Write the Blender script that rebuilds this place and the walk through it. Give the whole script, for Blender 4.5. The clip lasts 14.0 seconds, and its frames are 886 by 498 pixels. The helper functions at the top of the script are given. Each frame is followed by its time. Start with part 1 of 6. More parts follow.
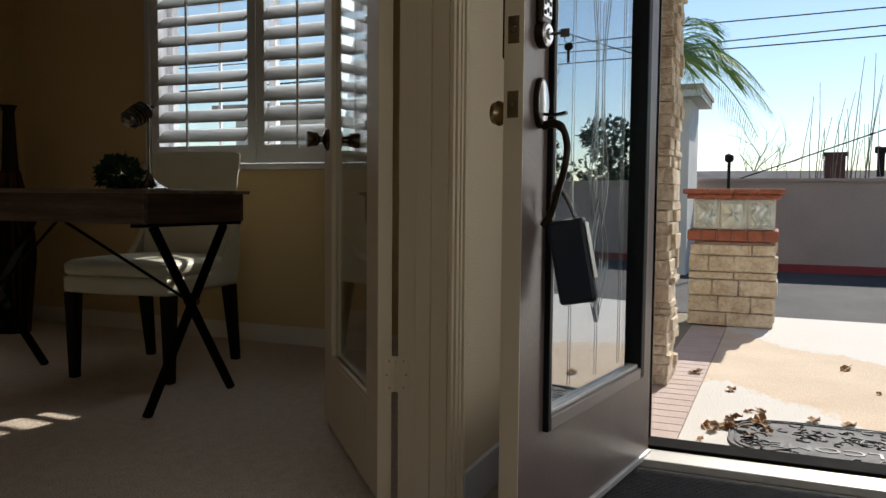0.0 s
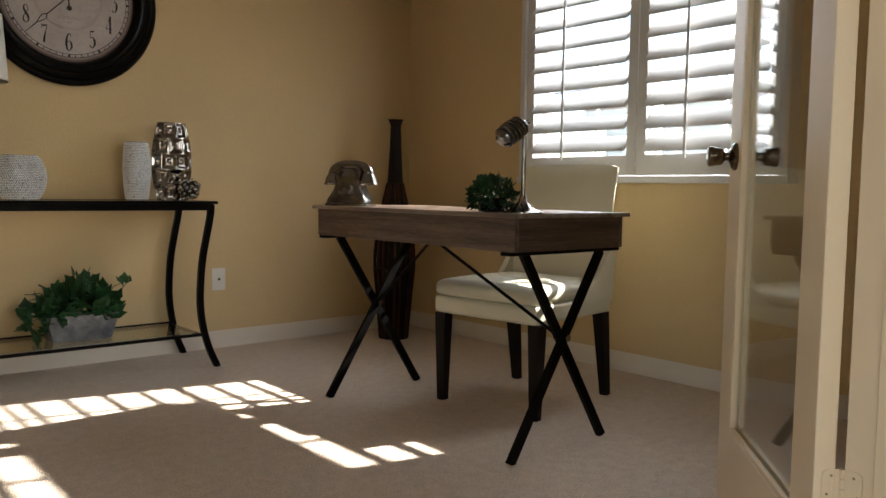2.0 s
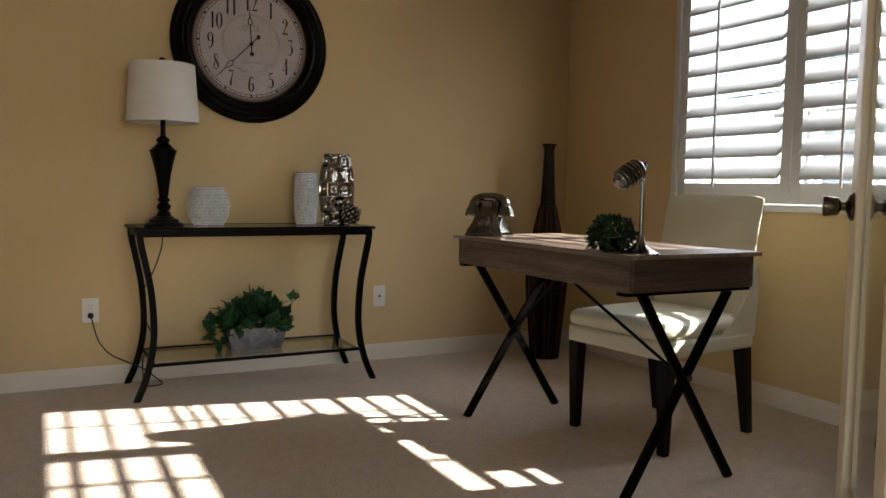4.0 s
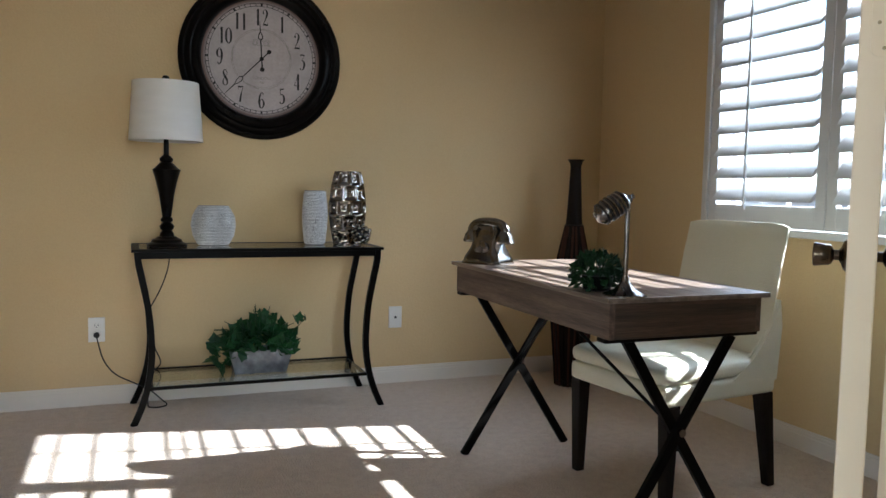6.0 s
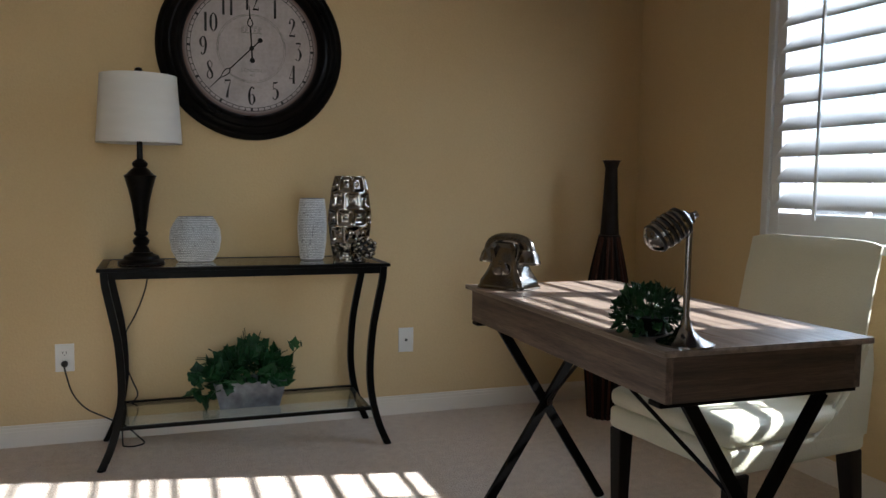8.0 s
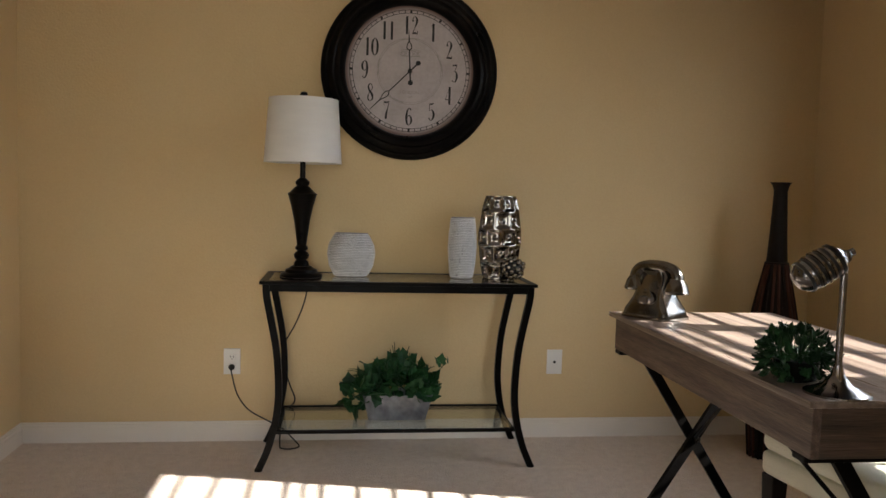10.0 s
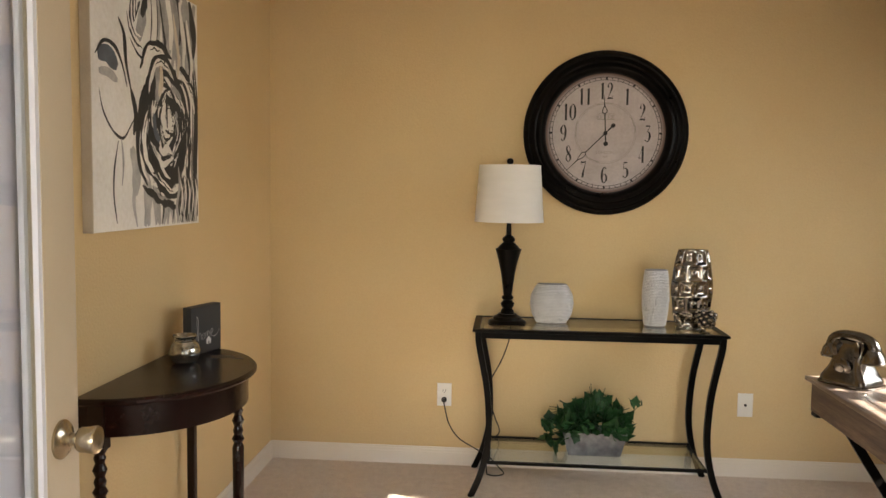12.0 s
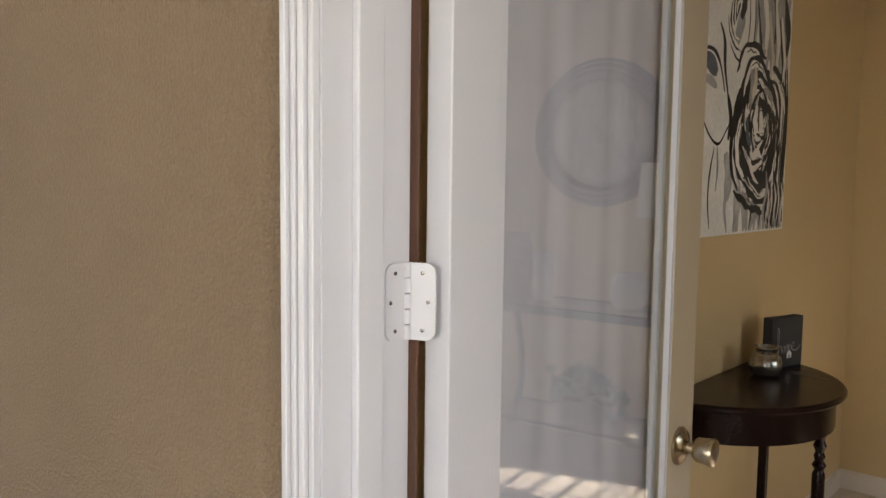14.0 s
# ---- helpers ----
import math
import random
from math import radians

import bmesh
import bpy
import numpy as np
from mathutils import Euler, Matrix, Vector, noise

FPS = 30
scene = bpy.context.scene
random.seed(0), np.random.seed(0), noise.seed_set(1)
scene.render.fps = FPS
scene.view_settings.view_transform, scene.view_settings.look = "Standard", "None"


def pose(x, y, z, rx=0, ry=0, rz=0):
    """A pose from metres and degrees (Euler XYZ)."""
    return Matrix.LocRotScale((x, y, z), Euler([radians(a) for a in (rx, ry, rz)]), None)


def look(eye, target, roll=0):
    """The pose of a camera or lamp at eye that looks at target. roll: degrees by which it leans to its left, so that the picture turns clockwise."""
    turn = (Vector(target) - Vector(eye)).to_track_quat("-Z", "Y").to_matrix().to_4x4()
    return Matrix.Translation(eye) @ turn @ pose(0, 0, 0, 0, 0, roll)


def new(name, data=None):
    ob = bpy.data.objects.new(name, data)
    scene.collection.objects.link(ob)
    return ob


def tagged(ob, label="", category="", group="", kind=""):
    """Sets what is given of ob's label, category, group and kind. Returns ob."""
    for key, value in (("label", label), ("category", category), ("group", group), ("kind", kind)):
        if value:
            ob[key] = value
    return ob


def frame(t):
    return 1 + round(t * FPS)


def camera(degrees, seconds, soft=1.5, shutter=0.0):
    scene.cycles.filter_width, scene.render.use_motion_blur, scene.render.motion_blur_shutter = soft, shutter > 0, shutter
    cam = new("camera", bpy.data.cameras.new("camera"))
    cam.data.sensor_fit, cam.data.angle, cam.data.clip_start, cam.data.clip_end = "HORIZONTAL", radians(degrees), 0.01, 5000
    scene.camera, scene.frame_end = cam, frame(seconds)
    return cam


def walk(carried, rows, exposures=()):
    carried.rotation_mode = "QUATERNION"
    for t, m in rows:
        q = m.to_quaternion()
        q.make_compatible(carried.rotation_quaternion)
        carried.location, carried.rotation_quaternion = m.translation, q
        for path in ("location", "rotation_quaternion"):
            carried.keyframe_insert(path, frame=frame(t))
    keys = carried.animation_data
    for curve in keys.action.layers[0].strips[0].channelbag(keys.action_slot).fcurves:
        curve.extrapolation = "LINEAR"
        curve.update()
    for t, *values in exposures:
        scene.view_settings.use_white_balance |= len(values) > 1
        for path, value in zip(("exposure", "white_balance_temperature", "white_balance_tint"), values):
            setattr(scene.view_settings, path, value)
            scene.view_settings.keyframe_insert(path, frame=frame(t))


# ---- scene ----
cam = camera(58.3, 14.0)
PATH = [
    (0, (-0.312, 0.117, 0.757), (1.524, 0.899, 0.63), 0.5),
    (0.5, (-0.234, 0.268, 0.79), (1.522, 1.215, 0.658), 0.7),
    (1, (-0.162, 0.377, 0.828), (1.477, 1.514, 0.687), 0.5),
    (1.5, (-0.066, 0.404, 0.827), (1.334, 1.825, 0.682), 0.4),
    (2, (-0.001, 0.42, 0.843), (1.313, 1.921, 0.698), 0.9),
    (2.5, (-0.012, 0.402, 0.88), (1.249, 1.947, 0.733), 0.9),
    (3, (-0.035, 0.291, 0.934), (1.202, 1.855, 0.782), 1.0),
    (3.5, (0.02, 0.22, 0.963), (1.118, 1.884, 0.807), 0.8),
    (3.7, (0.058, 0.201, 0.967), (1.064, 1.922, 0.81), 0.7),
    (5.8, (0.441, 0.177, 1.037), (1.196, 2.023, 0.896), 1.2),
    (6, (0.496, 0.228, 1.07), (1.233, 2.081, 0.918), 1.1),
    (6.5, (0.549, 0.348, 1.096), (1.261, 2.211, 0.937), 1.1),
    (7, (0.617, 0.47, 1.103), (1.3, 2.344, 0.948), 1.0),
    (7.2, (0.649, 0.513, 1.104), (1.329, 2.387, 0.946), 0.9),
    (9.3, (0.832, 0.86, 1.127), (1.446, 2.757, 0.972), 1.3),
    (9.5, (0.848, 0.832, 1.118), (1.349, 2.763, 0.972), 1.4),
    (10, (0.822, 0.682, 1.149), (1.082, 2.66, 1.01), 1.6),
    (10.5, (0.747, 0.514, 1.208), (0.879, 2.506, 1.077), 1.9),
    (11, (0.674, 0.43, 1.272), (0.773, 2.423, 1.135), 1.8),
    (11.5, (0.662, 0.375, 1.35), (0.699, 2.37, 1.209), 1.0),
    (12, (0.654, 0.338, 1.408), (0.495, 2.326, 1.26), 0.8),
    (12.5, (0.611, 0.3, 1.429), (0.029, 2.208, 1.277), 0.6),
    (13, (0.577, 0.291, 1.426), (-0.248, 2.106, 1.264), 0.4),
    (13.5, (0.537, 0.3, 1.434), (-0.534, 1.979, 1.256), 0.7),
    (14, (0.485, 0.323, 1.434), (-0.844, 1.807, 1.26), 0.7),
]
# exposure follows the clip's camera
EXPO = [(0.0, 0.15, 6900, 8), (0.5, 0.35, 6600, 10), (1.0, 1.4, 6700, 10), (1.5, 2.32, 7000, 10), (3.0, 2.22, 6900, 10), (3.7, 2.1, 6900, 10), (6.0, 2.60, 5650, 6),
        (7.2, 2.15, 5650, 6), (9.5, 2.12, 6600, 11), (10.5, 2.95, 6600, 11), (11.5, 3.15, 6850, 11), (12.0, 3.12, 7300, 11), (12.5, 3.02, 7300, 11), (13.0, 2.50, 7300, 11), (13.5, 2.33, 7300, 10), (14.0, 2.26, 7000, 10)]
walk(cam, [(t, look(eye, target, roll)) for t, eye, target, roll in PATH], exposures=EXPO)

# ---- sun and sky ----
SUN_DX, SUN_DY = -1.37, 0.312          # run of a sun ray in plan for one metre of fall
sun_dir = Vector((SUN_DX, SUN_DY, -1.0)).normalized()
SUN_ELEV = math.asin(-sun_dir.z)
SUN_AZ = math.atan2(-sun_dir.x, -sun_dir.y)
sun = new("sun", bpy.data.lights.new("sun", "SUN"))
sun.data.energy, sun.data.angle, sun.data.color = 5.0, radians(0.53), (1.0, 0.965, 0.92)
sun.rotation_mode = "QUATERNION"
sun.rotation_quaternion = sun_dir.to_track_quat("-Z", "Y")

world = bpy.data.worlds.new("world")
world.use_nodes = True
scene.world = world
wt = world.node_tree
sky = wt.nodes.new("ShaderNodeTexSky")
sky.sky_type, sky.sun_disc = "NISHITA", False
sky.sun_elevation, sky.sun_rotation = SUN_ELEV, SUN_AZ
sky.altitude, sky.air_density, sky.dust_density, sky.ozone_density = 100.0, 1.0, 0.1, 3.0
wt.nodes["Background"].inputs["Strength"].default_value = 0.125
wt.links.new(sky.outputs["Color"], wt.nodes["Background"].inputs["Color"])


def area(name, m, sx, sy, power, color):
    ob = new(name, bpy.data.lights.new(name, "AREA"))
    ob.data.shape, ob.data.size, ob.data.size_y, ob.data.energy, ob.data.color = "RECTANGLE", sx, sy, power, color
    ob.matrix_world = m
    return ob


# daylight by the office window and open entrance; both hall lamps are added fill
area("window_daylight", look((3.22, 2.595, 1.56), (0.5, 2.595, 1.2)), 1.25, 1.2, 8.4, (0.88, 0.93, 1.0))
area("entrance_daylight", look((2.33, -.22, 1.10), (0, -.22, 1.0)), .46, 1.8, 6.0, (0.98, 0.96, 0.94))
area("hall_side_fill", look((.50, -2.58, 1.45), (.5, 0, 1.2)), 1.7, 1.7, 8.2, (1.0, 0.96, 0.91))
area("hall_end_fill", look((-2.98, -1.20, 1.25), (0, -1.20 + .6, 1.2)), 1.7, 1.8, 4.5, (1.0, 0.94, 0.86))


# ---- materials ----
def mat(name, c1, c2=None, scale=6.0, rough=0.6, metal=0.0, bump=0.0, bscale=200.0, fine=0.15, stretch=(1, 1, 1), rvar=0.08, coat=0.0, sheen=0.0, spec=0.5):
    """Two colours mixed by broad noise, fine grain on top, and a fine relief."""
    m = bpy.data.materials.new(name)
    m.use_nodes = True
    n, l = m.node_tree.nodes, m.node_tree.links
    b = n["Principled BSDF"]
    tc, mp = n.new("ShaderNodeTexCoord"), n.new("ShaderNodeMapping")
    mp.inputs["Scale"].default_value = stretch
    l.new(tc.outputs["Object"], mp.inputs["Vector"])
    c2 = c2 or tuple(v * 0.85 for v in c1)
    big, small = n.new("ShaderNodeTexNoise"), n.new("ShaderNodeTexNoise")
    big.inputs["Scale"].default_value, big.inputs["Detail"].default_value = scale, 5.0
    small.inputs["Scale"].default_value, small.inputs["Detail"].default_value = bscale, 2.0
    for q in (big, small):
        l.new(mp.outputs["Vector"], q.inputs["Vector"])
    ramp = n.new("ShaderNodeValToRGB")
    ramp.color_ramp.elements[0].position, ramp.color_ramp.elements[1].position = 0.3, 0.7
    ramp.color_ramp.elements[0].color, ramp.color_ramp.elements[1].color = (*c1, 1), (*c2, 1)
    l.new(big.outputs["Fac"], ramp.inputs["Fac"])
    mix = n.new("ShaderNodeMix")
    mix.data_type, mix.blend_type = "RGBA", "OVERLAY"
    mix.inputs["Factor"].default_value = fine
    l.new(ramp.outputs["Color"], mix.inputs["A"])
    l.new(small.outputs["Fac"], mix.inputs["B"])
    l.new(mix.outputs["Result"], b.inputs["Base Color"])
    rr = n.new("ShaderNodeMapRange")
    rr.inputs["To Min"].default_value, rr.inputs["To Max"].default_value = max(rough - rvar, 0.02), min(rough + rvar, 1)
    l.new(big.outputs["Fac"], rr.inputs["Value"])
    l.new(rr.outputs["Result"], b.inputs["Roughness"])
    b.inputs["Metallic"].default_value = metal
    b.inputs["Specular IOR Level"].default_value = spec
    b.inputs["Coat Weight"].default_value = coat
    b.inputs["Sheen Weight"].default_value = sheen
    if bump:
        bp = n.new("ShaderNodeBump")
        bp.inputs["Strength"].default_value, bp.inputs["Distance"].default_value = 1.0, bump
        l.new(small.outputs["Fac"], bp.inputs["Height"])
        l.new(bp.outputs["Normal"], b.inputs["Normal"])
    return m


def glass_mat(name, tint, rough=0.0, reflect=0.9, film=(0, 0, 0), film_amount=0.0, base=0.05):
    """A thin pane: clear with a Fresnel reflection, and a little dust film."""
    m = bpy.data.materials.new(name)
    m.use_nodes = True
    n, l = m.node_tree.nodes, m.node_tree.links
    n.remove(n["Principled BSDF"])
    out = n["Material Output"]
    tr, gl, mx, fr = n.new("ShaderNodeBsdfTransparent"), n.new("ShaderNodeBsdfGlossy"), n.new("ShaderNodeMixShader"), n.new("ShaderNodeLayerWeight")
    tr.inputs["Color"].default_value = (*tint, 1)
    gl.inputs["Roughness"].default_value, gl.inputs["Color"].default_value = rough, (reflect, reflect, reflect, 1)
    pw, ad = n.new("ShaderNodeMath"), n.new("ShaderNodeMath")
    pw.operation, ad.operation, ad.use_clamp = "POWER", "MULTIPLY_ADD", True
    pw.inputs[1].default_value, ad.inputs[1].default_value, ad.inputs[2].default_value = 4.0, 0.85, base
    l.new(fr.outputs["Facing"], pw.inputs[0])
    l.new(pw.outputs["Value"], ad.inputs[0])
    l.new(ad.outputs["Value"], mx.inputs["Fac"])
    l.new(tr.outputs["BSDF"], mx.inputs[1])
    l.new(gl.outputs["BSDF"], mx.inputs[2])
    last = mx
    if film_amount:
        df, m2 = n.new("ShaderNodeBsdfDiffuse"), n.new("ShaderNodeMixShader")
        df.inputs["Color"].default_value = (*film, 1)
        m2.inputs["Fac"].default_value = film_amount
        l.new(mx.outputs["Shader"], m2.inputs[1])
        l.new(df.outputs["BSDF"], m2.inputs[2])
        last = m2
    l.new(last.outputs["Shader"], out.inputs["Surface"])
    return m


M_WALL = mat("painted_plaster_tan", (0.62, 0.462, 0.248), (0.595, 0.437, 0.230), 1.5, 0.75, bump=0.0012, bscale=110, fine=0.06)
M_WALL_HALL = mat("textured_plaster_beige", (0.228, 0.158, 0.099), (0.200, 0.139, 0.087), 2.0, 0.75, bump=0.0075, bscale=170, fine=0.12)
# lighter copy of the hall plaster; strong light by the entrance is in its colour
M_WALL_LIT = mat("hall_plaster_lit", (0.70, 0.57, 0.41), (0.66, 0.53, 0.38), 2.0, 0.7, bump=0.002, bscale=150, fine=0.08)
M_CEIL = mat("ceiling_paint", (0.85, 0.83, 0.78), None, 2.0, 0.9, bump=0.002, bscale=120)
M_TRIM = mat("trim_paint", (0.62, 0.62, 0.665), (0.58, 0.58, 0.625), 3.0, 0.38, fine=0.03)
M_BASE = mat("baseboard_paint", (0.74, 0.68, 0.60), (0.70, 0.64, 0.56), 3.0, 0.45, fine=0.03)
M_CREAM = mat("door_paint_cream", (0.80, 0.66, 0.47), (0.76, 0.62, 0.44), 3.0, 0.4, fine=0.03)
M_CARPET = mat("carpet_beige", (0.70, 0.575, 0.465), (0.59, 0.475, 0.38), 26.0, 1.0, bump=0.010, bscale=150, fine=0.6, sheen=0.3)
M_TILE = mat("entry_tile", (0.42, 0.36, 0.30), (0.36, 0.30, 0.25), 3.0, 0.45)
M_BLACK = mat("black_metal", (0.002, 0.0018, 0.0018), (0.005, 0.0045, 0.004), 10.0, 0.38, bump=0.0006, bscale=90, spec=0.07)
M_BLACKWOOD = mat("black_stained_wood", (0.008, 0.006, 0.005), (0.014, 0.010, 0.008), 12.0, 0.5, stretch=(1, 1, 0.15), spec=0.12)
M_CLOCKRIM = mat("black_lacquer_worn", (0.002, 0.0018, 0.0018), (0.005, 0.004, 0.0035), 8.0, 0.30, spec=0.12)
M_INK = mat("black_ink", (0.006, 0.006, 0.006), None, 10, 0.6)
M_GREYINK = mat("grey_ink", (0.30, 0.27, 0.25), None, 10, 0.6)
M_SHADE = mat("linen_shade", (0.80, 0.78, 0.74), (0.76, 0.74, 0.70), 8, 0.9, bump=0.0015, bscale=350, fine=0.12, stretch=(1, 1, 4))
# one desk wood in three tones: top lightened, ends darkened as the light falls
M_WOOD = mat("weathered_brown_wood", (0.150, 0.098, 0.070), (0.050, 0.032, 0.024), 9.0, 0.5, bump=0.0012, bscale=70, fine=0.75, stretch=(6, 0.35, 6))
M_WOODEND_SHADED = mat("brown_wood_shaded_end", (0.095, 0.060, 0.042), (0.032, 0.020, 0.015), 9.0, 0.5, bump=0.0012, bscale=70, fine=0.75, stretch=(0.35, 6, 6))
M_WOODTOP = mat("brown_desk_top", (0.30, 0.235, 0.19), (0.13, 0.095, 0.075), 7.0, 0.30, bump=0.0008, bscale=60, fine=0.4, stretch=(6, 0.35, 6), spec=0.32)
M_MAHOG = mat("dark_cherry_varnish", (0.008, 0.0026, 0.002), (0.018, 0.0055, 0.004), 8.0, 0.24, coat=0.0, spec=0.26)
M_LEATHER = mat("ivory_leatherette", (0.68, 0.66, 0.52), (0.64, 0.62, 0.48), 5.0, 0.42, bump=0.0015, bscale=160, fine=0.06)
M_SILVER = mat("beaded_silver", (0.88, 0.88, 0.88), (0.76, 0.76, 0.77), 25.0, 0.32, metal=0.35)
M_SILVERDARK = mat("silver_base", (0.34, 0.34, 0.35), None, 30.0, 0.45, metal=0.5)
M_CHROME = mat("dark_chrome", (0.30, 0.27, 0.24), (0.20, 0.18, 0.16), 6.0, 0.07, metal=1.0, rvar=0.03)
M_STEEL = mat("aged_polished_steel", (0.34, 0.325, 0.32), (0.17, 0.16, 0.155), 14.0, 0.15, metal=1.0)
M_BRASS = mat("antique_brass", (0.40, 0.30, 0.16), (0.28, 0.20, 0.11), 20.0, 0.3, metal=1.0)
M_NICKEL = mat("satin_brass_nickel", (0.50, 0.42, 0.30), (0.42, 0.35, 0.25), 20.0, 0.25, metal=1.0)
M_GALV = mat("galvanised_metal", (0.20, 0.215, 0.235), (0.075, 0.08, 0.095), 14.0, 0.5, metal=0.4, fine=0.4, bscale=40)
M_LEAF = mat("ivy_leaf", (0.020, 0.085, 0.024), (0.007, 0.032, 0.012), 18.0, 0.5, spec=0.3)
M_LEAFDARK = mat("boxwood_leaf", (0.014, 0.055, 0.014), (0.004, 0.018, 0.006), 25.0, 0.55, spec=0.25)
M_PLATE = mat("white_plastic", (0.78, 0.76, 0.72), None, 4, 0.35, fine=0.02)
M_SLOT = mat("black_plastic", (0.006, 0.006, 0.006), None, 4, 0.4)
M_SHUTTER = mat("shutter_white", (0.56, 0.555, 0.55), (0.53, 0.525, 0.52), 4.0, 0.36, fine=0.03)
# hinge gap browns: this one holds the left gap's shade, M_LIGHTGAP the lit right
M_DARKGAP = mat("hinge_gap_shade", (0.12, 0.055, 0.03), (0.07, 0.03, 0.018), 10, 0.6, stretch=(4, 4, 0.3))
# white door paint darkened and warmed to hold the lock stile's shade
M_STILE_SHADED = mat("trim_paint_warm_shade", (0.48, 0.40, 0.29), (0.45, 0.37, 0.265), 3.0, 0.4, fine=0.03)
M_LIGHTGAP = mat("hinge_gap_lit", (0.42, 0.235, 0.13), (0.33, 0.175, 0.09), 10, 0.6, stretch=(4, 4, 0.3))
M_PANE = glass_mat("door_glass", (0.93, 0.95, 0.94), 0.02, 0.9)
M_TABLEGLASS = glass_mat("table_glass", (0.89, 0.93, 0.91), 0.0, 0.9)
M_WINGLASS = glass_mat("window_glass", (0.96, 0.98, 0.97), 0.0, 0.9)
M_DOORBROWN = mat("taupe_painted_door", (0.19, 0.142, 0.13), (0.165, 0.122, 0.112), 4.0, 0.4, bump=0.0004, bscale=80)
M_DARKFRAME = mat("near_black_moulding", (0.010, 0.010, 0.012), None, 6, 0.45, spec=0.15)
M_SLATE = mat("charcoal_board", (0.028, 0.029, 0.031), (0.036, 0.036, 0.037), 7, 0.7)
M_SCRIPT = mat("pale_chalk_script", (0.42, 0.42, 0.41), None, 7, 0.7)
M_CHALK = mat("white_lettering", (0.75, 0.75, 0.73), None, 7, 0.7)
M_STONE = mat("cream_ledgestone", (0.74, 0.64, 0.50), (0.52, 0.41, 0.29), 9.0, 0.85, bump=0.016, bscale=40, fine=0.45)
M_STUCCO = mat("stucco_tan", (0.48, 0.375, 0.325), (0.43, 0.335, 0.29), 2.0, 0.9, bump=0.004, bscale=60)
M_STUCCO_W = mat("stucco_white", (0.75, 0.74, 0.72), None, 2.0, 0.9, bump=0.004, bscale=60)
M_BRICKCAP = mat("terracotta_brick", (0.40, 0.13, 0.075), (0.28, 0.09, 0.055), 14.0, 0.8, bump=0.003, bscale=80, fine=0.3)
M_MATBASE = mat("grey_rubber", (0.15, 0.15, 0.165), (0.10, 0.10, 0.11), 14, 0.8, bump=0.002, bscale=150)
M_CHIMNEY = mat("dark_chimney_brick", (0.11, 0.045, 0.04), (0.07, 0.035, 0.032), 12, 0.85, bump=0.01, bscale=30)
M_PEWTER = mat("dark_polished_pewter", (0.24, 0.22, 0.20), (0.10, 0.09, 0.08), 14.0, 0.16, metal=1.0)
M_KNOB = mat("dark_knob_brass", (0.17, 0.125, 0.085), (0.10, 0.075, 0.05), 20.0, 0.24, metal=1.0)
M_DARKBRASS = mat("dark_antique_brass", (0.050, 0.038, 0.026), (0.022, 0.017, 0.013), 18, 0.32, metal=0.9)
M_REDCANE = mat("reddish_cane", (0.075, 0.028, 0.016), (0.035, 0.014, 0.009), 14, 0.6, stretch=(6, 6, 0.4), spec=0.2)


def concrete_material():
    """Old porch concrete: a tan slab field between ragged, worn white coatings."""
    m = mat("stained_concrete", (0.68, 0.55, 0.43), (0.60, 0.48, 0.37), 3.0, 0.9, bump=0.003, bscale=120, fine=0.3)
    n, l = m.node_tree.nodes, m.node_tree.links
    b = n["Principled BSDF"]
    tc, dot, nz, add = n.new("ShaderNodeTexCoord"), n.new("ShaderNodeVectorMath"), n.new("ShaderNodeTexNoise"), n.new("ShaderNodeMath")
    mp = n.new("ShaderNodeMapping")
    mp.inputs["Scale"].default_value = (1.0, 3.0, 1.0)
    mp.inputs["Rotation"].default_value = (0, 0, radians(40))
    l.new(tc.outputs["Object"], mp.inputs["Vector"])
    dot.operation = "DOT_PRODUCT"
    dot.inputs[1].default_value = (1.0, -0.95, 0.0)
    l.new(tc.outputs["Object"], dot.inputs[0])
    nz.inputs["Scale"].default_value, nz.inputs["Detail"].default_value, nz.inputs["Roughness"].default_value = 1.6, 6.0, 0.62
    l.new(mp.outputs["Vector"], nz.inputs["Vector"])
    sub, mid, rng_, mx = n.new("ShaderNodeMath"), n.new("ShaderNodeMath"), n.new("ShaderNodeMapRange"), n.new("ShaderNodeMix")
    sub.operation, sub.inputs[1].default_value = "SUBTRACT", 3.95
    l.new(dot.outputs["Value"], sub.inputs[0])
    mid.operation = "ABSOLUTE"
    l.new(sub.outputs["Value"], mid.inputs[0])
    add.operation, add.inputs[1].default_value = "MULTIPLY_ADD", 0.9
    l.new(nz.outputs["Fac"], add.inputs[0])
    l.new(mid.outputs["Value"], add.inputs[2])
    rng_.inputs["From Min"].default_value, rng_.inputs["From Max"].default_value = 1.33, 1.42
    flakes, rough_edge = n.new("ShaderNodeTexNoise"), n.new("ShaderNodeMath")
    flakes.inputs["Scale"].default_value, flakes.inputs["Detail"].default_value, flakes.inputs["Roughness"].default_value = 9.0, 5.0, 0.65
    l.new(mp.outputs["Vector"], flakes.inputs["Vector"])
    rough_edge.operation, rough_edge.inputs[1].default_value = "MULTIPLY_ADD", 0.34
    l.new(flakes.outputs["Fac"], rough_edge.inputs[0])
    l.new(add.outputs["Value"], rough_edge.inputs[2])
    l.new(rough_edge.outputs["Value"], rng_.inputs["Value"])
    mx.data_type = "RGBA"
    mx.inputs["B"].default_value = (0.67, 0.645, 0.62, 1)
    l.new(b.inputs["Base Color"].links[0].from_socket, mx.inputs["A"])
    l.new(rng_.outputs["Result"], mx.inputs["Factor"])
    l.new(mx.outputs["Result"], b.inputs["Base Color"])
    return m


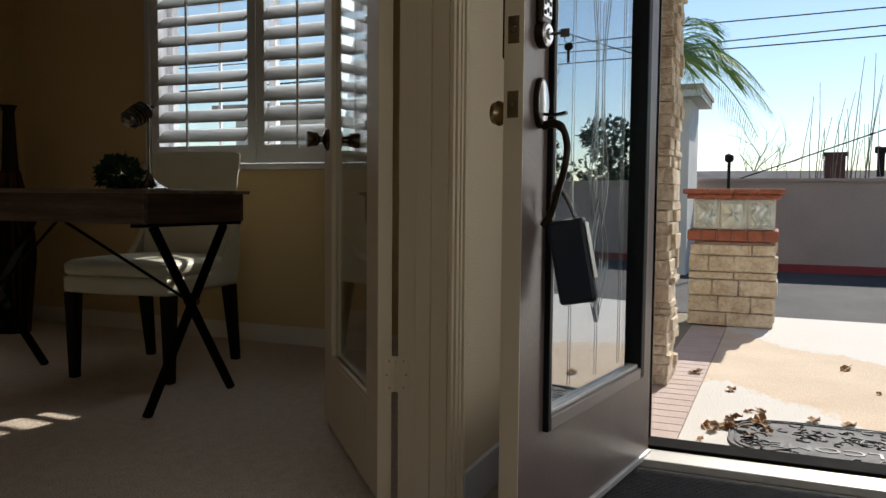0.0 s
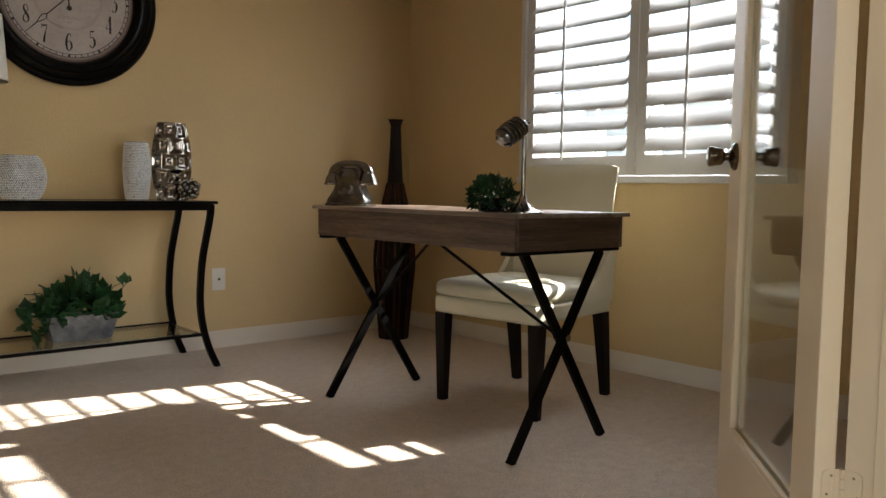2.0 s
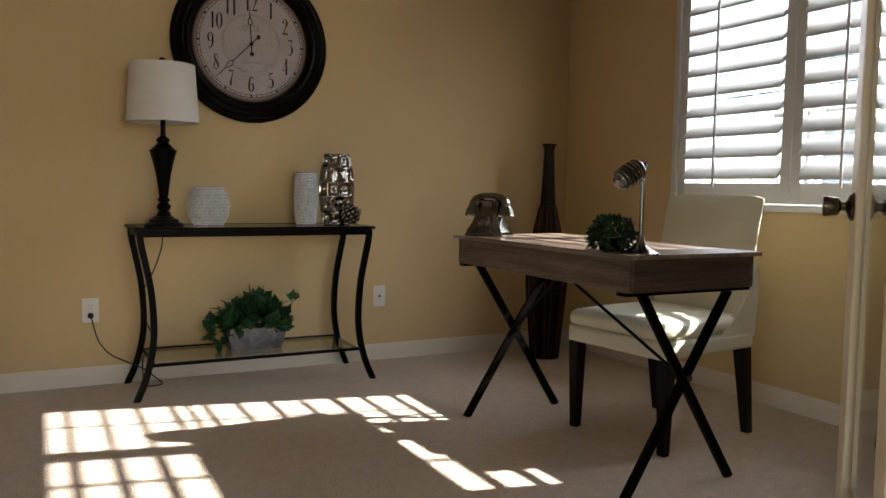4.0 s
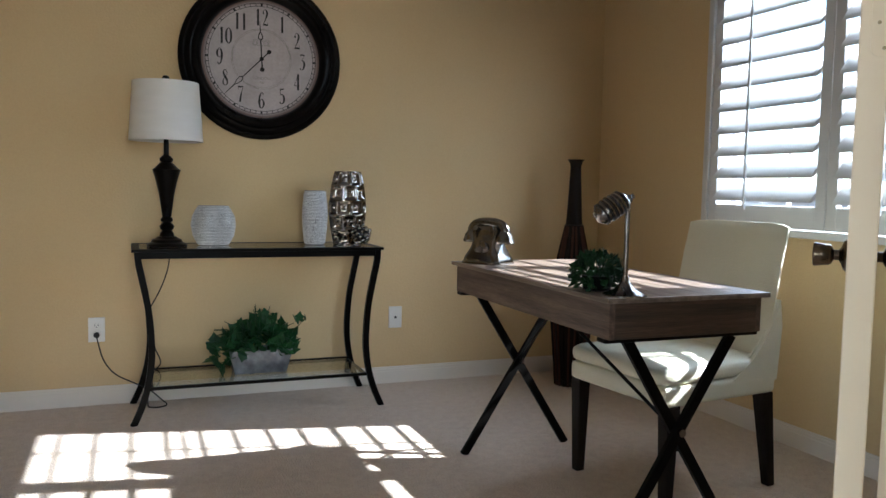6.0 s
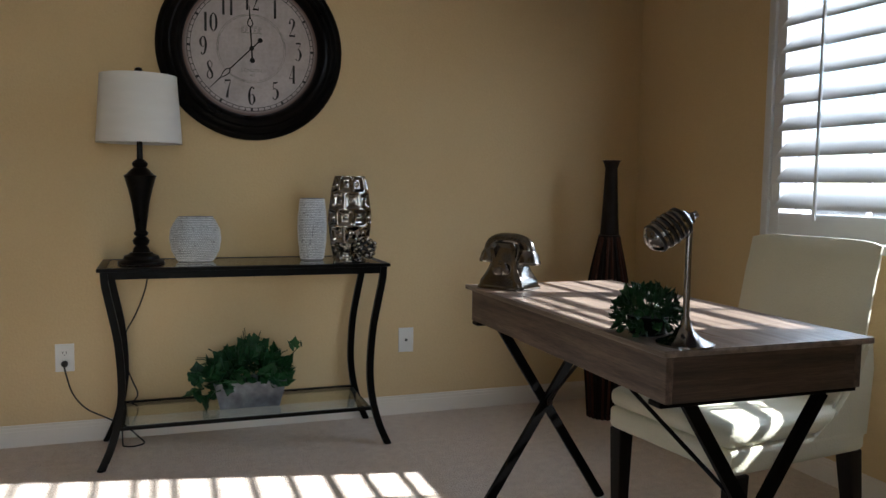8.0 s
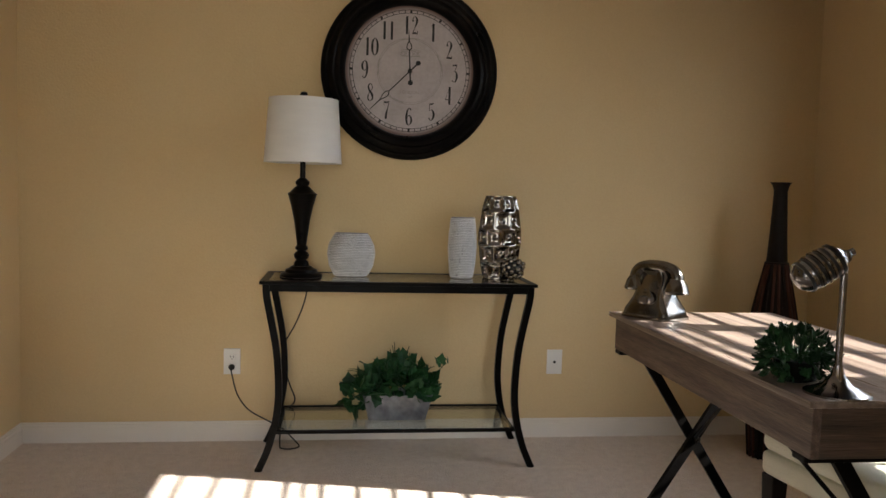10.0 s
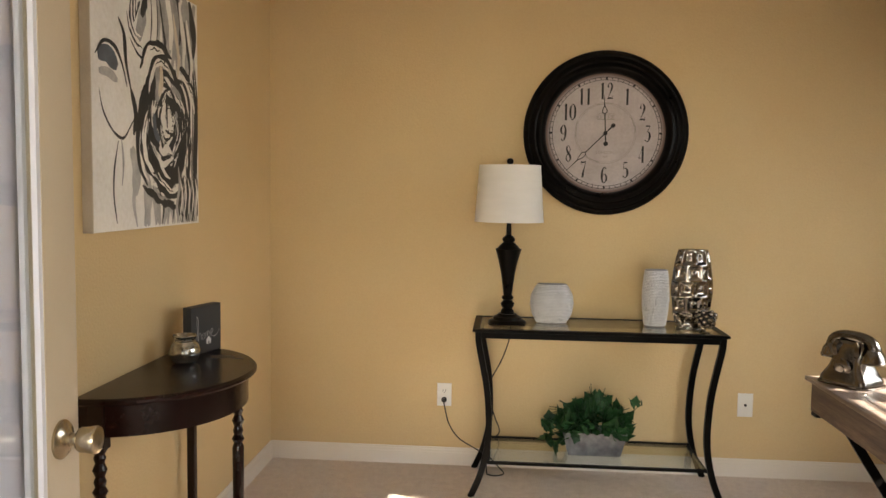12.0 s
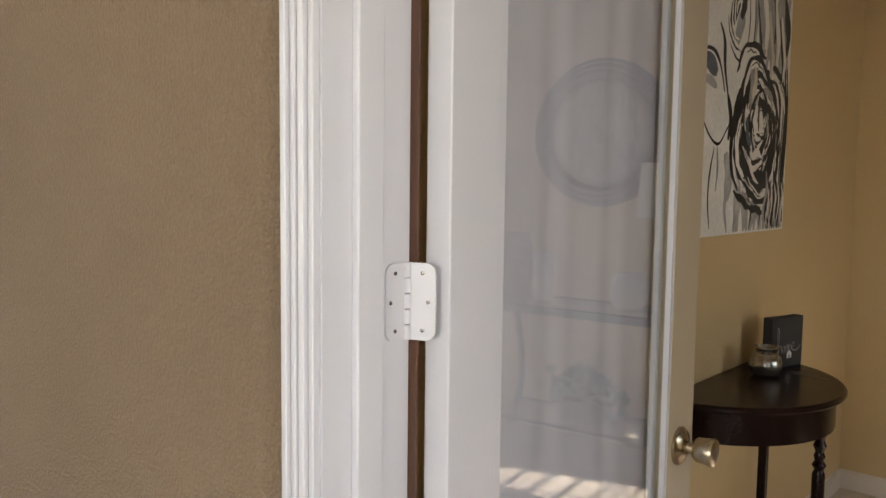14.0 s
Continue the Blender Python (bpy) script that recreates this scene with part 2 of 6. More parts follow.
M_CONCRETE = concrete_material()
M_PAVER = mat("pinkish_concrete_strips", (0.56, 0.45, 0.42), (0.48, 0.38, 0.35), 6.0, 0.9, bump=0.002, bscale=120, fine=0.2)
M_ASPHALT = mat("asphalt", (0.075, 0.073, 0.078), (0.055, 0.054, 0.058), 1.2, 0.9, bump=0.006, bscale=150, fine=0.5)
M_REDKERB = mat("red_kerb_paint", (0.30, 0.035, 0.04), None, 6, 0.7)
M_EARTH = mat("dry_ground", (0.30, 0.25, 0.19), (0.22, 0.19, 0.13), 0.6, 0.95, bump=0.01, bscale=30)
M_ROOF = mat("grey_shingle", (0.20, 0.19, 0.19), (0.15, 0.14, 0.14), 4, 0.9, bump=0.01, bscale=20)
M_MAT = mat("ribbed_grey_mat", (0.035, 0.036, 0.040), (0.06, 0.06, 0.065), 30, 0.95, bump=0.004, bscale=200)
M_WEATHER = mat("matt_black_rubber", (0.006, 0.006, 0.006), None, 20, 0.9, spec=0.05)
M_RUBBER = mat("black_rubber_mat", (0.05, 0.05, 0.055), (0.03, 0.03, 0.034), 20, 0.7, bump=0.002, bscale=120)
M_DRYLEAF = mat("dry_leaf", (0.42, 0.24, 0.11), (0.26, 0.13, 0.05), 30, 0.8)
M_BARK = mat("grey_bark", (0.22, 0.18, 0.15), (0.14, 0.11, 0.09), 12, 0.9)
M_PALM = mat("palm_frond", (0.20, 0.36, 0.09), (0.09, 0.20, 0.05), 5, 0.6, spec=0.25)
M_WIRE = mat("dark_cable", (0.008, 0.008, 0.008), None, 5, 0.6)
M_SILL = mat("aluminium_threshold", (0.62, 0.60, 0.57), (0.5, 0.48, 0.46), 9, 0.4, metal=0.3)
M_BLACKPLASTIC = mat("lockbox_vinyl", (0.012, 0.018, 0.035), (0.02, 0.026, 0.04), 6, 0.35)
M_SHEER = mat("grey_sheer_fabric", (0.64, 0.61, 0.70), (0.57, 0.54, 0.62), 14, 0.85, fine=0.1, stretch=(14, 14, 0.3))

M_MERCURY = mat("mercury_glass", (0.55, 0.54, 0.50), (0.16, 0.15, 0.13), 45.0, 0.16, metal=0.9)
M_CANVAS_EDGE = mat("raw_canvas_edge", (0.62, 0.55, 0.45), None, 8, 0.9, bump=0.001, bscale=300)


def dial_material():
    """Paper that browns towards the rim of the dial."""
    m = mat("aged_clock_dial", (0.46, 0.405, 0.39), (0.375, 0.325, 0.31), 9.0, 0.6, fine=0.18, bscale=70)
    n, l = m.node_tree.nodes, m.node_tree.links
    b = n["Principled BSDF"]
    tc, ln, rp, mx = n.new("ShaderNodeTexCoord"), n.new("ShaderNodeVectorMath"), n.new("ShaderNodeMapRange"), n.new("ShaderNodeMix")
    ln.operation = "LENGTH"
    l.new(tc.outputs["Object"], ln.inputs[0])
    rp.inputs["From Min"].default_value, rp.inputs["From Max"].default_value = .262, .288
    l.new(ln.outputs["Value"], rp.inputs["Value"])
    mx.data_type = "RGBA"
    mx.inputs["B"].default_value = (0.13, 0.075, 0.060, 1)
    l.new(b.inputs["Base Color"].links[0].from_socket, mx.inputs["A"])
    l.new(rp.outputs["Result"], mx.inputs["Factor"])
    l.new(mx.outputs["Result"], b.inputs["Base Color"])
    return m


M_ARTWHITE = mat("paint_warm_white", (0.78, 0.76, 0.71), (0.68, 0.66, 0.62), 5.0, 0.6, bump=0.0012, bscale=60, fine=0.3)
M_ARTBLACK = mat("paint_black", (0.007, 0.007, 0.008), (0.018, 0.018, 0.019), 9.0, 0.6, bump=0.0012, bscale=60, fine=0.3)
M_ARTGREY = mat("paint_grey_wash", (0.20, 0.20, 0.20), (0.42, 0.41, 0.40), 12.0, 0.55, bump=0.0012, bscale=60, fine=0.3)
M_ARTWASH = mat("paint_thin_grey_wash", (0.50, 0.49, 0.47), (0.26, 0.255, 0.25), 12.0, 0.6, fine=0.3)
M_ARTCREAM = mat("paint_cream", (0.56, 0.47, 0.34), (0.62, 0.57, 0.48), 12.0, 0.6, fine=0.3)
M_ARTBLUE = mat("paint_slate_blue", (0.03, 0.045, 0.065), (0.10, 0.12, 0.15), 12.0, 0.55, fine=0.3)


M_DIALN = dial_material()


# ---- shape helpers ----
def box(bm, lo, hi, bevel=0.0, m=None):
    x0, y0, z0 = lo
    x1, y1, z1 = hi
    v = [bm.verts.new(p) for p in ((x0, y0, z0), (x1, y0, z0), (x1, y1, z0), (x0, y1, z0), (x0, y0, z1), (x1, y0, z1), (x1, y1, z1), (x0, y1, z1))]
    f = [bm.faces.new([v[i] for i in q]) for q in ((0, 3, 2, 1), (4, 5, 6, 7), (0, 1, 5, 4), (1, 2, 6, 5), (2, 3, 7, 6), (3, 0, 4, 7))]
    if bevel:
        edges = list({e for q in f for e in q.edges})
        r = bmesh.ops.bevel(bm, geom=edges, offset=bevel, segments=2, affect="EDGES", profile=0.5)
        v = list({w for q in r["faces"] for w in q.verts} | {w for w in v if w.is_valid})
    if m is not None:
        bmesh.ops.transform(bm, matrix=m, verts=[w for w in v if w.is_valid])
    return v


def lathe(bm, profile, seg=32, at=(0, 0, 0), sx=1.0, sy=1.0, flute=0.0, flutes=0, caps=True):
    """Turns (radius, height) pairs round the vertical."""
    rings = []
    for r, z in profile:
        ring = []
        for i in range(seg):
            a = 2 * math.pi * i / seg
            rr = r * (1 + flute * math.cos(a * flutes))
            ring.append(bm.verts.new((at[0] + sx * rr * math.cos(a), at[1] + sy * rr * math.sin(a), at[2] + z)))
        rings.append(ring)
    for a, b in zip(rings, rings[1:]):
        for i in range(seg):
            j = (i + 1) % seg
            bm.faces.new((a[i], a[j], b[j], b[i]))
    if caps and profile[0][0] > 1e-5:
        bm.faces.new(list(reversed(rings[0])))
    if caps and profile[-1][0] > 1e-5:
        bm.faces.new(rings[-1])
    return [v for r in rings for v in r]


def sweep(bm, pts, r, seg=8, flat=None, ends=True):
    """A tube (or, with flat=(w, h), a bar) along points. r: one radius or one per point."""
    pts = [Vector(p) for p in pts]
    rs = r if isinstance(r, (list, tuple)) else [r] * len(pts)
    up = Vector((0, 1, 0))
    rings = []
    for i, p in enumerate(pts):
        d = (pts[min(i + 1, len(pts) - 1)] - pts[max(i - 1, 0)]).normalized()
        u = up if abs(d.dot(up)) < 0.95 else Vector((1, 0, 0))
        side = d.cross(u).normalized()
        u = side.cross(d).normalized()
        if flat:
            w, h = flat[0] / 2, flat[1] / 2
            ring = [p + side * a * w + u * b * h for a, b in ((-1, -1), (1, -1), (1, 1), (-1, 1))]
        else:
            ring = [p + (side * math.cos(2 * math.pi * k / seg) + u * math.sin(2 * math.pi * k / seg)) * rs[i] for k in range(seg)]
        rings.append([bm.verts.new(q) for q in ring])
    n = len(rings[0])
    for a, b in zip(rings, rings[1:]):
        for k in range(n):
            j = (k + 1) % n
            bm.faces.new((a[k], a[j], b[j], b[k]))
    if ends:
        bm.faces.new(list(reversed(rings[0])))
        bm.faces.new(rings[-1])


def smooth_pts(pts, n=6):
    """Catmull-Rom through the points."""
    p = [Vector(q) for q in pts]
    p = [p[0] * 2 - p[1]] + p + [p[-1] * 2 - p[-2]]
    out = []
    for i in range(1, len(p) - 2):
        for k in range(n):
            t = k / n
            a, b, c, d = p[i - 1:i + 3]
            out.append(0.5 * ((2 * b) + (c - a) * t + (2 * a - 5 * b + 4 * c - d) * t * t + (3 * b - a - 3 * c + d) * t ** 3))
    out.append(p[-2])
    return out


def part(name, bm, material, parent=None, label="", smooth=False, kind=""):
    bmesh.ops.recalc_face_normals(bm, faces=bm.faces)
    me = bpy.data.meshes.new(name)
    bm.to_mesh(me)
    bm.free()
    me.materials.append(material)
    if smooth:
        me.polygons.foreach_set("use_smooth", [True] * len(me.polygons))
        me.set_sharp_from_angle(angle=radians(38))
    ob = new(name, me)
    if parent is not None:
        ob.parent = parent
    return tagged(ob, label=label, kind=kind)


def group(name, at=(0, 0, 0), rz=0.0, label="", category="", grp="", parent=None, kind=""):
    ob = new(name)
    ob.empty_display_size = 0.05
    ob.location, ob.rotation_euler = at, (0, 0, radians(rz))
    if parent is not None:
        ob.parent = parent
    return tagged(ob, label, category, grp, kind)


def boxpart(name, lo, hi, material, parent=None, bevel=0.0, label="", kind=""):
    bm = bmesh.new()
    box(bm, lo, hi, bevel)
    return part(name, bm, material, parent, label, kind=kind)


def words(name, text, size, material, parent, m, depth=0.0015, label="", shear=0.0, bold=0.0):
    cu = bpy.data.curves.new(name, "FONT")
    cu.body, cu.size, cu.extrude, cu.align_x, cu.align_y, cu.shear, cu.offset = text, size, depth, "CENTER", "CENTER", shear, bold
    cu.resolution_u = 3
    tmp = new(name + "_tmp", cu)
    me = bpy.data.meshes.new_from_object(tmp)
    bpy.data.objects.remove(tmp)
    bpy.data.curves.remove(cu)
    me.materials.clear()
    me.materials.append(material)
    me.transform(m)
    ob = new(name, me)
    ob.parent = parent
    return tagged(ob, label=label)


def structure(name, lo, hi, material, label, bevel=0.0):
    return boxpart(name, lo, hi, material, None, bevel, label, "structure")

# ---- the shell of the house ----
BACK, LEFT, RIGHT, FRONT0, FRONT1 = 4.33, -0.555, 3.13, 0.85, 0.97     # office walls; the wall with the double doors
TOP, FLOOR_HALL, GROUND = 2.55, -0.048, -0.085
structure("floor", (LEFT - .14, FRONT0 + .06, -0.2), (RIGHT + .1, BACK + .12, 0.0), M_CARPET, "beige cut-pile carpet covering the office floor")
structure("floor", (-3.0, -2.6, -0.2), (2.30, FRONT0 + .06, FLOOR_HALL), M_TILE, "brown stone tile floor of the entry hall")
structure("ceiling", (LEFT - .14, FRONT0, TOP), (RIGHT + .15, BACK + .12, TOP + .12), M_CEIL, "off-white painted office ceiling")
structure("ceiling", (-3.0, -2.6, TOP), (2.32, FRONT0, TOP + .12), M_CEIL, "off-white painted entry hall ceiling")
structure("wall_back", (LEFT, BACK, 0), (RIGHT, BACK + .12, TOP), M_WALL, "warm tan painted office wall carrying a large clock")
structure("wall_side", (LEFT - .14, FRONT1, 0), (LEFT, BACK + .12, TOP), M_WALL, "warm tan painted office wall with a flower canvas")

WY0, WY1, WZ0, WZ1 = 1.90, 3.29, 0.925, 2.30                            # window opening


def wall_with_hole(name, x0, x1, y0, y1, hy0, hy1, hz0, hz1, z0, z1, material, label):
    bm = bmesh.new()
    for a, b in (((x0, y0, z0), (x1, hy0, z1)), ((x0, hy1, z0), (x1, y1, z1)), ((x0, hy0, z0), (x1, hy1, hz0)), ((x0, hy0, hz1), (x1, hy1, z1))):
        if b[2] > a[2] and b[1] > a[1]:
            box(bm, a, b)
    bmesh.ops.remove_doubles(bm, verts=bm.verts, dist=1e-5)
    return part(name, bm, material, None, label, kind="structure")


wall_with_hole("wall_window", RIGHT, RIGHT + .15, FRONT0, BACK + .12, WY0, WY1, WZ0, WZ1, -.2, TOP, M_WALL, "warm tan painted office wall around the shuttered window")

DX0, DX1, DTOP = -0.15, 1.425, 2.09                                     # double door opening
bm = bmesh.new()
box(bm, (LEFT - .14, FRONT0 + .004, 0), (DX0 - .02, FRONT1, TOP))
box(bm, (DX1 + .02, FRONT0 + .004, 0), (RIGHT, FRONT1, TOP))
box(bm, (DX0 - .02, FRONT0 + .004, DTOP + .02), (DX1 + .02, FRONT1, TOP))
part("wall_door_office_side", bm, M_WALL, None, "warm tan painted office wall around the double doors", kind="structure")
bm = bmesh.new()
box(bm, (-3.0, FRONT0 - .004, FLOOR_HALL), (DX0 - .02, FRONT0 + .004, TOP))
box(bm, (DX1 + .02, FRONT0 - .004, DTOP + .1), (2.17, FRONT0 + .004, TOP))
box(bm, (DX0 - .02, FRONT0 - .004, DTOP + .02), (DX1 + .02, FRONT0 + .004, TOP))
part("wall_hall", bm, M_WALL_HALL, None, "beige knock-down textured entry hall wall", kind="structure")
# same hall wall, its brightness here put into the plaster colour
structure("wall_hall", (DX1 + .02, FRONT0 - .004, FLOOR_HALL), (2.17, FRONT0 + .004, DTOP + .1), M_WALL_LIT, "hall wall between the glass doors and the entrance, coloured as strongly lit")
FX0, FX1, EY0, EY1, ETOP = 2.17, 2.32, -0.47, 0.49, 2.06                # front wall and front door opening
wall_with_hole("wall_front", FX0, FX1, -2.6, FRONT0, EY0, EY1, FLOOR_HALL, ETOP, -.2, TOP, M_STUCCO_W, "pale painted front wall around the entrance door")
# hall openings behind the camera are added, unseen, to go with the fill lamps
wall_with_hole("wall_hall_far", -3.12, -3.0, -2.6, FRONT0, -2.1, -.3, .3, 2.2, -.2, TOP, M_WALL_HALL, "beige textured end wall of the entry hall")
p = structure("fill_window_end", (-3.07, -2.1, .3), (-3.065, -.3, 2.2), M_WINGLASS, "unseen glass window added at the hall's end for fill light")
p.visible_shadow = False
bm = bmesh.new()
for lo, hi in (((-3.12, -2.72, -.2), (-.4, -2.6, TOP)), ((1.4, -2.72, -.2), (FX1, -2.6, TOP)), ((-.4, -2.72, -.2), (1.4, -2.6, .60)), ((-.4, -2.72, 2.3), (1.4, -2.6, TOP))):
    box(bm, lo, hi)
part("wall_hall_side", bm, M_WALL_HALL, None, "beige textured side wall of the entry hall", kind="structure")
p = structure("fill_window_side", (-.4, -2.67, .60), (1.4, -2.665, 2.3), M_WINGLASS, "large unseen glass window added to the hall for fill light")
p.visible_shadow = False


def moulding(name, path_lo, path_hi, axis, face, h, material, label):
    """A baseboard with a stepped top, along x or y, standing out from the wall by 12 mm."""
    bm = bmesh.new()
    for z0, z1, d in ((0, h * .72, .013), (h * .72, h * .88, .010), (h * .88, h, .006)):
        if axis == "x":
            y = sorted((face, face + d * (1 if face < 2 else -1)))
            box(bm, (path_lo, y[0], z0), (path_hi, y[1], z1))
        else:
            x = sorted((face, face + d * (1 if face < 1 else -1)))
            box(bm, (x[0], path_lo, z0), (x[1], path_hi, z1))
    part(name, bm, material, None, label, kind="structure")


moulding("baseboard", LEFT, RIGHT, "x", BACK, .09, M_BASE, "off-white stepped baseboard below the clock wall")
moulding("baseboard", FRONT1, BACK - .013, "y", LEFT, .09, M_BASE, "off-white stepped baseboard beside the half-round table")
moulding("baseboard", FRONT1, BACK - .013, "y", RIGHT, .09, M_BASE, "off-white stepped baseboard below the window")
moulding("baseboard", DX1 + .10, RIGHT - .013, "x", FRONT1, .09, M_BASE, "off-white stepped baseboard behind the open glass door")
bm = bmesh.new()
box(bm, (DX1 + .10, FRONT0 - .017, FLOOR_HALL), (2.17, FRONT0 - .004, .06))
part("baseboard", bm, M_TRIM, None, "white baseboard of the entry hall", kind="structure")


def casing_profile(bm, x_in, x_out, z0, z1, y):
    """Upright door casing: three steps between the inner and the outer edge."""
    s = 1 if x_out > x_in else -1
    w = abs(x_out - x_in)
    for a, b, d in ((0, .20, .010), (.20, .23, .005), (.23, .46, .015), (.46, .49, .008), (.49, .66, .018), (.66, .69, .010), (.69, .82, .023), (.82, .85, .016), (.85, 1.0, .020)):
        xs = sorted((x_in + s * w * a, x_in + s * w * b))
        box(bm, (xs[0], y - d, z0), (xs[1], y, z1), .0015)


for x_in, x_out in ((DX0 - .003, DX0 - .0445), (DX1 + .008, DX1 + .078)):
    bm = bmesh.new()
    casing_profile(bm, x_in, x_out, FLOOR_HALL, DTOP + .008, FRONT0 - .004)
    part("trim", bm, M_TRIM if x_in < 0 else M_CREAM, None, "white moulded casing beside the double doors", kind="structure")
bm = bmesh.new()
for a, b, d in ((0, .3, .012), (.3, .7, .016), (.7, 1.0, .022)):
    box(bm, (DX0 - .063, FRONT0 - .004 - d, DTOP + .008 + .07 * a), (DX1 + .078, FRONT0 - .004, DTOP + .008 + .07 * b))
part("trim", bm, M_TRIM, None, "white moulded casing over the double doors", kind="structure")
# jambs with a stop strip
for s, x in ((1, DX0), (-1, DX1)):
    bm = bmesh.new()
    xs = sorted((x - s * .02, x))
    box(bm, (xs[0], FRONT0 - .004, FLOOR_HALL), (xs[1], FRONT1 + .004, DTOP))
    xs = sorted((x, x + s * .011))
    box(bm, (xs[0], FRONT0 + .036, FLOOR_HALL), (xs[1], FRONT0 + .074, DTOP), .002)
    part("trim", bm, M_TRIM if s > 0 else M_CREAM, None, "white painted jamb of the double doors with a stop", kind="structure")
    # strip filling the hinge gap, coloured dark on the left and lit on the right
    bm = bmesh.new()
    box(bm, (x - s * .012 if s < 0 else x - .014, FRONT1 + .005, .002), (x + .014 if s < 0 else x + .012, FRONT1 + .008, DTOP - .02))
    part("trim", bm, M_DARKGAP if s > 0 else M_LIGHTGAP, None, "brown strip giving the hinge gap its shaded or lit tone", kind="structure")


# ---- glass double doors ----
def hinge(parent, pin, z, leaf_dir, material):
    """A butt hinge at a pin: one leaf on the jamb, one on the door's edge along leaf_dir, screws and a knuckle."""
    g = group("hinge", label="painted steel butt hinge with five screws showing", parent=parent)
    g.matrix_parent_inverse = parent.matrix_basis.inverted()
    for d, w in (((0, -1), .034), (leaf_dir, .036)):
        turn = pose(pin[0], pin[1], z, 0, 0, math.degrees(math.atan2(d[1], d[0])))
        bm = bmesh.new()
        outline = [(.004, -.0445), (.004, .0445)] + [(w - .012 + .012 * math.sin(q * math.pi / 8), .0325 + .012 * math.cos(q * math.pi / 8)) for q in range(5)] + [(w - .012 + .012 * math.cos(q * math.pi / 8), -.0325 - .012 * math.sin(q * math.pi / 8)) for q in range(5)]
        lower, upper = [bm.verts.new((x, -.0015, z_)) for x, z_ in outline], [bm.verts.new((x, .0012, z_)) for x, z_ in outline]
        for q in range(len(outline)):
            bm.faces.new((lower[q], lower[(q + 1) % len(outline)], upper[(q + 1) % len(outline)], upper[q]))
        bm.faces.new(lower[::-1])
        bm.faces.new(upper)
        bmesh.ops.transform(bm, matrix=turn, verts=bm.verts)
        part("hinge_leaf", bm, material, g)
        for a, b in ((.020, -.033), (.027, 0), (.020, .033)):
            for side in (-1, 1):
                bm = bmesh.new()
                lathe(bm, [(.0024, .0012), (.0024, .0020), (.0014, .0022), (.0012, .0017), (0.0, .0017)], 10)
                bmesh.ops.transform(bm, matrix=turn @ pose(a, 0, b, -90 * side, 0, 0), verts=bm.verts)
                part("screw", bm, M_BRASS if material is M_CREAM else M_STEEL, g, "small screw head")
    bm = bmesh.new()
    for k in range(5):
        lathe(bm, [(.0062, -.045 + .018 * k + .0007), (.0062, -.045 + .018 * (k + 1) - .0007)], 12, (pin[0], pin[1], z))
    part("hinge_knuckle", bm, material, g, smooth=True)
    return g


def knob(parent, x, z, y, side, material):
    """A tulip door knob on a round rose, on one face of a door leaf."""
    g = group("door_knob", (x, y, z), 0, parent=parent, label="antique brass tulip door knob on a round rose")
    turn = pose(0, 0, 0, -90 * side, 0, 0)
    bm = bmesh.new()
    lathe(bm, [(.036, 0), (.036, .004), (.030, .010), (.018, .014), (.013, .018), (0.0, .018)], 32)
    bmesh.ops.transform(bm, matrix=turn, verts=bm.verts)
    part("rose", bm, material, g, smooth=True)
    bm = bmesh.new()
    lathe(bm, [(.011, .014), (.011, .028), (.019, .032), (.0225, .037), (.0235, .050), (.026, .064), (.0245, .068), (.019, .0695), (0.0, .068)], 32)
    bmesh.ops.transform(bm, matrix=turn, verts=bm.verts)
    part("knob", bm, material, g, smooth=True)


def glass_door(name, at, rz, mirror, label, paint, knob_mat):
    """A full-light door leaf, hinged at its own origin and running along +x; 35 mm thick."""
    s = -1 if mirror else 1
    g = group(name, at, rz, label, "door", "glass double doors of the office")
    W, H, T, ST, BR, TR = .775, 2.06, .036, .118, .235, .125
    z0 = .012
    y0, y1 = (-T, 0) if mirror else (0, T)
    SH = ST - .020 if mirror else ST
    for nm, a, b, mt in (("hinge_stile", 0, SH, paint), ("lock_stile", W - ST, W, M_STILE_SHADED if mirror else paint)):
        boxpart(nm, (a, y0, z0), (b, y1, H), mt, g, .002, "lock stile with warm shade in its paint colour" if mirror and nm == "lock_stile" else "")
    boxpart("bottom_rail", (SH, y0, z0), (W - ST, y1, BR), paint, g)
    boxpart("top_rail", (SH, y0, H - TR), (W - ST, y1, H), paint, g)
    bm = bmesh.new()
    for ya, yb in ((y0 + .001, y0 + .011), (y1 - .011, y1 - .001)):
        for lo, hi in (((SH, BR), (SH + .012, H - TR)), ((W - ST - .012, BR), (W - ST, H - TR)), ((SH + .012, BR), (W - ST - .012, BR + .014)), ((SH + .012, H - TR - .014), (W - ST - .012, H - TR))):
            box(bm, (lo[0], ya, lo[1]), (hi[0], yb, hi[1]))
    part("glazing_bead", bm, paint, g)
    p = boxpart("pane", (SH + .004, (y0 + y1) / 2 - .002, BR + .004), (W - ST - .004, (y0 + y1) / 2 + .002, H - TR - .004), M_PANE, g, label="clear glass pane")
    p.visible_shadow = False
    bm = bmesh.new()
    box(bm, (W + .0002, (y0 + y1) / 2 - .0125, .948 - .028), (W + .0022, (y0 + y1) / 2 + .0125, .948 + .028), .0008)
    part("latch_plate", bm, knob_mat, g, "brass latch plate in the door edge")
    knob(g, W - .068, .944, y1, 1, knob_mat)
    knob(g, W - .068, .944, y0, -1, knob_mat)
    return g


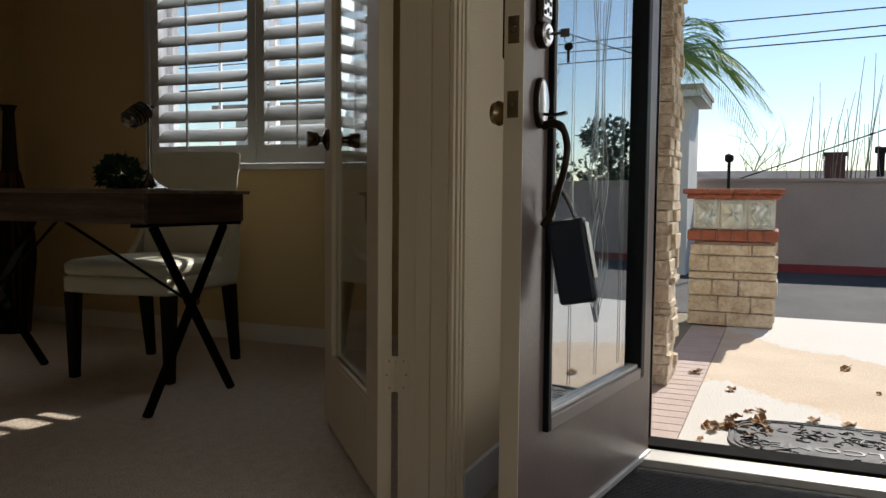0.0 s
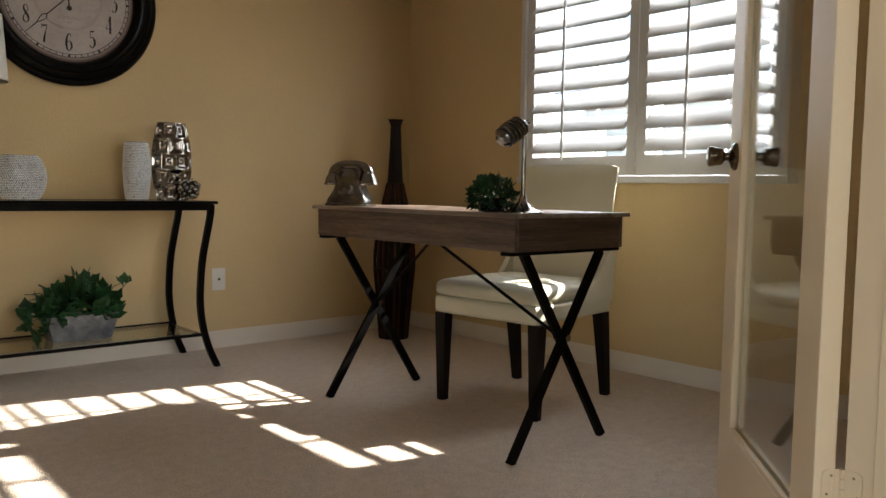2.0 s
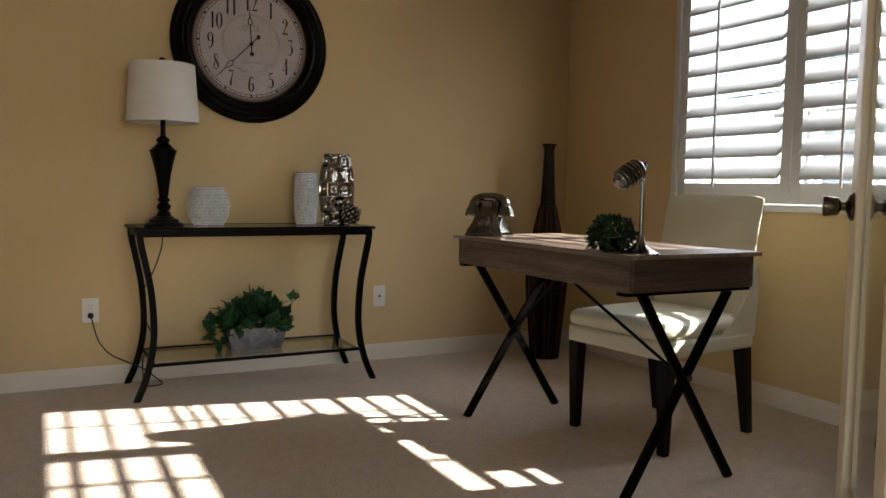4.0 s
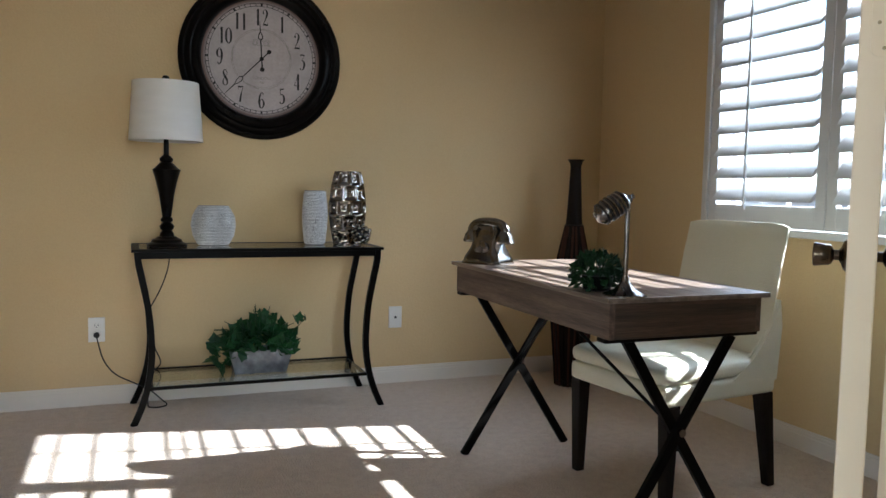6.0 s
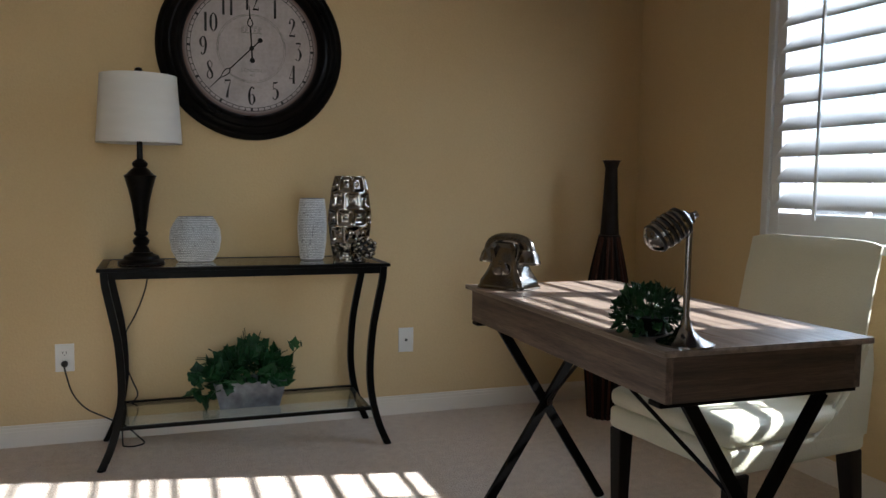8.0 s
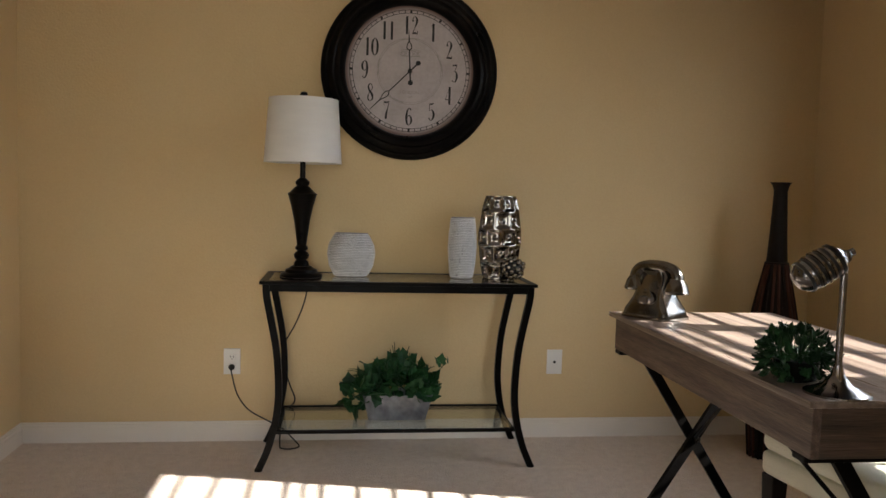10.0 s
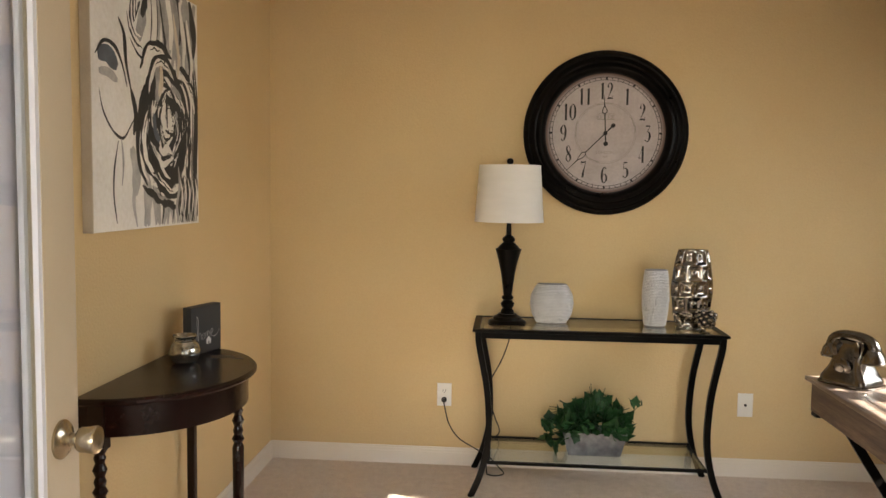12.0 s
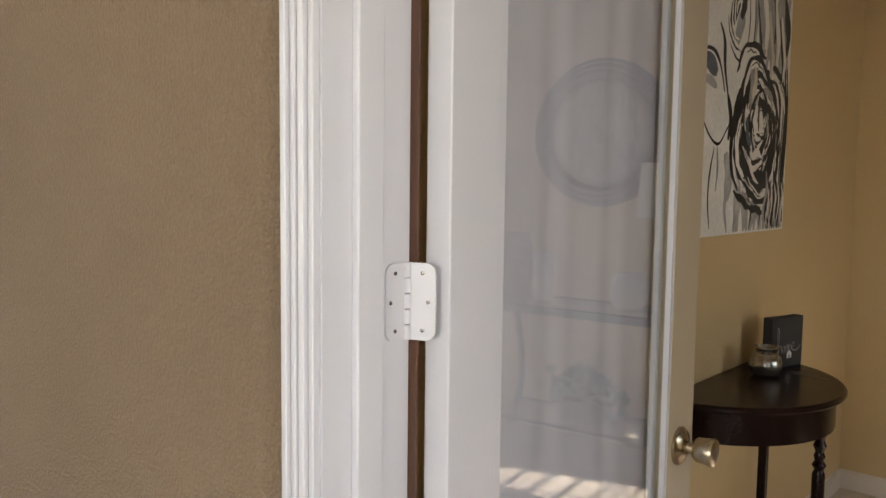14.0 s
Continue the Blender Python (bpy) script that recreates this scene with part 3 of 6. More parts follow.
door_l = glass_door("door_1", (-.141, .992, 0), 93.65, True, "open white-framed glass office door with sheer fabric behind the pane", M_TRIM, M_NICKEL)
door_r = glass_door("door_2", (1.412, .985, 0), 41, False, "open cream-framed full-glass office door with dark antique brass knobs", M_CREAM, M_KNOB)
for z in (.325, 1.295, 1.86):
    hinge(door_l, (-.1485, .969), z, (.93, .37), M_TRIM)
    hinge(door_r, (1.424, .978), z, (-.75, .62), M_CREAM)
# a gathered sheer hangs on the far face of the left leaf
bm = bmesh.new()
cols = 90
lowrow, toprow = [], []
for i in range(cols + 1):
    x = .09 + .585 * i / cols
    y = .012 + .0008 * math.sin(i * .62) + .0016 * math.sin(i * .23) + .002 * math.sin(i * .41 + 1)
    lowrow.append(bm.verts.new((x, y, .20)))
    toprow.append(bm.verts.new((x, y, 1.97)))
for i in range(cols):
    bm.faces.new((lowrow[i], lowrow[i + 1], toprow[i + 1], toprow[i]))
sheer = part("sheer_panel", bm, M_SHEER, door_l, "thin gathered grey sheer fabric panel", smooth=True)

# ---- window with plantation shutters ----
win = group("window_1", (0, 0, 0), label="white-framed double window behind plantation shutters", kind="structure")
bm = bmesh.new()
for lo, hi in (((RIGHT + .07, WY0, WZ0), (RIGHT + .12, WY0 + .04, WZ1)), ((RIGHT + .07, WY1 - .04, WZ0), (RIGHT + .12, WY1, WZ1)),
               ((RIGHT + .07, WY0 + .04, WZ0), (RIGHT + .12, WY1 - .04, WZ0 + .04)), ((RIGHT + .07, WY0 + .04, WZ1 - .04), (RIGHT + .12, WY1 - .04, WZ1)),
               ((RIGHT + .075, 2.575, WZ0 + .04), (RIGHT + .115, 2.615, WZ1 - .04))):
    box(bm, lo, hi)
part("window_frame", bm, M_TRIM, win)
bm = bmesh.new()
for lo, hi in (((RIGHT + .001, WY1 - .006, WZ0 + .006), (RIGHT + .069, WY1 - .0005, WZ1 - .006)), ((RIGHT + .001, WY0 + .0005, WZ0 + .006), (RIGHT + .069, WY0 + .006, WZ1 - .006)),
               ((RIGHT + .001, WY0 + .0005, WZ0 + .0005), (RIGHT + .069, WY1 - .0005, WZ0 + .006)), ((RIGHT + .001, WY0 + .0005, WZ1 - .006), (RIGHT + .069, WY1 - .0005, WZ1 - .0005))):
    box(bm, lo, hi)
part("jamb_liner", bm, M_TRIM, win, "white painted boards lining the window opening")
bm = bmesh.new()
for y in (2.245, 2.945):
    box(bm, (RIGHT + .088, y - .008, WZ0 + .04), (RIGHT + .100, y + .008, WZ1 - .04))
for z in (1.38, 1.84):
    box(bm, (RIGHT + .089, WY0 + .04, z - .008), (RIGHT + .099, WY1 - .04, z + .008))
part("muntin", bm, M_TRIM, win, "thin white glazing bars")
for a, b in ((WY0 + .04, 2.575), (2.615, WY1 - .04)):
    p = boxpart("pane", (RIGHT + .092, a, WZ0 + .04), (RIGHT + .096, b, WZ1 - .04), M_WINGLASS, win)
    p.visible_shadow = False

shut = group("window_shutters", (RIGHT, 0, 0), label="white plantation shutter frame round the office window", category="window shutters")
SX = -.082
bm = bmesh.new()
for lo, hi in (((SX, WY1 - .012, .905), (0, WY1 + .022, 2.345)), ((SX, WY0 - .022, .905), (0, WY0 + .012, 2.345)),
               ((SX - .008, WY0 - .03, .895), (0, WY1 + .03, .925)), ((SX, WY0 + .012, 2.312), (0, WY1 - .012, 2.345))):
    box(bm, lo, hi, .003)
part("frame", bm, M_SHUTTER, shut)


def louver_mesh():
    """One elliptical slat, 114 mm deep, running along y for one metre."""
    bm = bmesh.new()
    n = 14
    ra, rb = [], []
    for k in range(n):
        a = 2 * math.pi * k / n
        p = (.057 * math.cos(a), .0088 * math.sin(a))
        ra.append(bm.verts.new((p[0], -.5, p[1])))
        rb.append(bm.verts.new((p[0], .5, p[1])))
    for k in range(n):
        j = (k + 1) % n
        bm.faces.new((ra[k], ra[j], rb[j], rb[k]))
    bm.faces.new(ra[::-1])
    bm.faces.new(rb)
    return bm


LOUVER = None
for y0, y1, tilt in ((1.915, 2.592, -49), (2.596, 3.275, -42)):
    g = group("shutter_panel", (SX + .012, 0, 0), label="white hinged shutter panel with tilted wide louvers", parent=shut)
    for lo, hi, nm in (((0, y0, .93), (.028, y0 + .05, 2.308), "stile"), ((0, y1 - .05, .93), (.028, y1, 2.308), "stile"),
                       ((0, y0 + .05, .93), (.028, y1 - .05, 1.022), "bottom_rail"), ((0, y0 + .05, 2.232), (.028, y1 - .05, 2.308), "top_rail")):
        boxpart(nm, lo, hi, M_SHUTTER, g, .002)
    for k in range(12):
        z = 1.078 + .1003 * k
        if LOUVER is None:
            ob = part("louver", louver_mesh(), M_SHUTTER, g, smooth=True)
            LOUVER = ob.data
        else:
            ob = new("louver", LOUVER)
            ob.parent = g
        ob.location = (.014, (y0 + y1) / 2, z)
        ob.rotation_euler = (0, radians(tilt), 0)
        ob.scale = (1, y1 - y0 - .104, 1)
    bm = bmesh.new()
    ym = (y0 + y1) / 2 + .06
    box(bm, (-.050, ym - .006, 1.0), (-.040, ym + .006, 2.20), .002)
    part("tilt_rod", bm, M_SHUTTER, g)
    for z in (1.10, 1.60, 2.15):
        bm = bmesh.new()
        yy = y1 + .001 if y0 > 2.5 else y0 - .001
        box(bm, (-.003, yy - .016, z - .032), (0, yy + .016, z + .032), .001)
        part("hinge", bm, M_SHUTTER, g, "small white shutter hinge")

# ---- desk ----
def make_desk():
    g = group("writing_desk", (1.985, 2.605, 0), 0, "dark weathered wood writing desk on crossed black metal legs", "desk")
    hx, hy = .283, .562
    bm = bmesh.new()
    box(bm, (-hx, -hy, .766), (hx, hy, .7765), .002)
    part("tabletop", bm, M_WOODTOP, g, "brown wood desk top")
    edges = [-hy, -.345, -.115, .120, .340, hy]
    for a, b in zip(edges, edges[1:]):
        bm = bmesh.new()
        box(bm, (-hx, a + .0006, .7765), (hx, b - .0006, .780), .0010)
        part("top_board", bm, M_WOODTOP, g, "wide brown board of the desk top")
    ax, ay = hx - .018, hy - .018
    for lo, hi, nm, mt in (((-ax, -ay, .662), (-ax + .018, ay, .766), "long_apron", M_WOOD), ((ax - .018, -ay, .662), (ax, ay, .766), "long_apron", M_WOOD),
                           ((-ax + .018, -ay, .662), (ax - .018, -ay + .018, .766), "end_apron", M_WOODEND_SHADED), ((-ax + .018, ay - .018, .662), (ax - .018, ay, .766), "end_apron", M_WOODEND_SHADED)):
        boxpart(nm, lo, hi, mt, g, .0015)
    boxpart("underside", (-ax + .018, -ay + .018, .668), (ax - .018, ay - .018, .676), M_WOOD, g)
    for s in (-1, 1):
        y = s * (ay - .035)
        bm = bmesh.new()
        box(bm, (-ax - .003, y - .022, .650), (ax + .003, y + .022, .662), .002)
        part("metal_bar", bm, M_BLACK, g, "flat black metal cross bar")
        for k in (-1, 1):
            bm = bmesh.new()
            sweep(bm, [(k * .238, y + k * .009, 0), (-k * .178, y + k * .009, .652)], 0, flat=(.031, .016))
            part("leg", bm, M_BLACK, g, "slanted black metal leg bar")
        bm = bmesh.new()
        sweep(bm, [(.004, y - .028, .373), (.004, y + .028, .373)], .012, 14)
        part("pivot_bolt", bm, M_STEEL, g, "round steel bolt at the crossing", smooth=True)
        bm = bmesh.new()
        sweep(bm, [(.002, y - s * .02, .378), (-.120, s * .012, .664)], .0058, 8)
        part("brace_rod", bm, M_BLACK, g, "thin black diagonal brace rod", smooth=True)
    return g


make_desk()


def leaf_clump(bm, rng, center, radii, count, length, lobes, up=0.25, lo=0.0):
    """Many small folded leaves over an uneven mound. lobes: the leaf's outline as (along, across) pairs."""
    for _ in range(count):
        while True:
            d = Vector((rng.uniform(-1, 1), rng.uniform(-1, 1), rng.uniform(lo, 1)))
            if .2 < d.length < 1:
                break
        d = d.normalized() * rng.uniform(.55, 1.05) ** .5
        base = Vector(center) + Vector((d.x * radii[0], d.y * radii[1], d.z * radii[2]))
        out = Vector((d.x, d.y, d.z * .6 + up)).normalized()
        spin = Matrix.Rotation(rng.uniform(0, 6.28), 3, out)
        side = out.cross(Vector((0, 0, 1)))
        side = (side.normalized() if side.length > .1 else Vector((1, 0, 0)))
        tilt = Matrix.Rotation(rng.uniform(-1.2, 1.2), 3, side)
        along = (tilt @ out).normalized()
        across = Matrix.Rotation(rng.uniform(-1.1, 1.1), 3, along) @ side
        nrm = along.cross(across).normalized()
        L = length * rng.uniform(.65, 1.2)
        mid = [bm.verts.new(base + along * L * t + nrm * L * .10 * math.sin(3 * t)) for t in (0, .5, 1.0)]
        for s in (-1, 1):
            rim = [bm.verts.new(base + along * L * a + across * s * L * b + nrm * L * .12) for a, b in lobes]
            loop = [mid[0]] + rim + [mid[2], mid[1]]
            bm.faces.new(loop if s > 0 else loop[::-1])


IVY = ((-.14, .26), (.08, .52), (.26, .36), (.46, .50), (.66, .24))
BOX = ((.12, .20), (.42, .31), (.74, .20))


def make_desk_plant():
    rng = random.Random(4)
    g = group("small_plant", (1.775, 2.215, .780), 0, "small round green artificial boxwood plant on the desk", "plant")
    bm = bmesh.new()
    lathe(bm, [(.030, 0), (.040, .004), (.046, .035), (.047, .045), (.0, .045)], 20)
    part("pot", bm, M_BLACK, g, "low black pot", smooth=True)
    bm = bmesh.new()
    for _ in range(26):
        a, e = rng.uniform(0, 6.28), rng.uniform(.2, 1.4)
        p = Vector((math.cos(a) * math.cos(e), math.sin(a) * math.cos(e), math.sin(e)))
        sweep(bm, [(0, 0, .03), (p.x * .05, p.y * .05, .03 + p.z * .05), (p.x * .09, p.y * .09, .03 + p.z * .085)], .0012, 4)
    part("stem", bm, M_LEAFDARK, g, kind="stuff")
    bm = bmesh.new()
    leaf_clump(bm, rng, (0, 0, .045), (.068, .068, .066), 400, .024, BOX, lo=-.35)
    part("leaf", bm, M_LEAFDARK, g, "small pointed dark green leaves", kind="stuff")


make_desk_plant()


def make_telephone():
    """The handset arches along local x over a flared body; its cups face down."""
    g = group("ornament_telephone", (1.812, 3.055, .780), 122, "dark polished pewter vintage telephone ornament on the desk", "ornament")
    bm = bmesh.new()
    rings = []
    prof = [(.096, .074, 0), (.096, .074, .008), (.090, .069, .012), (.088, .066, .026), (.078, .060, .040), (.064, .052, .062), (.056, .044, .086), (.056, .036, .106), (.060, .030, .132), (.050, .020, .146)]
    for w, d, z in prof:
        ring = []
        for c in range(32):
            a = 2 * math.pi * c / 32
            ca, sa = math.cos(a), math.sin(a)
            ring.append(bm.verts.new((w * math.copysign(abs(ca) ** .32, ca), d * math.copysign(abs(sa) ** .32, sa), z)))
        rings.append(ring)
    for a, b in zip(rings, rings[1:]):
        for c in range(32):
            bm.faces.new((a[c], a[(c + 1) % 32], b[(c + 1) % 32], b[c]))
    bm.faces.new(rings[0][::-1])
    bm.faces.new(rings[-1])
    part("body", bm, M_PEWTER, g, "flared square pedestal", smooth=True)
    bm = bmesh.new()
    arc = [(-.074, 0, .112), (-.078, 0, .130), (-.064, 0, .148), (-.034, 0, .158), (0, 0, .160), (.034, 0, .158), (.064, 0, .148), (.078, 0, .130), (.074, 0, .112)]
    sweep(bm, smooth_pts(arc, 4), [.026 - .006 * math.sin(math.pi * k / 32) for k in range(33)], 16)
    part("handset", bm, M_PEWTER, g, "arched handset lying across the body", smooth=True)
    for s in (-1, 1):
        bm = bmesh.new()
        lathe(bm, [(0, .090), (.030, .086), (.042, .082), (.044, .088), (.040, .096), (.036, .112), (.024, .128), (0, .130)], 32, (s * .076, 0, 0))
        part("handset_cup", bm, M_PEWTER, g, "round flared end cup of the handset", smooth=True)
        for f in (-1, 1):
            bm = bmesh.new()
            sweep(bm, smooth_pts([(s * .040, f * .034, .096), (s * .044, f * .038, .126), (s * .034, f * .034, .146)], 4), 0, flat=(.016, .010))
            part("cradle_prong", bm, M_PEWTER, g, "short cradle prong holding the handset", smooth=True)
    for s in (-1, 1):
        bm = bmesh.new()
        lathe(bm, [(.034, 0), (.036, .004), (.030, .008), (.014, .009), (.012, .013), (0, .013)], 32)
        bmesh.ops.transform(bm, matrix=pose(0, s * .052, .060, -90 * s - 12 * s, 0, 0), verts=bm.verts)
        part("dial", bm, M_PEWTER, g, "round rotary dial disc", smooth=True)
    g.scale = (.94, .94, 1.0)


make_telephone()


def make_mic():
    g = group("ornament_microphone", (1.793, 2.100, .780), -10, "polished metal vintage microphone ornament on a stand", "ornament")
    bm = bmesh.new()
    lathe(bm, [(.062, 0), (.062, .004), (.050, .008), (.028, .019), (.014, .036), (.008, .058), (0, .060)], 36)
    part("base", bm, M_STEEL, g, "flared round base", smooth=True)
    bm = bmesh.new()
    sweep(bm, [(0, 0, .05), (0, 0, .265)], .0070, 14)
    part("pole", bm, M_STEEL, g, smooth=True)
    bm = bmesh.new()
    lathe(bm, [(0, .258), (.009, .259), (.012, .264), (.012, .276), (.008, .282), (0, .283)], 16)
    sweep(bm, [(.016, 0, .280), (-.020, 0, .262)], .0075, 10)
    part("bracket", bm, M_STEEL, g, "small rounded pivot", smooth=True)
    head = pose(-.047, 0, .246, 0, -124, 0)
    bm = bmesh.new()
    lathe(bm, [(.0, -.050), (.018, -.048), (.029, -.037), (.032, -.020), (.032, .024), (.029, .041), (.018, .052), (.0, .054)], 32, sx=1.0, sy=1.15)
    bmesh.ops.transform(bm, matrix=head, verts=bm.verts)
    part("head", bm, M_STEEL, g, "rounded capsule head", smooth=True)
    bm = bmesh.new()
    for k in range(7):
        z = -.042 + .0132 * k
        r = .034 - .010 * abs(k - 3) / 3 * (abs(k - 3) / 3)
        lathe(bm, [(r - .003, z), (r + .0018, z + .0015), (r + .0018, z + .0055), (r - .003, z + .007)], 32, sx=1.0, sy=1.15)
    bmesh.ops.transform(bm, matrix=head, verts=bm.verts)
    part("grille_rib", bm, M_CHROME, g, "raised polished grille ribs", kind="stuff", smooth=True)
    bm = bmesh.new()
    for k in range(6):
        z = -.0350 + .0132 * k
        lathe(bm, [(.0315, z), (.0328, z + .0005), (.0328, z + .0058), (.0315, z + .0063)], 32, sx=1.0, sy=1.15)
    bmesh.ops.transform(bm, matrix=head, verts=bm.verts)
    part("grille_slot", bm, M_SLOT, g, "dark gaps between the ribs", kind="stuff")


make_mic()


# ---- chair ----
def cushion(bm, lo, hi, r, puff=0.0, seg=8):
    """A rounded block with a slight crown."""
    cx, cy, cz = [(a + b) / 2 for a, b in zip(lo, hi)]
    hx, hy, hz = [(b - a) / 2 for a, b in zip(lo, hi)]
    n = 18
    made = {}

    def vert(i, j, k):
        key = (i, j, k)
        if key not in made:
            u, v, w = [2 * q / n - 1 for q in key]
            p = Vector((u * hx, v * hy, w * hz))
            q = Vector([max(-h + r, min(h - r, c)) for c, h in zip(p, (hx, hy, hz))])
            d = p - q
            if d.length > 1e-6:
                p = q + d.normalized() * min(r, max(abs(c) for c in d) if d.length < r else r)
            p.z += puff * (1 - u * u) * (1 - v * v) * (1 if w > 0 else 0)
            made[key] = bm.verts.new((cx + p.x, cy + p.y, cz + p.z))
        return made[key]
    rg = range(n)
    for a in rg:
        for b in rg:
            for f in ((lambda s, t: (s, t, 0)), (lambda s, t: (s, t, n)), (lambda s, t: (s, 0, t)), (lambda s, t: (s, n, t)), (lambda s, t: (0, s, t)), (lambda s, t: (n, s, t))):
                bm.faces.new([vert(*f(a + i, b + j)) for i, j in ((0, 0), (1, 0), (1, 1), (0, 1))])


def make_chair():
    """Front faces local -x."""
    g = group("desk_chair", (2.388, 2.622, 0), 7.5, "ivory leatherette dining chair with black tapered wooden legs", "chair")
    bm = bmesh.new()
    cushion(bm, (-.295, -.252, .355), (.250, .252, .432), .022)
    part("seat_frame", bm, M_LEATHER, g, "ivory upholstered seat rail", smooth=True)
    bm = bmesh.new()
    cushion(bm, (-.300, -.249, .426), (.215, .249, .492), .030, .018)
    part("seat_cushion", bm, M_LEATHER, g, "plump ivory seat cushion with a seam", smooth=True)
    # back: a curved, slightly raked slab flowing down into the seat sides
    bm = bmesh.new()
    nz, ny = 16, 14
    fr, bk = [], []
    for i in range(nz + 1):
        t = i / nz
        z = .40 + .565 * t
        rake = .232 + .098 * t ** 1.3
        half = .238 - .004 * t
        rowf, rowb = [], []
        for j in range(ny + 1):
            u = 2 * j / ny - 1
            edge = (1 - abs(u) ** 6) ** .5 if abs(u) < 1 else 0
            top = (1 - t ** 14) ** .5 if t < 1 else 0
            th = .036 * max(edge * top, .12)
            curve = -.030 * u * u
            zz = z - (.012 * abs(u) ** 8 if i > nz - 3 else 0)
            rowf.append(bm.verts.new((rake + curve - th, half * u, zz)))
            rowb.append(bm.verts.new((rake + curve + th, half * u, zz)))
        fr.append(rowf)
        bk.append(rowb)
    for i in range(nz):
        for j in range(ny):
            bm.faces.new((fr[i][j], fr[i + 1][j], fr[i + 1][j + 1], fr[i][j + 1]))
            bm.faces.new((bk[i][j], bk[i][j + 1], bk[i + 1][j + 1], bk[i + 1][j]))
        bm.faces.new((fr[i][0], bk[i][0], bk[i + 1][0], fr[i + 1][0]))
        bm.faces.new((fr[i][ny], fr[i + 1][ny], bk[i + 1][ny], bk[i][ny]))
    for j in range(ny):
        bm.faces.new((fr[nz][j], bk[nz][j], bk[nz][j + 1], fr[nz][j + 1]))
        bm.faces.new((fr[0][j], fr[0][j + 1], bk[0][j + 1], bk[0][j]))
    part("backrest", bm, M_LEATHER, g, "slightly curved ivory upholstered backrest", smooth=True)
    # sloping side wings between seat and back
    for s in (-1, 1):
        bm = bmesh.new()
        y0, y1 = sorted((s * .222, s * .250))
        prof = [(-.04, .40), (.05, .430), (.12, .475), (.175, .535), (.215, .60), (.240, .66), (.262, .70), (.268, .60), (.258, .40)]
        a = [bm.verts.new((x, y0, z)) for x, z in prof]
        b = [bm.verts.new((x, y1, z)) for x, z in prof]
        n = len(prof)
        for k in range(n):
            bm.faces.new((a[k], a[(k + 1) % n], b[(k + 1) % n], b[k]))
        bm.faces.new(a[::-1])
        bm.faces.new(b)
        bmesh.ops.bevel(bm, geom=bm.edges[:], offset=.007, segments=2, affect="EDGES")
        part("side_wing", bm, M_LEATHER, g, "sloping upholstered side", smooth=True)
    for x, y, lean in ((-.252, -.226, 0), (-.262, .222, 0), (.220, -.216, .055), (.205, .222, .045)):
        bm = bmesh.new()
        for z0, z1, w0, w1 in ((0, .358, .017, .026),):
            a = [bm.verts.new((x + lean + i * w0, y + j * w0, z0)) for i, j in ((-1, -1), (1, -1), (1, 1), (-1, 1))]
            b = [bm.verts.new((x + i * w1, y + j * w1, z1)) for i, j in ((-1, -1), (1, -1), (1, 1), (-1, 1))]
            for k in range(4):
                bm.faces.new((a[k], a[(k + 1) % 4], b[(k + 1) % 4], b[k]))
            bm.faces.new(a[::-1])
            bm.faces.new(b)
        bmesh.ops.bevel(bm, geom=bm.edges[:], offset=.002, segments=2, affect="EDGES")
        part("leg", bm, M_BLACKWOOD, g, "square tapered black wooden leg")
    return g


make_chair()


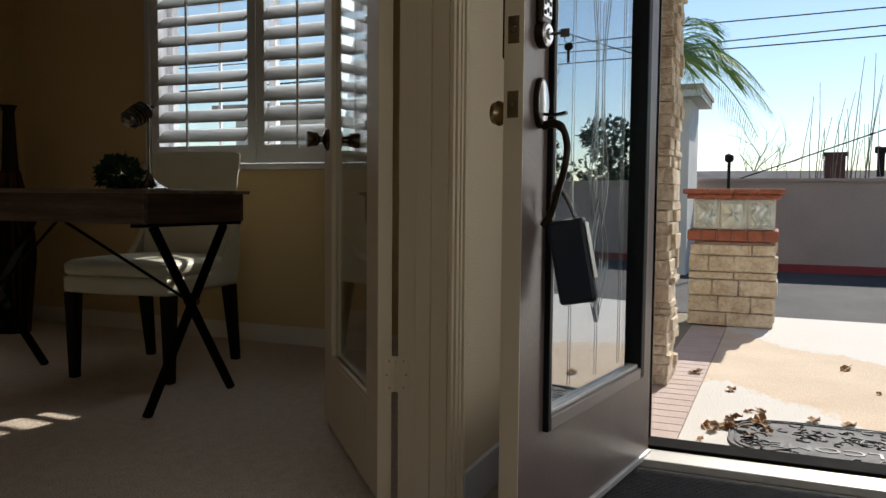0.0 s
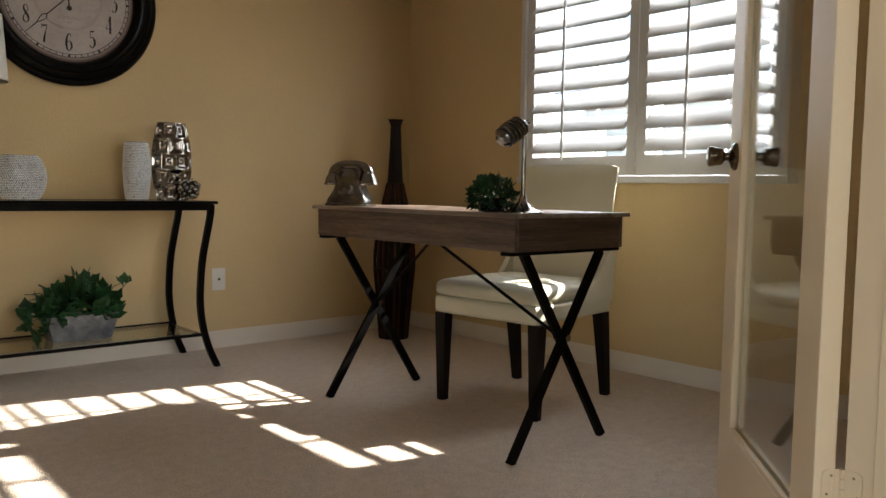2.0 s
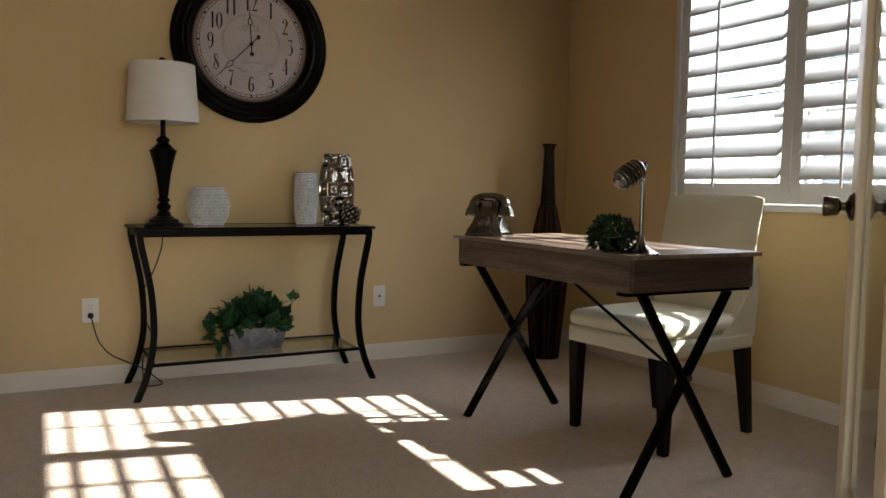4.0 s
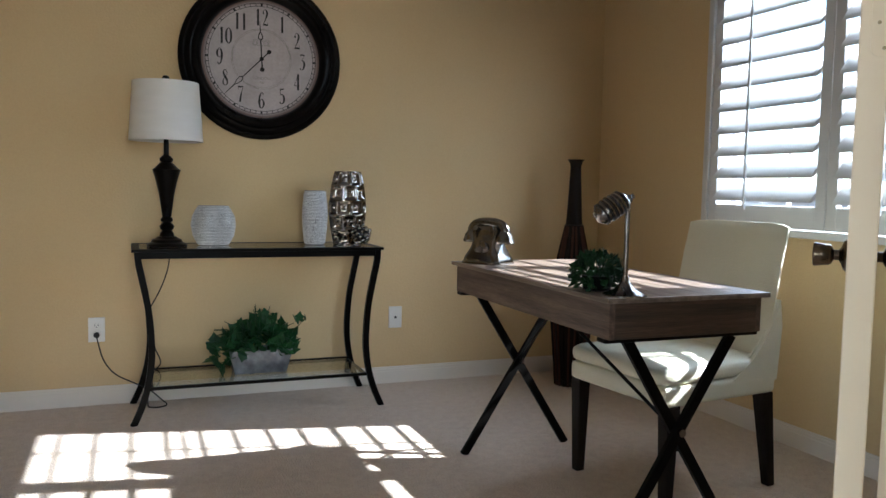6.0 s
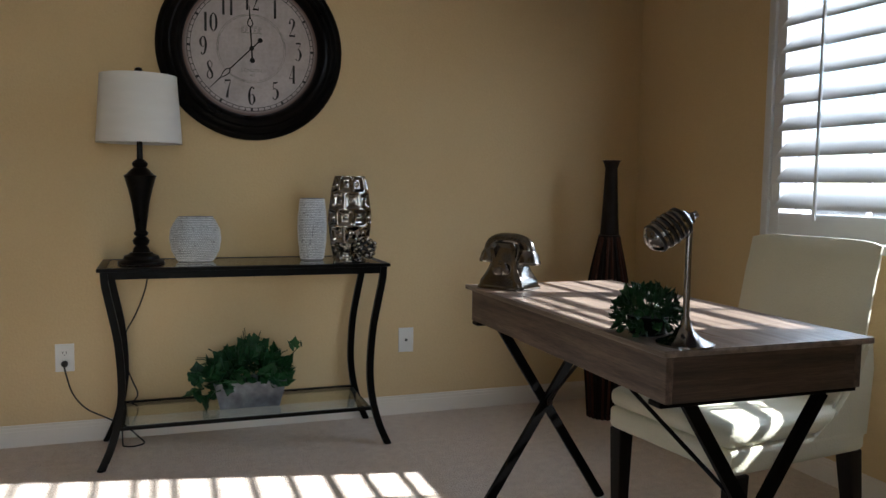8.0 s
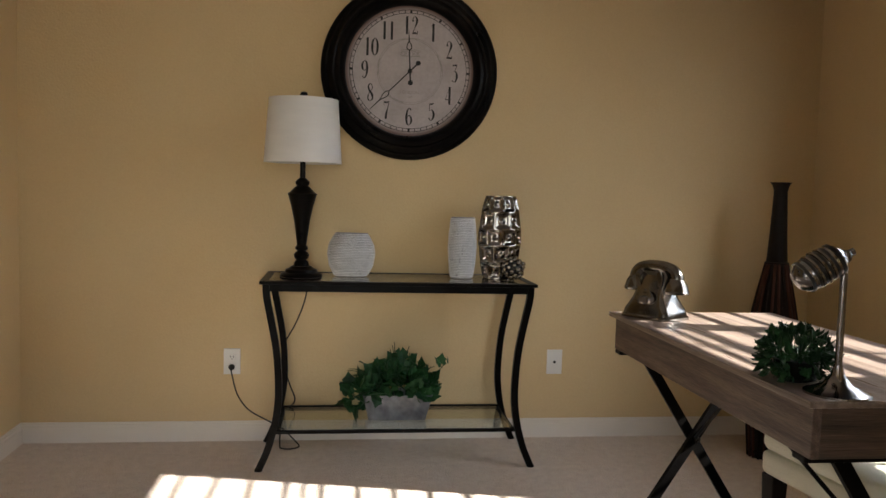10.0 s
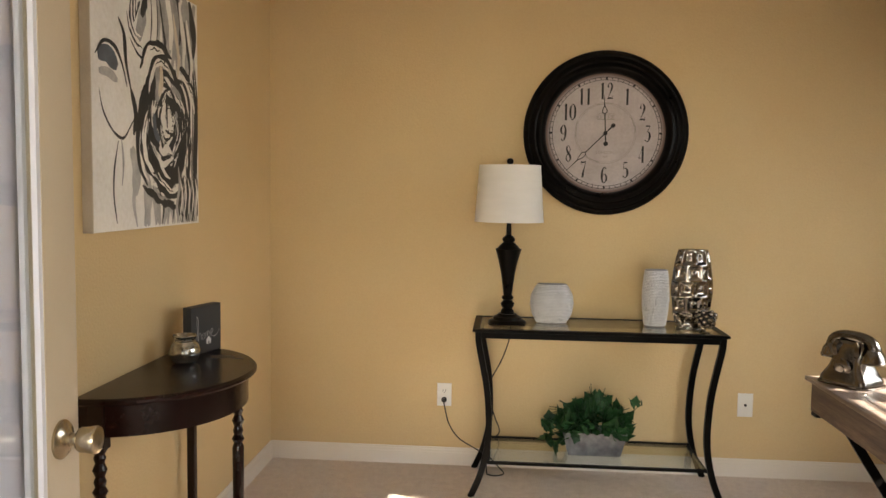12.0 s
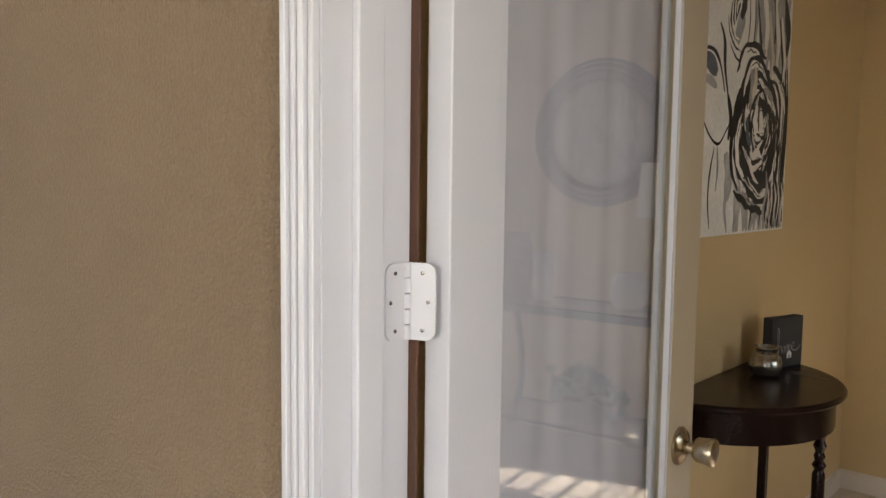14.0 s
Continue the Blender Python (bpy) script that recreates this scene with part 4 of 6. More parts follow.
# ---- console table ----
def make_console():
    g = group("console_table", (1.080, 3.906, 0), 0, "black metal console table with clear glass top and shelf", "table")
    HX, D, ZT = .572, .408, .780
    for lo, hi, nm in (((-HX, 0, ZT - .014), (HX, .034, ZT), "top_rail"), ((-HX, D - .034, ZT - .014), (HX, D, ZT), "top_rail"),
                       ((-HX, .034, ZT - .014), (-HX + .034, D - .034, ZT), "top_rail"), ((HX - .034, .034, ZT - .014), (HX, D - .034, ZT), "top_rail")):
        boxpart(nm, lo, hi, M_BLACK, g, .003)
    bm = bmesh.new()
    for lo, hi in (((-HX + .018, .014, ZT - .043), (HX - .018, .026, ZT - .014)), ((-HX + .018, D - .026, ZT - .043), (HX - .018, D - .014, ZT - .014)),
                   ((-HX + .018, .026, ZT - .043), (-HX + .030, D - .026, ZT - .014)), ((HX - .030, .026, ZT - .043), (HX - .018, D - .026, ZT - .014))):
        box(bm, lo, hi)
    part("apron", bm, M_BLACK, g, "black metal band under the top")
    p = boxpart("glass_top", (-HX + .034, .034, ZT - .008), (HX - .034, D - .034, ZT - .001), M_TABLEGLASS, g, label="clear glass table top")
    p.visible_shadow = False
    prof = [(.026, .765), (.030, .71), (.050, .61), (.070, .50), (.080, .38), (.080, .28), (.066, .18), (.040, .085), (.006, .005)]
    for s in (-1, 1):
        for y, out in ((.022, 1), (D - .022, -1)):
            bm = bmesh.new()
            sweep(bm, smooth_pts([(s * (HX - o), y + out * (.0 if z > .2 else -.012 * (.2 - z) / .2), z) for o, z in prof], 4), 0, flat=(.028, .022))
            part("leg", bm, M_BLACK, g, "curved black metal leg", smooth=True)
            bm = bmesh.new()
            lathe(bm, [(.015, 0), (.016, .006), (.012, .010), (0, .010)], 16, (s * (HX - .004), y - out * .012, 0))
            part("foot", bm, M_BLACK, g, smooth=True)
    zs, ix = .158, HX - .074
    for lo, hi in (((-ix, .020, zs - .010), (ix, .036, zs + .004)), ((-ix, D - .038, zs - .010), (ix, D - .020, zs + .012)),
                   ((-ix, .034, zs - .008), (-ix + .014, D - .034, zs + .004)), ((ix - .014, .034, zs - .008), (ix, D - .034, zs + .004))):
        boxpart("shelf_rail", lo, hi, M_BLACK, g, .002)
    p = boxpart("glass_shelf", (-ix + .010, .030, zs + .004), (ix - .010, D - .030, zs + .009), M_TABLEGLASS, g, label="clear glass lower shelf")
    p.visible_shadow = False
    return g


make_console()
ZC = .780


def make_lamp():
    g = group("table_lamp", (.664, 4.120, ZC), 0, "black baluster table lamp with an off-white drum shade", "lamp")
    bm = bmesh.new()
    lathe(bm, [(.089, 0), (.090, .006), (.084, .012), (.070, .018), (.066, .030), (.050, .036), (.042, .044)], 36)
    part("base", bm, M_CLOCKRIM, g, "stepped round black base", smooth=True)
    bm = bmesh.new()
    lathe(bm, [(.034, .044), (.030, .060), (.022, .070), (.030, .080), (.033, .092), (.026, .102), (.018, .108), (.027, .116), (.028, .124), (.020, .134), (.026, .18), (.034, .24), (.047, .300), (.060, .345), (.063, .352), (.053, .358), (.032, .380), (.024, .386), (.030, .394), (.030, .404), (.022, .412), (.012, .420), (.011, .500), (0, .500)], 32)
    part("column", bm, M_CLOCKRIM, g, "turned black column", smooth=True)
    bm = bmesh.new()
    lathe(bm, [(.163, .482), (.163, .486), (.1455, .745), (.1455, .749), (.1425, .749), (.1425, .745), (.160, .486), (.160, .482), (.163, .482)], 56, caps=False)
    part("shade", bm, M_SHADE, g, "tapered off-white linen drum shade", smooth=True)
    bm = bmesh.new()
    for a in range(3):
        c, s = math.cos(a * 2.094), math.sin(a * 2.094)
        sweep(bm, [(0, 0, .735), (.143 * c, .143 * s, .742)], .002, 6)
    sweep(bm, [(0, 0, .49), (0, 0, .745)], .004, 8)
    part("harp", bm, M_BLACK, g, smooth=True)
    bm = bmesh.new()
    lathe(bm, [(.006, .742), (.006, .752), (.013, .757), (.0165, .768), (.013, .779), (0, .783)], 20)
    part("finial", bm, M_CLOCKRIM, g, "round black finial", smooth=True)


make_lamp()


def beaded_vase(name, at, rx, ry, h, prof, label, rows, dots):
    g = group(name, at, 0, label, "vase", "silver vases on the console")
    brng = random.Random(61)
    bm = bmesh.new()
    lathe(bm, [(rx * r, h * z) for r, z in prof], 48, sy=ry / rx)
    part("body", bm, M_SILVERDARK, g, smooth=True)
    bm = bmesh.new()
    for i in range(rows):
        t = .03 + .94 * i / (rows - 1)
        zs = [z for r, z in prof[:-3]]
        rs = [r for r, z in prof[:-3]]
        r = float(np.interp(t, zs, rs)) * rx
        for k in range(dots):
            a = 2 * math.pi * (k + .5 * (i % 2)) / dots
            if brng.random() < .02:
                continue
            a += brng.uniform(-.12, .12) * 2 * math.pi / dots
            c = Vector((r * math.cos(a), r * ry / rx * math.sin(a), h * t + brng.uniform(-.0005, .0005)))
            n = Vector((math.cos(a), math.sin(a), 0))
            s = Vector((-n.y, n.x, 0))
            q = brng.uniform(.48, .60) * h / rows
            top = bm.verts.new(c + n * q * .9)
            ring = [bm.verts.new(c + s * q * x + Vector((0, 0, q * y)) - n * .0005) for x, y in ((1, 0), (0, 1), (-1, 0), (0, -1))]
            for m in range(4):
                bm.faces.new((ring[m], ring[(m + 1) % 4], top))
    part("bead", bm, M_SILVER, g, "rows of tiny raised beads", kind="stuff")


beaded_vase("oval_vase", (.876, 4.15, ZC), .102, .052, .188,
            [(.64, 0), (.74, .06), (.92, .25), (1.0, .5), (.95, .72), (.78, .90), (.68, .97), (.68, 1.0), (.62, 1.0), (.66, .9), (0, .88)],
            "squat oval silver vase covered in fine beads", 26, 76)
beaded_vase("tall_vase", (1.362, 4.14, ZC), .062, .048, .268,
            [(.76, 0), (.84, .08), (.95, .3), (1.0, .5), (.97, .7), (.87, .93), (.82, .985), (.82, 1.0), (.75, 1.0), (.72, .9), (0, .88)],
            "tall slim silver vase covered in fine beads", 36, 52)


def make_dimple_vase():
    g = group("dimpled_vase", (1.530, 4.145, ZC), 0, "tall dark chrome vase with rows of square dimples", "vase")
    rng = random.Random(3)
    rx, ry, h = .095, .056, .366
    nz, na = 96, 128
    bm = bmesh.new()
    rings = []
    for i in range(nz + 1):
        t = i / nz
        env = .60 + .42 * math.sin(math.pi * min(max(.08 + .86 * t, 0), 1)) ** .8
        ring = []
        for k in range(na):
            a = 2 * math.pi * k / na
            u, v = a / (2 * math.pi) * 8, t * 5.0
            row = int(v)
            u += .5 * (row % 2)
            du, dv = u - math.floor(u) - .5, v - math.floor(v) - .5
            dep = max(0, 1 - (abs(du) / .44) ** 4) * max(0, 1 - (abs(dv) / .44) ** 4)
            bead = math.exp(-(du * du + dv * dv) / .016)
            rr = env * (1 - .20 * dep + .17 * bead)
            ring.append(bm.verts.new((rx * rr * math.cos(a), ry * (rr * .9 + .1) * math.sin(a), h * t)))
        rings.append(ring)
    for a, b in zip(rings, rings[1:]):
        for k in range(na):
            bm.faces.new((a[k], a[(k + 1) % na], b[(k + 1) % na], b[k]))
    bm.faces.new(rings[0][::-1])
    inner = [bm.verts.new((v.co.x * .86, v.co.y * .86, v.co.z - .002)) for v in rings[-1]]
    deep = [bm.verts.new((v.co.x * .84, v.co.y * .84, v.co.z - .04)) for v in rings[-1]]
    for k in range(na):
        j = (k + 1) % na
        bm.faces.new((rings[-1][k], rings[-1][j], inner[j], inner[k]))
        bm.faces.new((inner[k], inner[j], deep[j], deep[k]))
    bm.faces.new(deep)
    part("body", bm, M_CHROME, g, smooth=True)


make_dimple_vase()


def make_ball():
    g = group("bobble_ornament", (1.575, 4.050, ZC), 0, "small chrome ball ornament made of clustered knobs", "ornament")
    bm = bmesh.new()
    rng = random.Random(9)
    n = 44
    for k in range(n):
        z = 1 - 2 * (k + .5) / n
        r = math.sqrt(1 - z * z)
        a = k * 2.39996
        R = .044 * rng.uniform(.92, 1.08)
        c = (R * r * math.cos(a), R * r * math.sin(a), .056 + R * z)
        bmesh.ops.create_icosphere(bm, subdivisions=2, radius=.0105 * rng.uniform(.8, 1.2), matrix=Matrix.Translation(c))
    part("bobble", bm, M_CHROME, g, kind="stuff", smooth=True)
    bm = bmesh.new()
    bmesh.ops.create_icosphere(bm, subdivisions=3, radius=.038, matrix=Matrix.Translation((0, 0, .056)))
    part("core", bm, M_SLOT, g, smooth=True)


make_ball()


def make_ivy():
    rng = random.Random(12)
    g = group("ivy_planter", (1.085, 4.10, .1675), 0, "green artificial ivy in a grey galvanised trough on the glass shelf", "plant")
    bm = bmesh.new()
    a = [bm.verts.new((x, y, 0)) for x, y in ((-.122, -.055), (.122, -.055), (.122, .055), (-.122, .055))]
    b = [bm.verts.new((x, y, .112)) for x, y in ((-.150, -.072), (.150, -.072), (.150, .072), (-.150, .072))]
    c = [bm.verts.new((x, y, .112)) for x, y in ((-.145, -.067), (.145, -.067), (.145, .067), (-.145, .067))]
    d = [bm.verts.new((x, y, .080)) for x, y in ((-.138, -.063), (.138, -.063), (.138, .063), (-.138, .063))]
    for p, q in ((a, b), (b, c), (c, d)):
        for k in range(4):
            bm.faces.new((p[k], p[(k + 1) % 4], q[(k + 1) % 4], q[k]))
    bm.faces.new(a[::-1])
    bm.faces.new(d)
    part("trough", bm, M_GALV, g, "flared galvanised metal trough")
    bm = bmesh.new()
    for _ in range(34):
        x = rng.uniform(-.11, .11)
        y = rng.uniform(-.04, .04)
        ex, ey = x * 1.9 + rng.uniform(-.03, .03), y * 2.2 - .02
        ez = rng.uniform(.10, .25) - abs(x) * .8
        sweep(bm, smooth_pts([(x, y, .08), ((x + ex) / 2, (y + ey) / 2, .13 + ez * .5), (ex, ey, .08 + ez)], 3), .0016, 4)
    sweep(bm, smooth_pts([(.12, 0, .09), (.17, -.01, .19), (.205, -.01, .235)], 4), .0016, 4)
    part("stem", bm, M_LEAFDARK, g, kind="stuff")
    bm = bmesh.new()
    leaf_clump(bm, rng, (0, .000, .118), (.158, .088, .112), 215, .060, IVY, lo=-.05)
    leaf_clump(bm, rng, (-.175, -.02, .115), (.05, .045, .07), 24, .060, IVY, lo=-1)
    leaf_clump(bm, rng, (.02, 0, .225), (.045, .04, .05), 12, .050, IVY)
    leaf_clump(bm, rng, (.205, -.01, .235), (.02, .02, .02), 5, .045, IVY)
    part("leaf", bm, M_LEAF, g, "lobed ivy leaves", kind="stuff")


make_ivy()


# ---- wall clock ----
def ribbon(bm, pts, thick, sx, sy, ox, oy, z, center=True):
    """A flat pen stroke of changing width; unit-box letters are scaled to sx by sy about their centre."""
    q = smooth_pts([((x - .28) * sx + ox, (y - .5) * sy + oy, z) if center else (x * sx + ox, y * sy + oy, z) for x, y in pts], 5)
    n = len(q)
    k = sx if center else 1
    ws = [float(np.interp(i / (n - 1) * (len(thick) - 1), range(len(thick)), thick)) * k / (2.0 if center else 1) for i in range(n)]
    lo, hi = [], []
    for i, p in enumerate(q):
        d = q[min(i + 1, n - 1)] - q[max(i - 1, 0)]
        side = Vector((-d.y, d.x, 0)).normalized() * ws[i]
        lo.append(bm.verts.new(p + side))
        hi.append(bm.verts.new(p - side))
    for i in range(n - 1):
        bm.faces.new((lo[i], hi[i], hi[i + 1], lo[i + 1]))


# numerals in an old thick-and-thin style: pen strokes in a box 0.56 wide and 1 high
DIGITS = {
    "0": [([(.28, 1), (.08, .80), (.04, .5), (.08, .2), (.28, 0)], [.04, .16, .21, .16, .04]), ([(.28, 1), (.48, .80), (.52, .5), (.48, .2), (.28, 0)], [.04, .16, .21, .16, .04])],
    "1": [([(.28, 1), (.28, .5), (.28, 0)], [.20, .20, .20]), ([(.10, .86), (.20, .92), (.28, .99)], [.03, .05, .06])],
    "2": [([(.10, .72), (.08, .88), (.26, 1.0), (.44, .88), (.44, .68), (.26, .36), (.04, .04)], [.17, .07, .05, .17, .19, .07, .04]), ([(.04, .06), (.28, .08), (.52, .05)], [.15, .17, .13]), ([(.52, .03), (.53, .22)], [.07, .03])],
    "3": [([(.08, .94), (.30, .95), (.52, .94)], [.13, .14, .12]), ([(.50, .93), (.36, .74), (.24, .60)], [.04, .04, .04]), ([(.22, .60), (.42, .56), (.50, .32), (.40, .08), (.22, 0), (.06, .10)], [.04, .12, .22, .12, .05, .13])],
    "4": [([(.42, 1), (.42, .5), (.42, 0)], [.19, .19, .19]), ([(.40, .98), (.22, .62), (.02, .28)], [.04, .04, .04]), ([(.02, .28), (.30, .28), (.58, .28)], [.07, .06, .06]), ([(.30, .02), (.56, .02)], [.04, .04])],
    "5": [([(.12, .96), (.11, .75), (.10, .54)], [.05, .05, .05]), ([(.12, .93), (.30, .92), (.50, .97)], [.12, .14, .06]), ([(.10, .54), (.30, .60), (.48, .44), (.48, .18), (.26, 0), (.06, .12)], [.04, .07, .20, .19, .05, .14])],
    "6": [([(.46, .86), (.34, .99), (.14, .84), (.05, .46), (.12, .12), (.30, 0)], [.12, .05, .13, .21, .15, .04]), ([(.12, .44), (.30, .58), (.48, .44), (.50, .22), (.30, 0)], [.04, .05, .17, .18, .04])],
    "7": [([(.04, .93), (.28, .92), (.52, .97)], [.15, .15, .06]), ([(.52, .96), (.36, .55), (.26, .28), (.22, 0)], [.04, .09, .18, .21]), ([(.04, .98), (.04, .76)], [.05, .03])],
    "8": [([(.46, .82), (.28, 1), (.10, .84), (.22, .60), (.44, .38), (.48, .16), (.28, 0)], [.06, .05, .14, .18, .20, .13, .04]), ([(.28, 0), (.08, .14), (.10, .36), (.28, .54), (.44, .70), (.46, .82)], [.04, .12, .09, .05, .06, .08])],
    "9": [([(.10, .14), (.22, .01), (.42, .16), (.51, .54), (.44, .88), (.26, 1)], [.12, .05, .13, .21, .15, .04]), ([(.44, .56), (.26, .42), (.08, .56), (.06, .78), (.26, 1)], [.04, .05, .17, .18, .04])],
}


def make_clock():
    g = group("wall_clock", (1.126, BACK, 1.697), 0, "large round wall clock with a thick black moulded rim", "clock")
    face = pose(0, 0, 0, 90, 0, 0)
    bm = bmesh.new()
    lathe(bm, [(.300, .0), (.396, .004), (.400, .020), (.392, .034), (.378, .040), (.370, .037), (.360, .048), (.346, .054), (.338, .050), (.330, .058), (.316, .060), (.306, .052), (.296, .036), (.292, .020), (.290, .012), (.290, .004)], 96)
    bmesh.ops.transform(bm, matrix=face, verts=bm.verts)
    part("rim", bm, M_CLOCKRIM, g, "stepped black lacquered rim", smooth=True)
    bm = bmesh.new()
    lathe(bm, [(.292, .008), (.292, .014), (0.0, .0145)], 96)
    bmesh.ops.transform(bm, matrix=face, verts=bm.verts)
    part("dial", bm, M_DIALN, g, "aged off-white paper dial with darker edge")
    for r, w, mt in ((.272, .0012, M_INK), (.258, .0012, M_INK), (.148, .0010, M_GREYINK), (.141, .0008, M_GREYINK)):
        bm = bmesh.new()
        lathe(bm, [(r - w, .0150), (r - w, .0156), (r + w, .0156), (r + w, .0150)], 96, caps=False)
        bmesh.ops.transform(bm, matrix=face, verts=bm.verts)
        part("ring_line", bm, mt, g)
    bm = bmesh.new()
    for k in range(60):
        a = 2 * math.pi * k / 60
        w = .0048 if k % 5 == 0 else .0016
        v = box(bm, (-w, -.0058, .0150), (w, .0058, .0158))
        bmesh.ops.transform(bm, matrix=face @ Matrix.Rotation(a, 4, "Z") @ Matrix.Translation((0, .265, 0)), verts=v)
    part("minute_mark", bm, M_INK, g, kind="stuff")
    for k in range(1, 13):
        a = math.pi / 2 - 2 * math.pi * k / 12
        bm = bmesh.new()
        text = str(k)
        pitch = .036 if text != "11" and text != "10" else .033
        for i, digit in enumerate(text):
            for pts, thick in DIGITS[digit]:
                ribbon(bm, pts, thick, .049, .080, (i - (len(text) - 1) / 2) * pitch, 0, .0156)
        bmesh.ops.transform(bm, matrix=face @ Matrix.Translation((.204 * math.cos(a), .204 * math.sin(a), 0)), verts=bm.verts)
        part("numeral", bm, M_INK, g)
    words("lettering", "LONDON", .020, M_GREYINK, g, face @ Matrix.Translation((0, -.095, .0155)), .0004)
    words("lettering", "1865", .015, M_GREYINK, g, face @ Matrix.Translation((0, -.116, .0155)), .0004)
    bm = bmesh.new()
    for k in range(5):
        x = -.036 + .018 * k
        for sgn in (-1, 1):
            pts = [(x + .008 * math.cos(t), .078 + sgn * .006 + .006 * math.sin(t) * (1 - abs(k - 2) * .2)) for t in [sgn * (.4 + 4.6 * q / 8) for q in range(9)]]
            ribbon(bm, pts, [.0012 + .0012 * (q % 4 == 2) for q in range(9)], 1, 1, .0, .0, .0154, center=False)
    for y in (.064, .092):
        ribbon(bm, [(-.046, y), (-.02, y + .004), (0, y), (.02, y + .004), (.046, y)], [.0005, .0016, .001, .0016, .0005], 1, 1, 0, 0, .0153, center=False)
    bmesh.ops.transform(bm, matrix=face, verts=bm.verts)
    part("crest_scroll", bm, M_GREYINK, g)
    bm = bmesh.new()
    for a0 in (.05, 1.35, 2.75, 4.0):
        for q in range(3):
            pts = [((.144 + .004 * math.sin(5 * t + q * 2)) * math.cos(t + a0), (.144 + .004 * math.sin(5 * t + q * 2)) * math.sin(t + a0)) for t in [q * .16 + .22 * j / 7 for j in range(8)]]
            ribbon(bm, pts, [.0006, .0014, .0022, .0014, .0020, .0026, .0014, .0006], 1, 1, 0, 0, .0158, center=False)
    bmesh.ops.transform(bm, matrix=face, verts=bm.verts)
    part("laurel_scroll", bm, M_GREYINK, g, kind="stuff")

    def hand(name, deg, length, tail, w):
        """A slim shaft with an open pear-shaped loop, a fine tip and a round counterweight."""
        bm = bmesh.new()
        for z in (.0192, .0204):
            ribbon(bm, [(0, -tail), (0, 0), (0, length * .50)], [w * .42, w * .34, w * .30], 1, 1, 0, 0, z, center=False)
            for sgn in (-1, 1):
                ribbon(bm, [(0, length * .50), (sgn * w * 1.15, length * .545), (sgn * w * 1.25, length * .60), (sgn * w * .5, length * .68), (0, length * .72)], [w * .30, w * .26, w * .24, w * .26, w * .28], 1, 1, 0, 0, z, center=False)
            ribbon(bm, [(0, length * .71), (0, length * .86), (0, length)], [w * .34, w * .24, w * .10], 1, 1, 0, 0, z, center=False)
        lathe(bm, [(w * 1.35, .0188), (w * 1.35, .0207), (0, .0207)], 20, (0, -tail, 0))
        bmesh.ops.transform(bm, matrix=face @ Matrix.Rotation(radians(-deg), 4, "Z"), verts=bm.verts)
        part(name, bm, M_INK, g, "slim black hand with an open loop")
    hand("hour_hand", -3, .185, .052, .0085)
    hand("minute_hand", 225, .262, .052, .0080)
    bm = bmesh.new()
    lathe(bm, [(.010, .0145), (.010, .024), (.006, .026), (0, .026)], 20)
    bmesh.ops.transform(bm, matrix=face, verts=bm.verts)
    part("centre_cap", bm, M_INK, g, smooth=True)


make_clock()


# ---- floor vase ----
def make_floor_vase():
    g = group("floor_vase", (2.765, 4.00, 0), 0, "tall dark rattan floor vase with a flared bottle neck", "vase")
    prof = [(.078, 0), (.080, .02), (.088, .12), (.102, .28), (.113, .40), (.112, .50), (.098, .62), (.074, .75), (.054, .84), (.046, .88)]
    bm = bmesh.new()
    lathe(bm, [(r * .90, z) for r, z in prof], 36)
    part("body", bm, M_BLACKWOOD, g, "dark inner body", smooth=True)
    for k in range(20):
        a = 2 * math.pi * k / 20
        bm = bmesh.new()
        pts = [(r * math.cos(a), r * math.sin(a), z) for r, z in prof]
        sweep(bm, smooth_pts(pts, 2), .0068, 6)
        part("cane", bm, M_BLACKWOOD if k % 3 == 0 else M_REDCANE, g, smooth=True)
    for z, r in ((.03, .083), (.40, .118), (.88, .049)):
        bm = bmesh.new()
        lathe(bm, [(r - .004, z - .007), (r + .003, z - .004), (r + .003, z + .004), (r - .004, z + .007)], 36)
        part("band", bm, M_BLACKWOOD, g, smooth=True)
    bm = bmesh.new()
    neck = []
    for i in range(46):
        t = i / 45
        r = .046 - .018 * t ** .7
        neck.append((r + (.0012 if i % 2 else 0), .88 + .33 * t))
    neck += [(.032, 1.222), (.042, 1.236), (.046, 1.240), (.040, 1.240), (.028, 1.20), (0, 1.19)]
    lathe(bm, neck, 32)
    part("neck", bm, M_BLACKWOOD, g, "bound dark neck with a flared lip", smooth=True)


make_floor_vase()


# ---- half-round table with block and jar ----
TY, TX, TB = 2.825, .383, .395


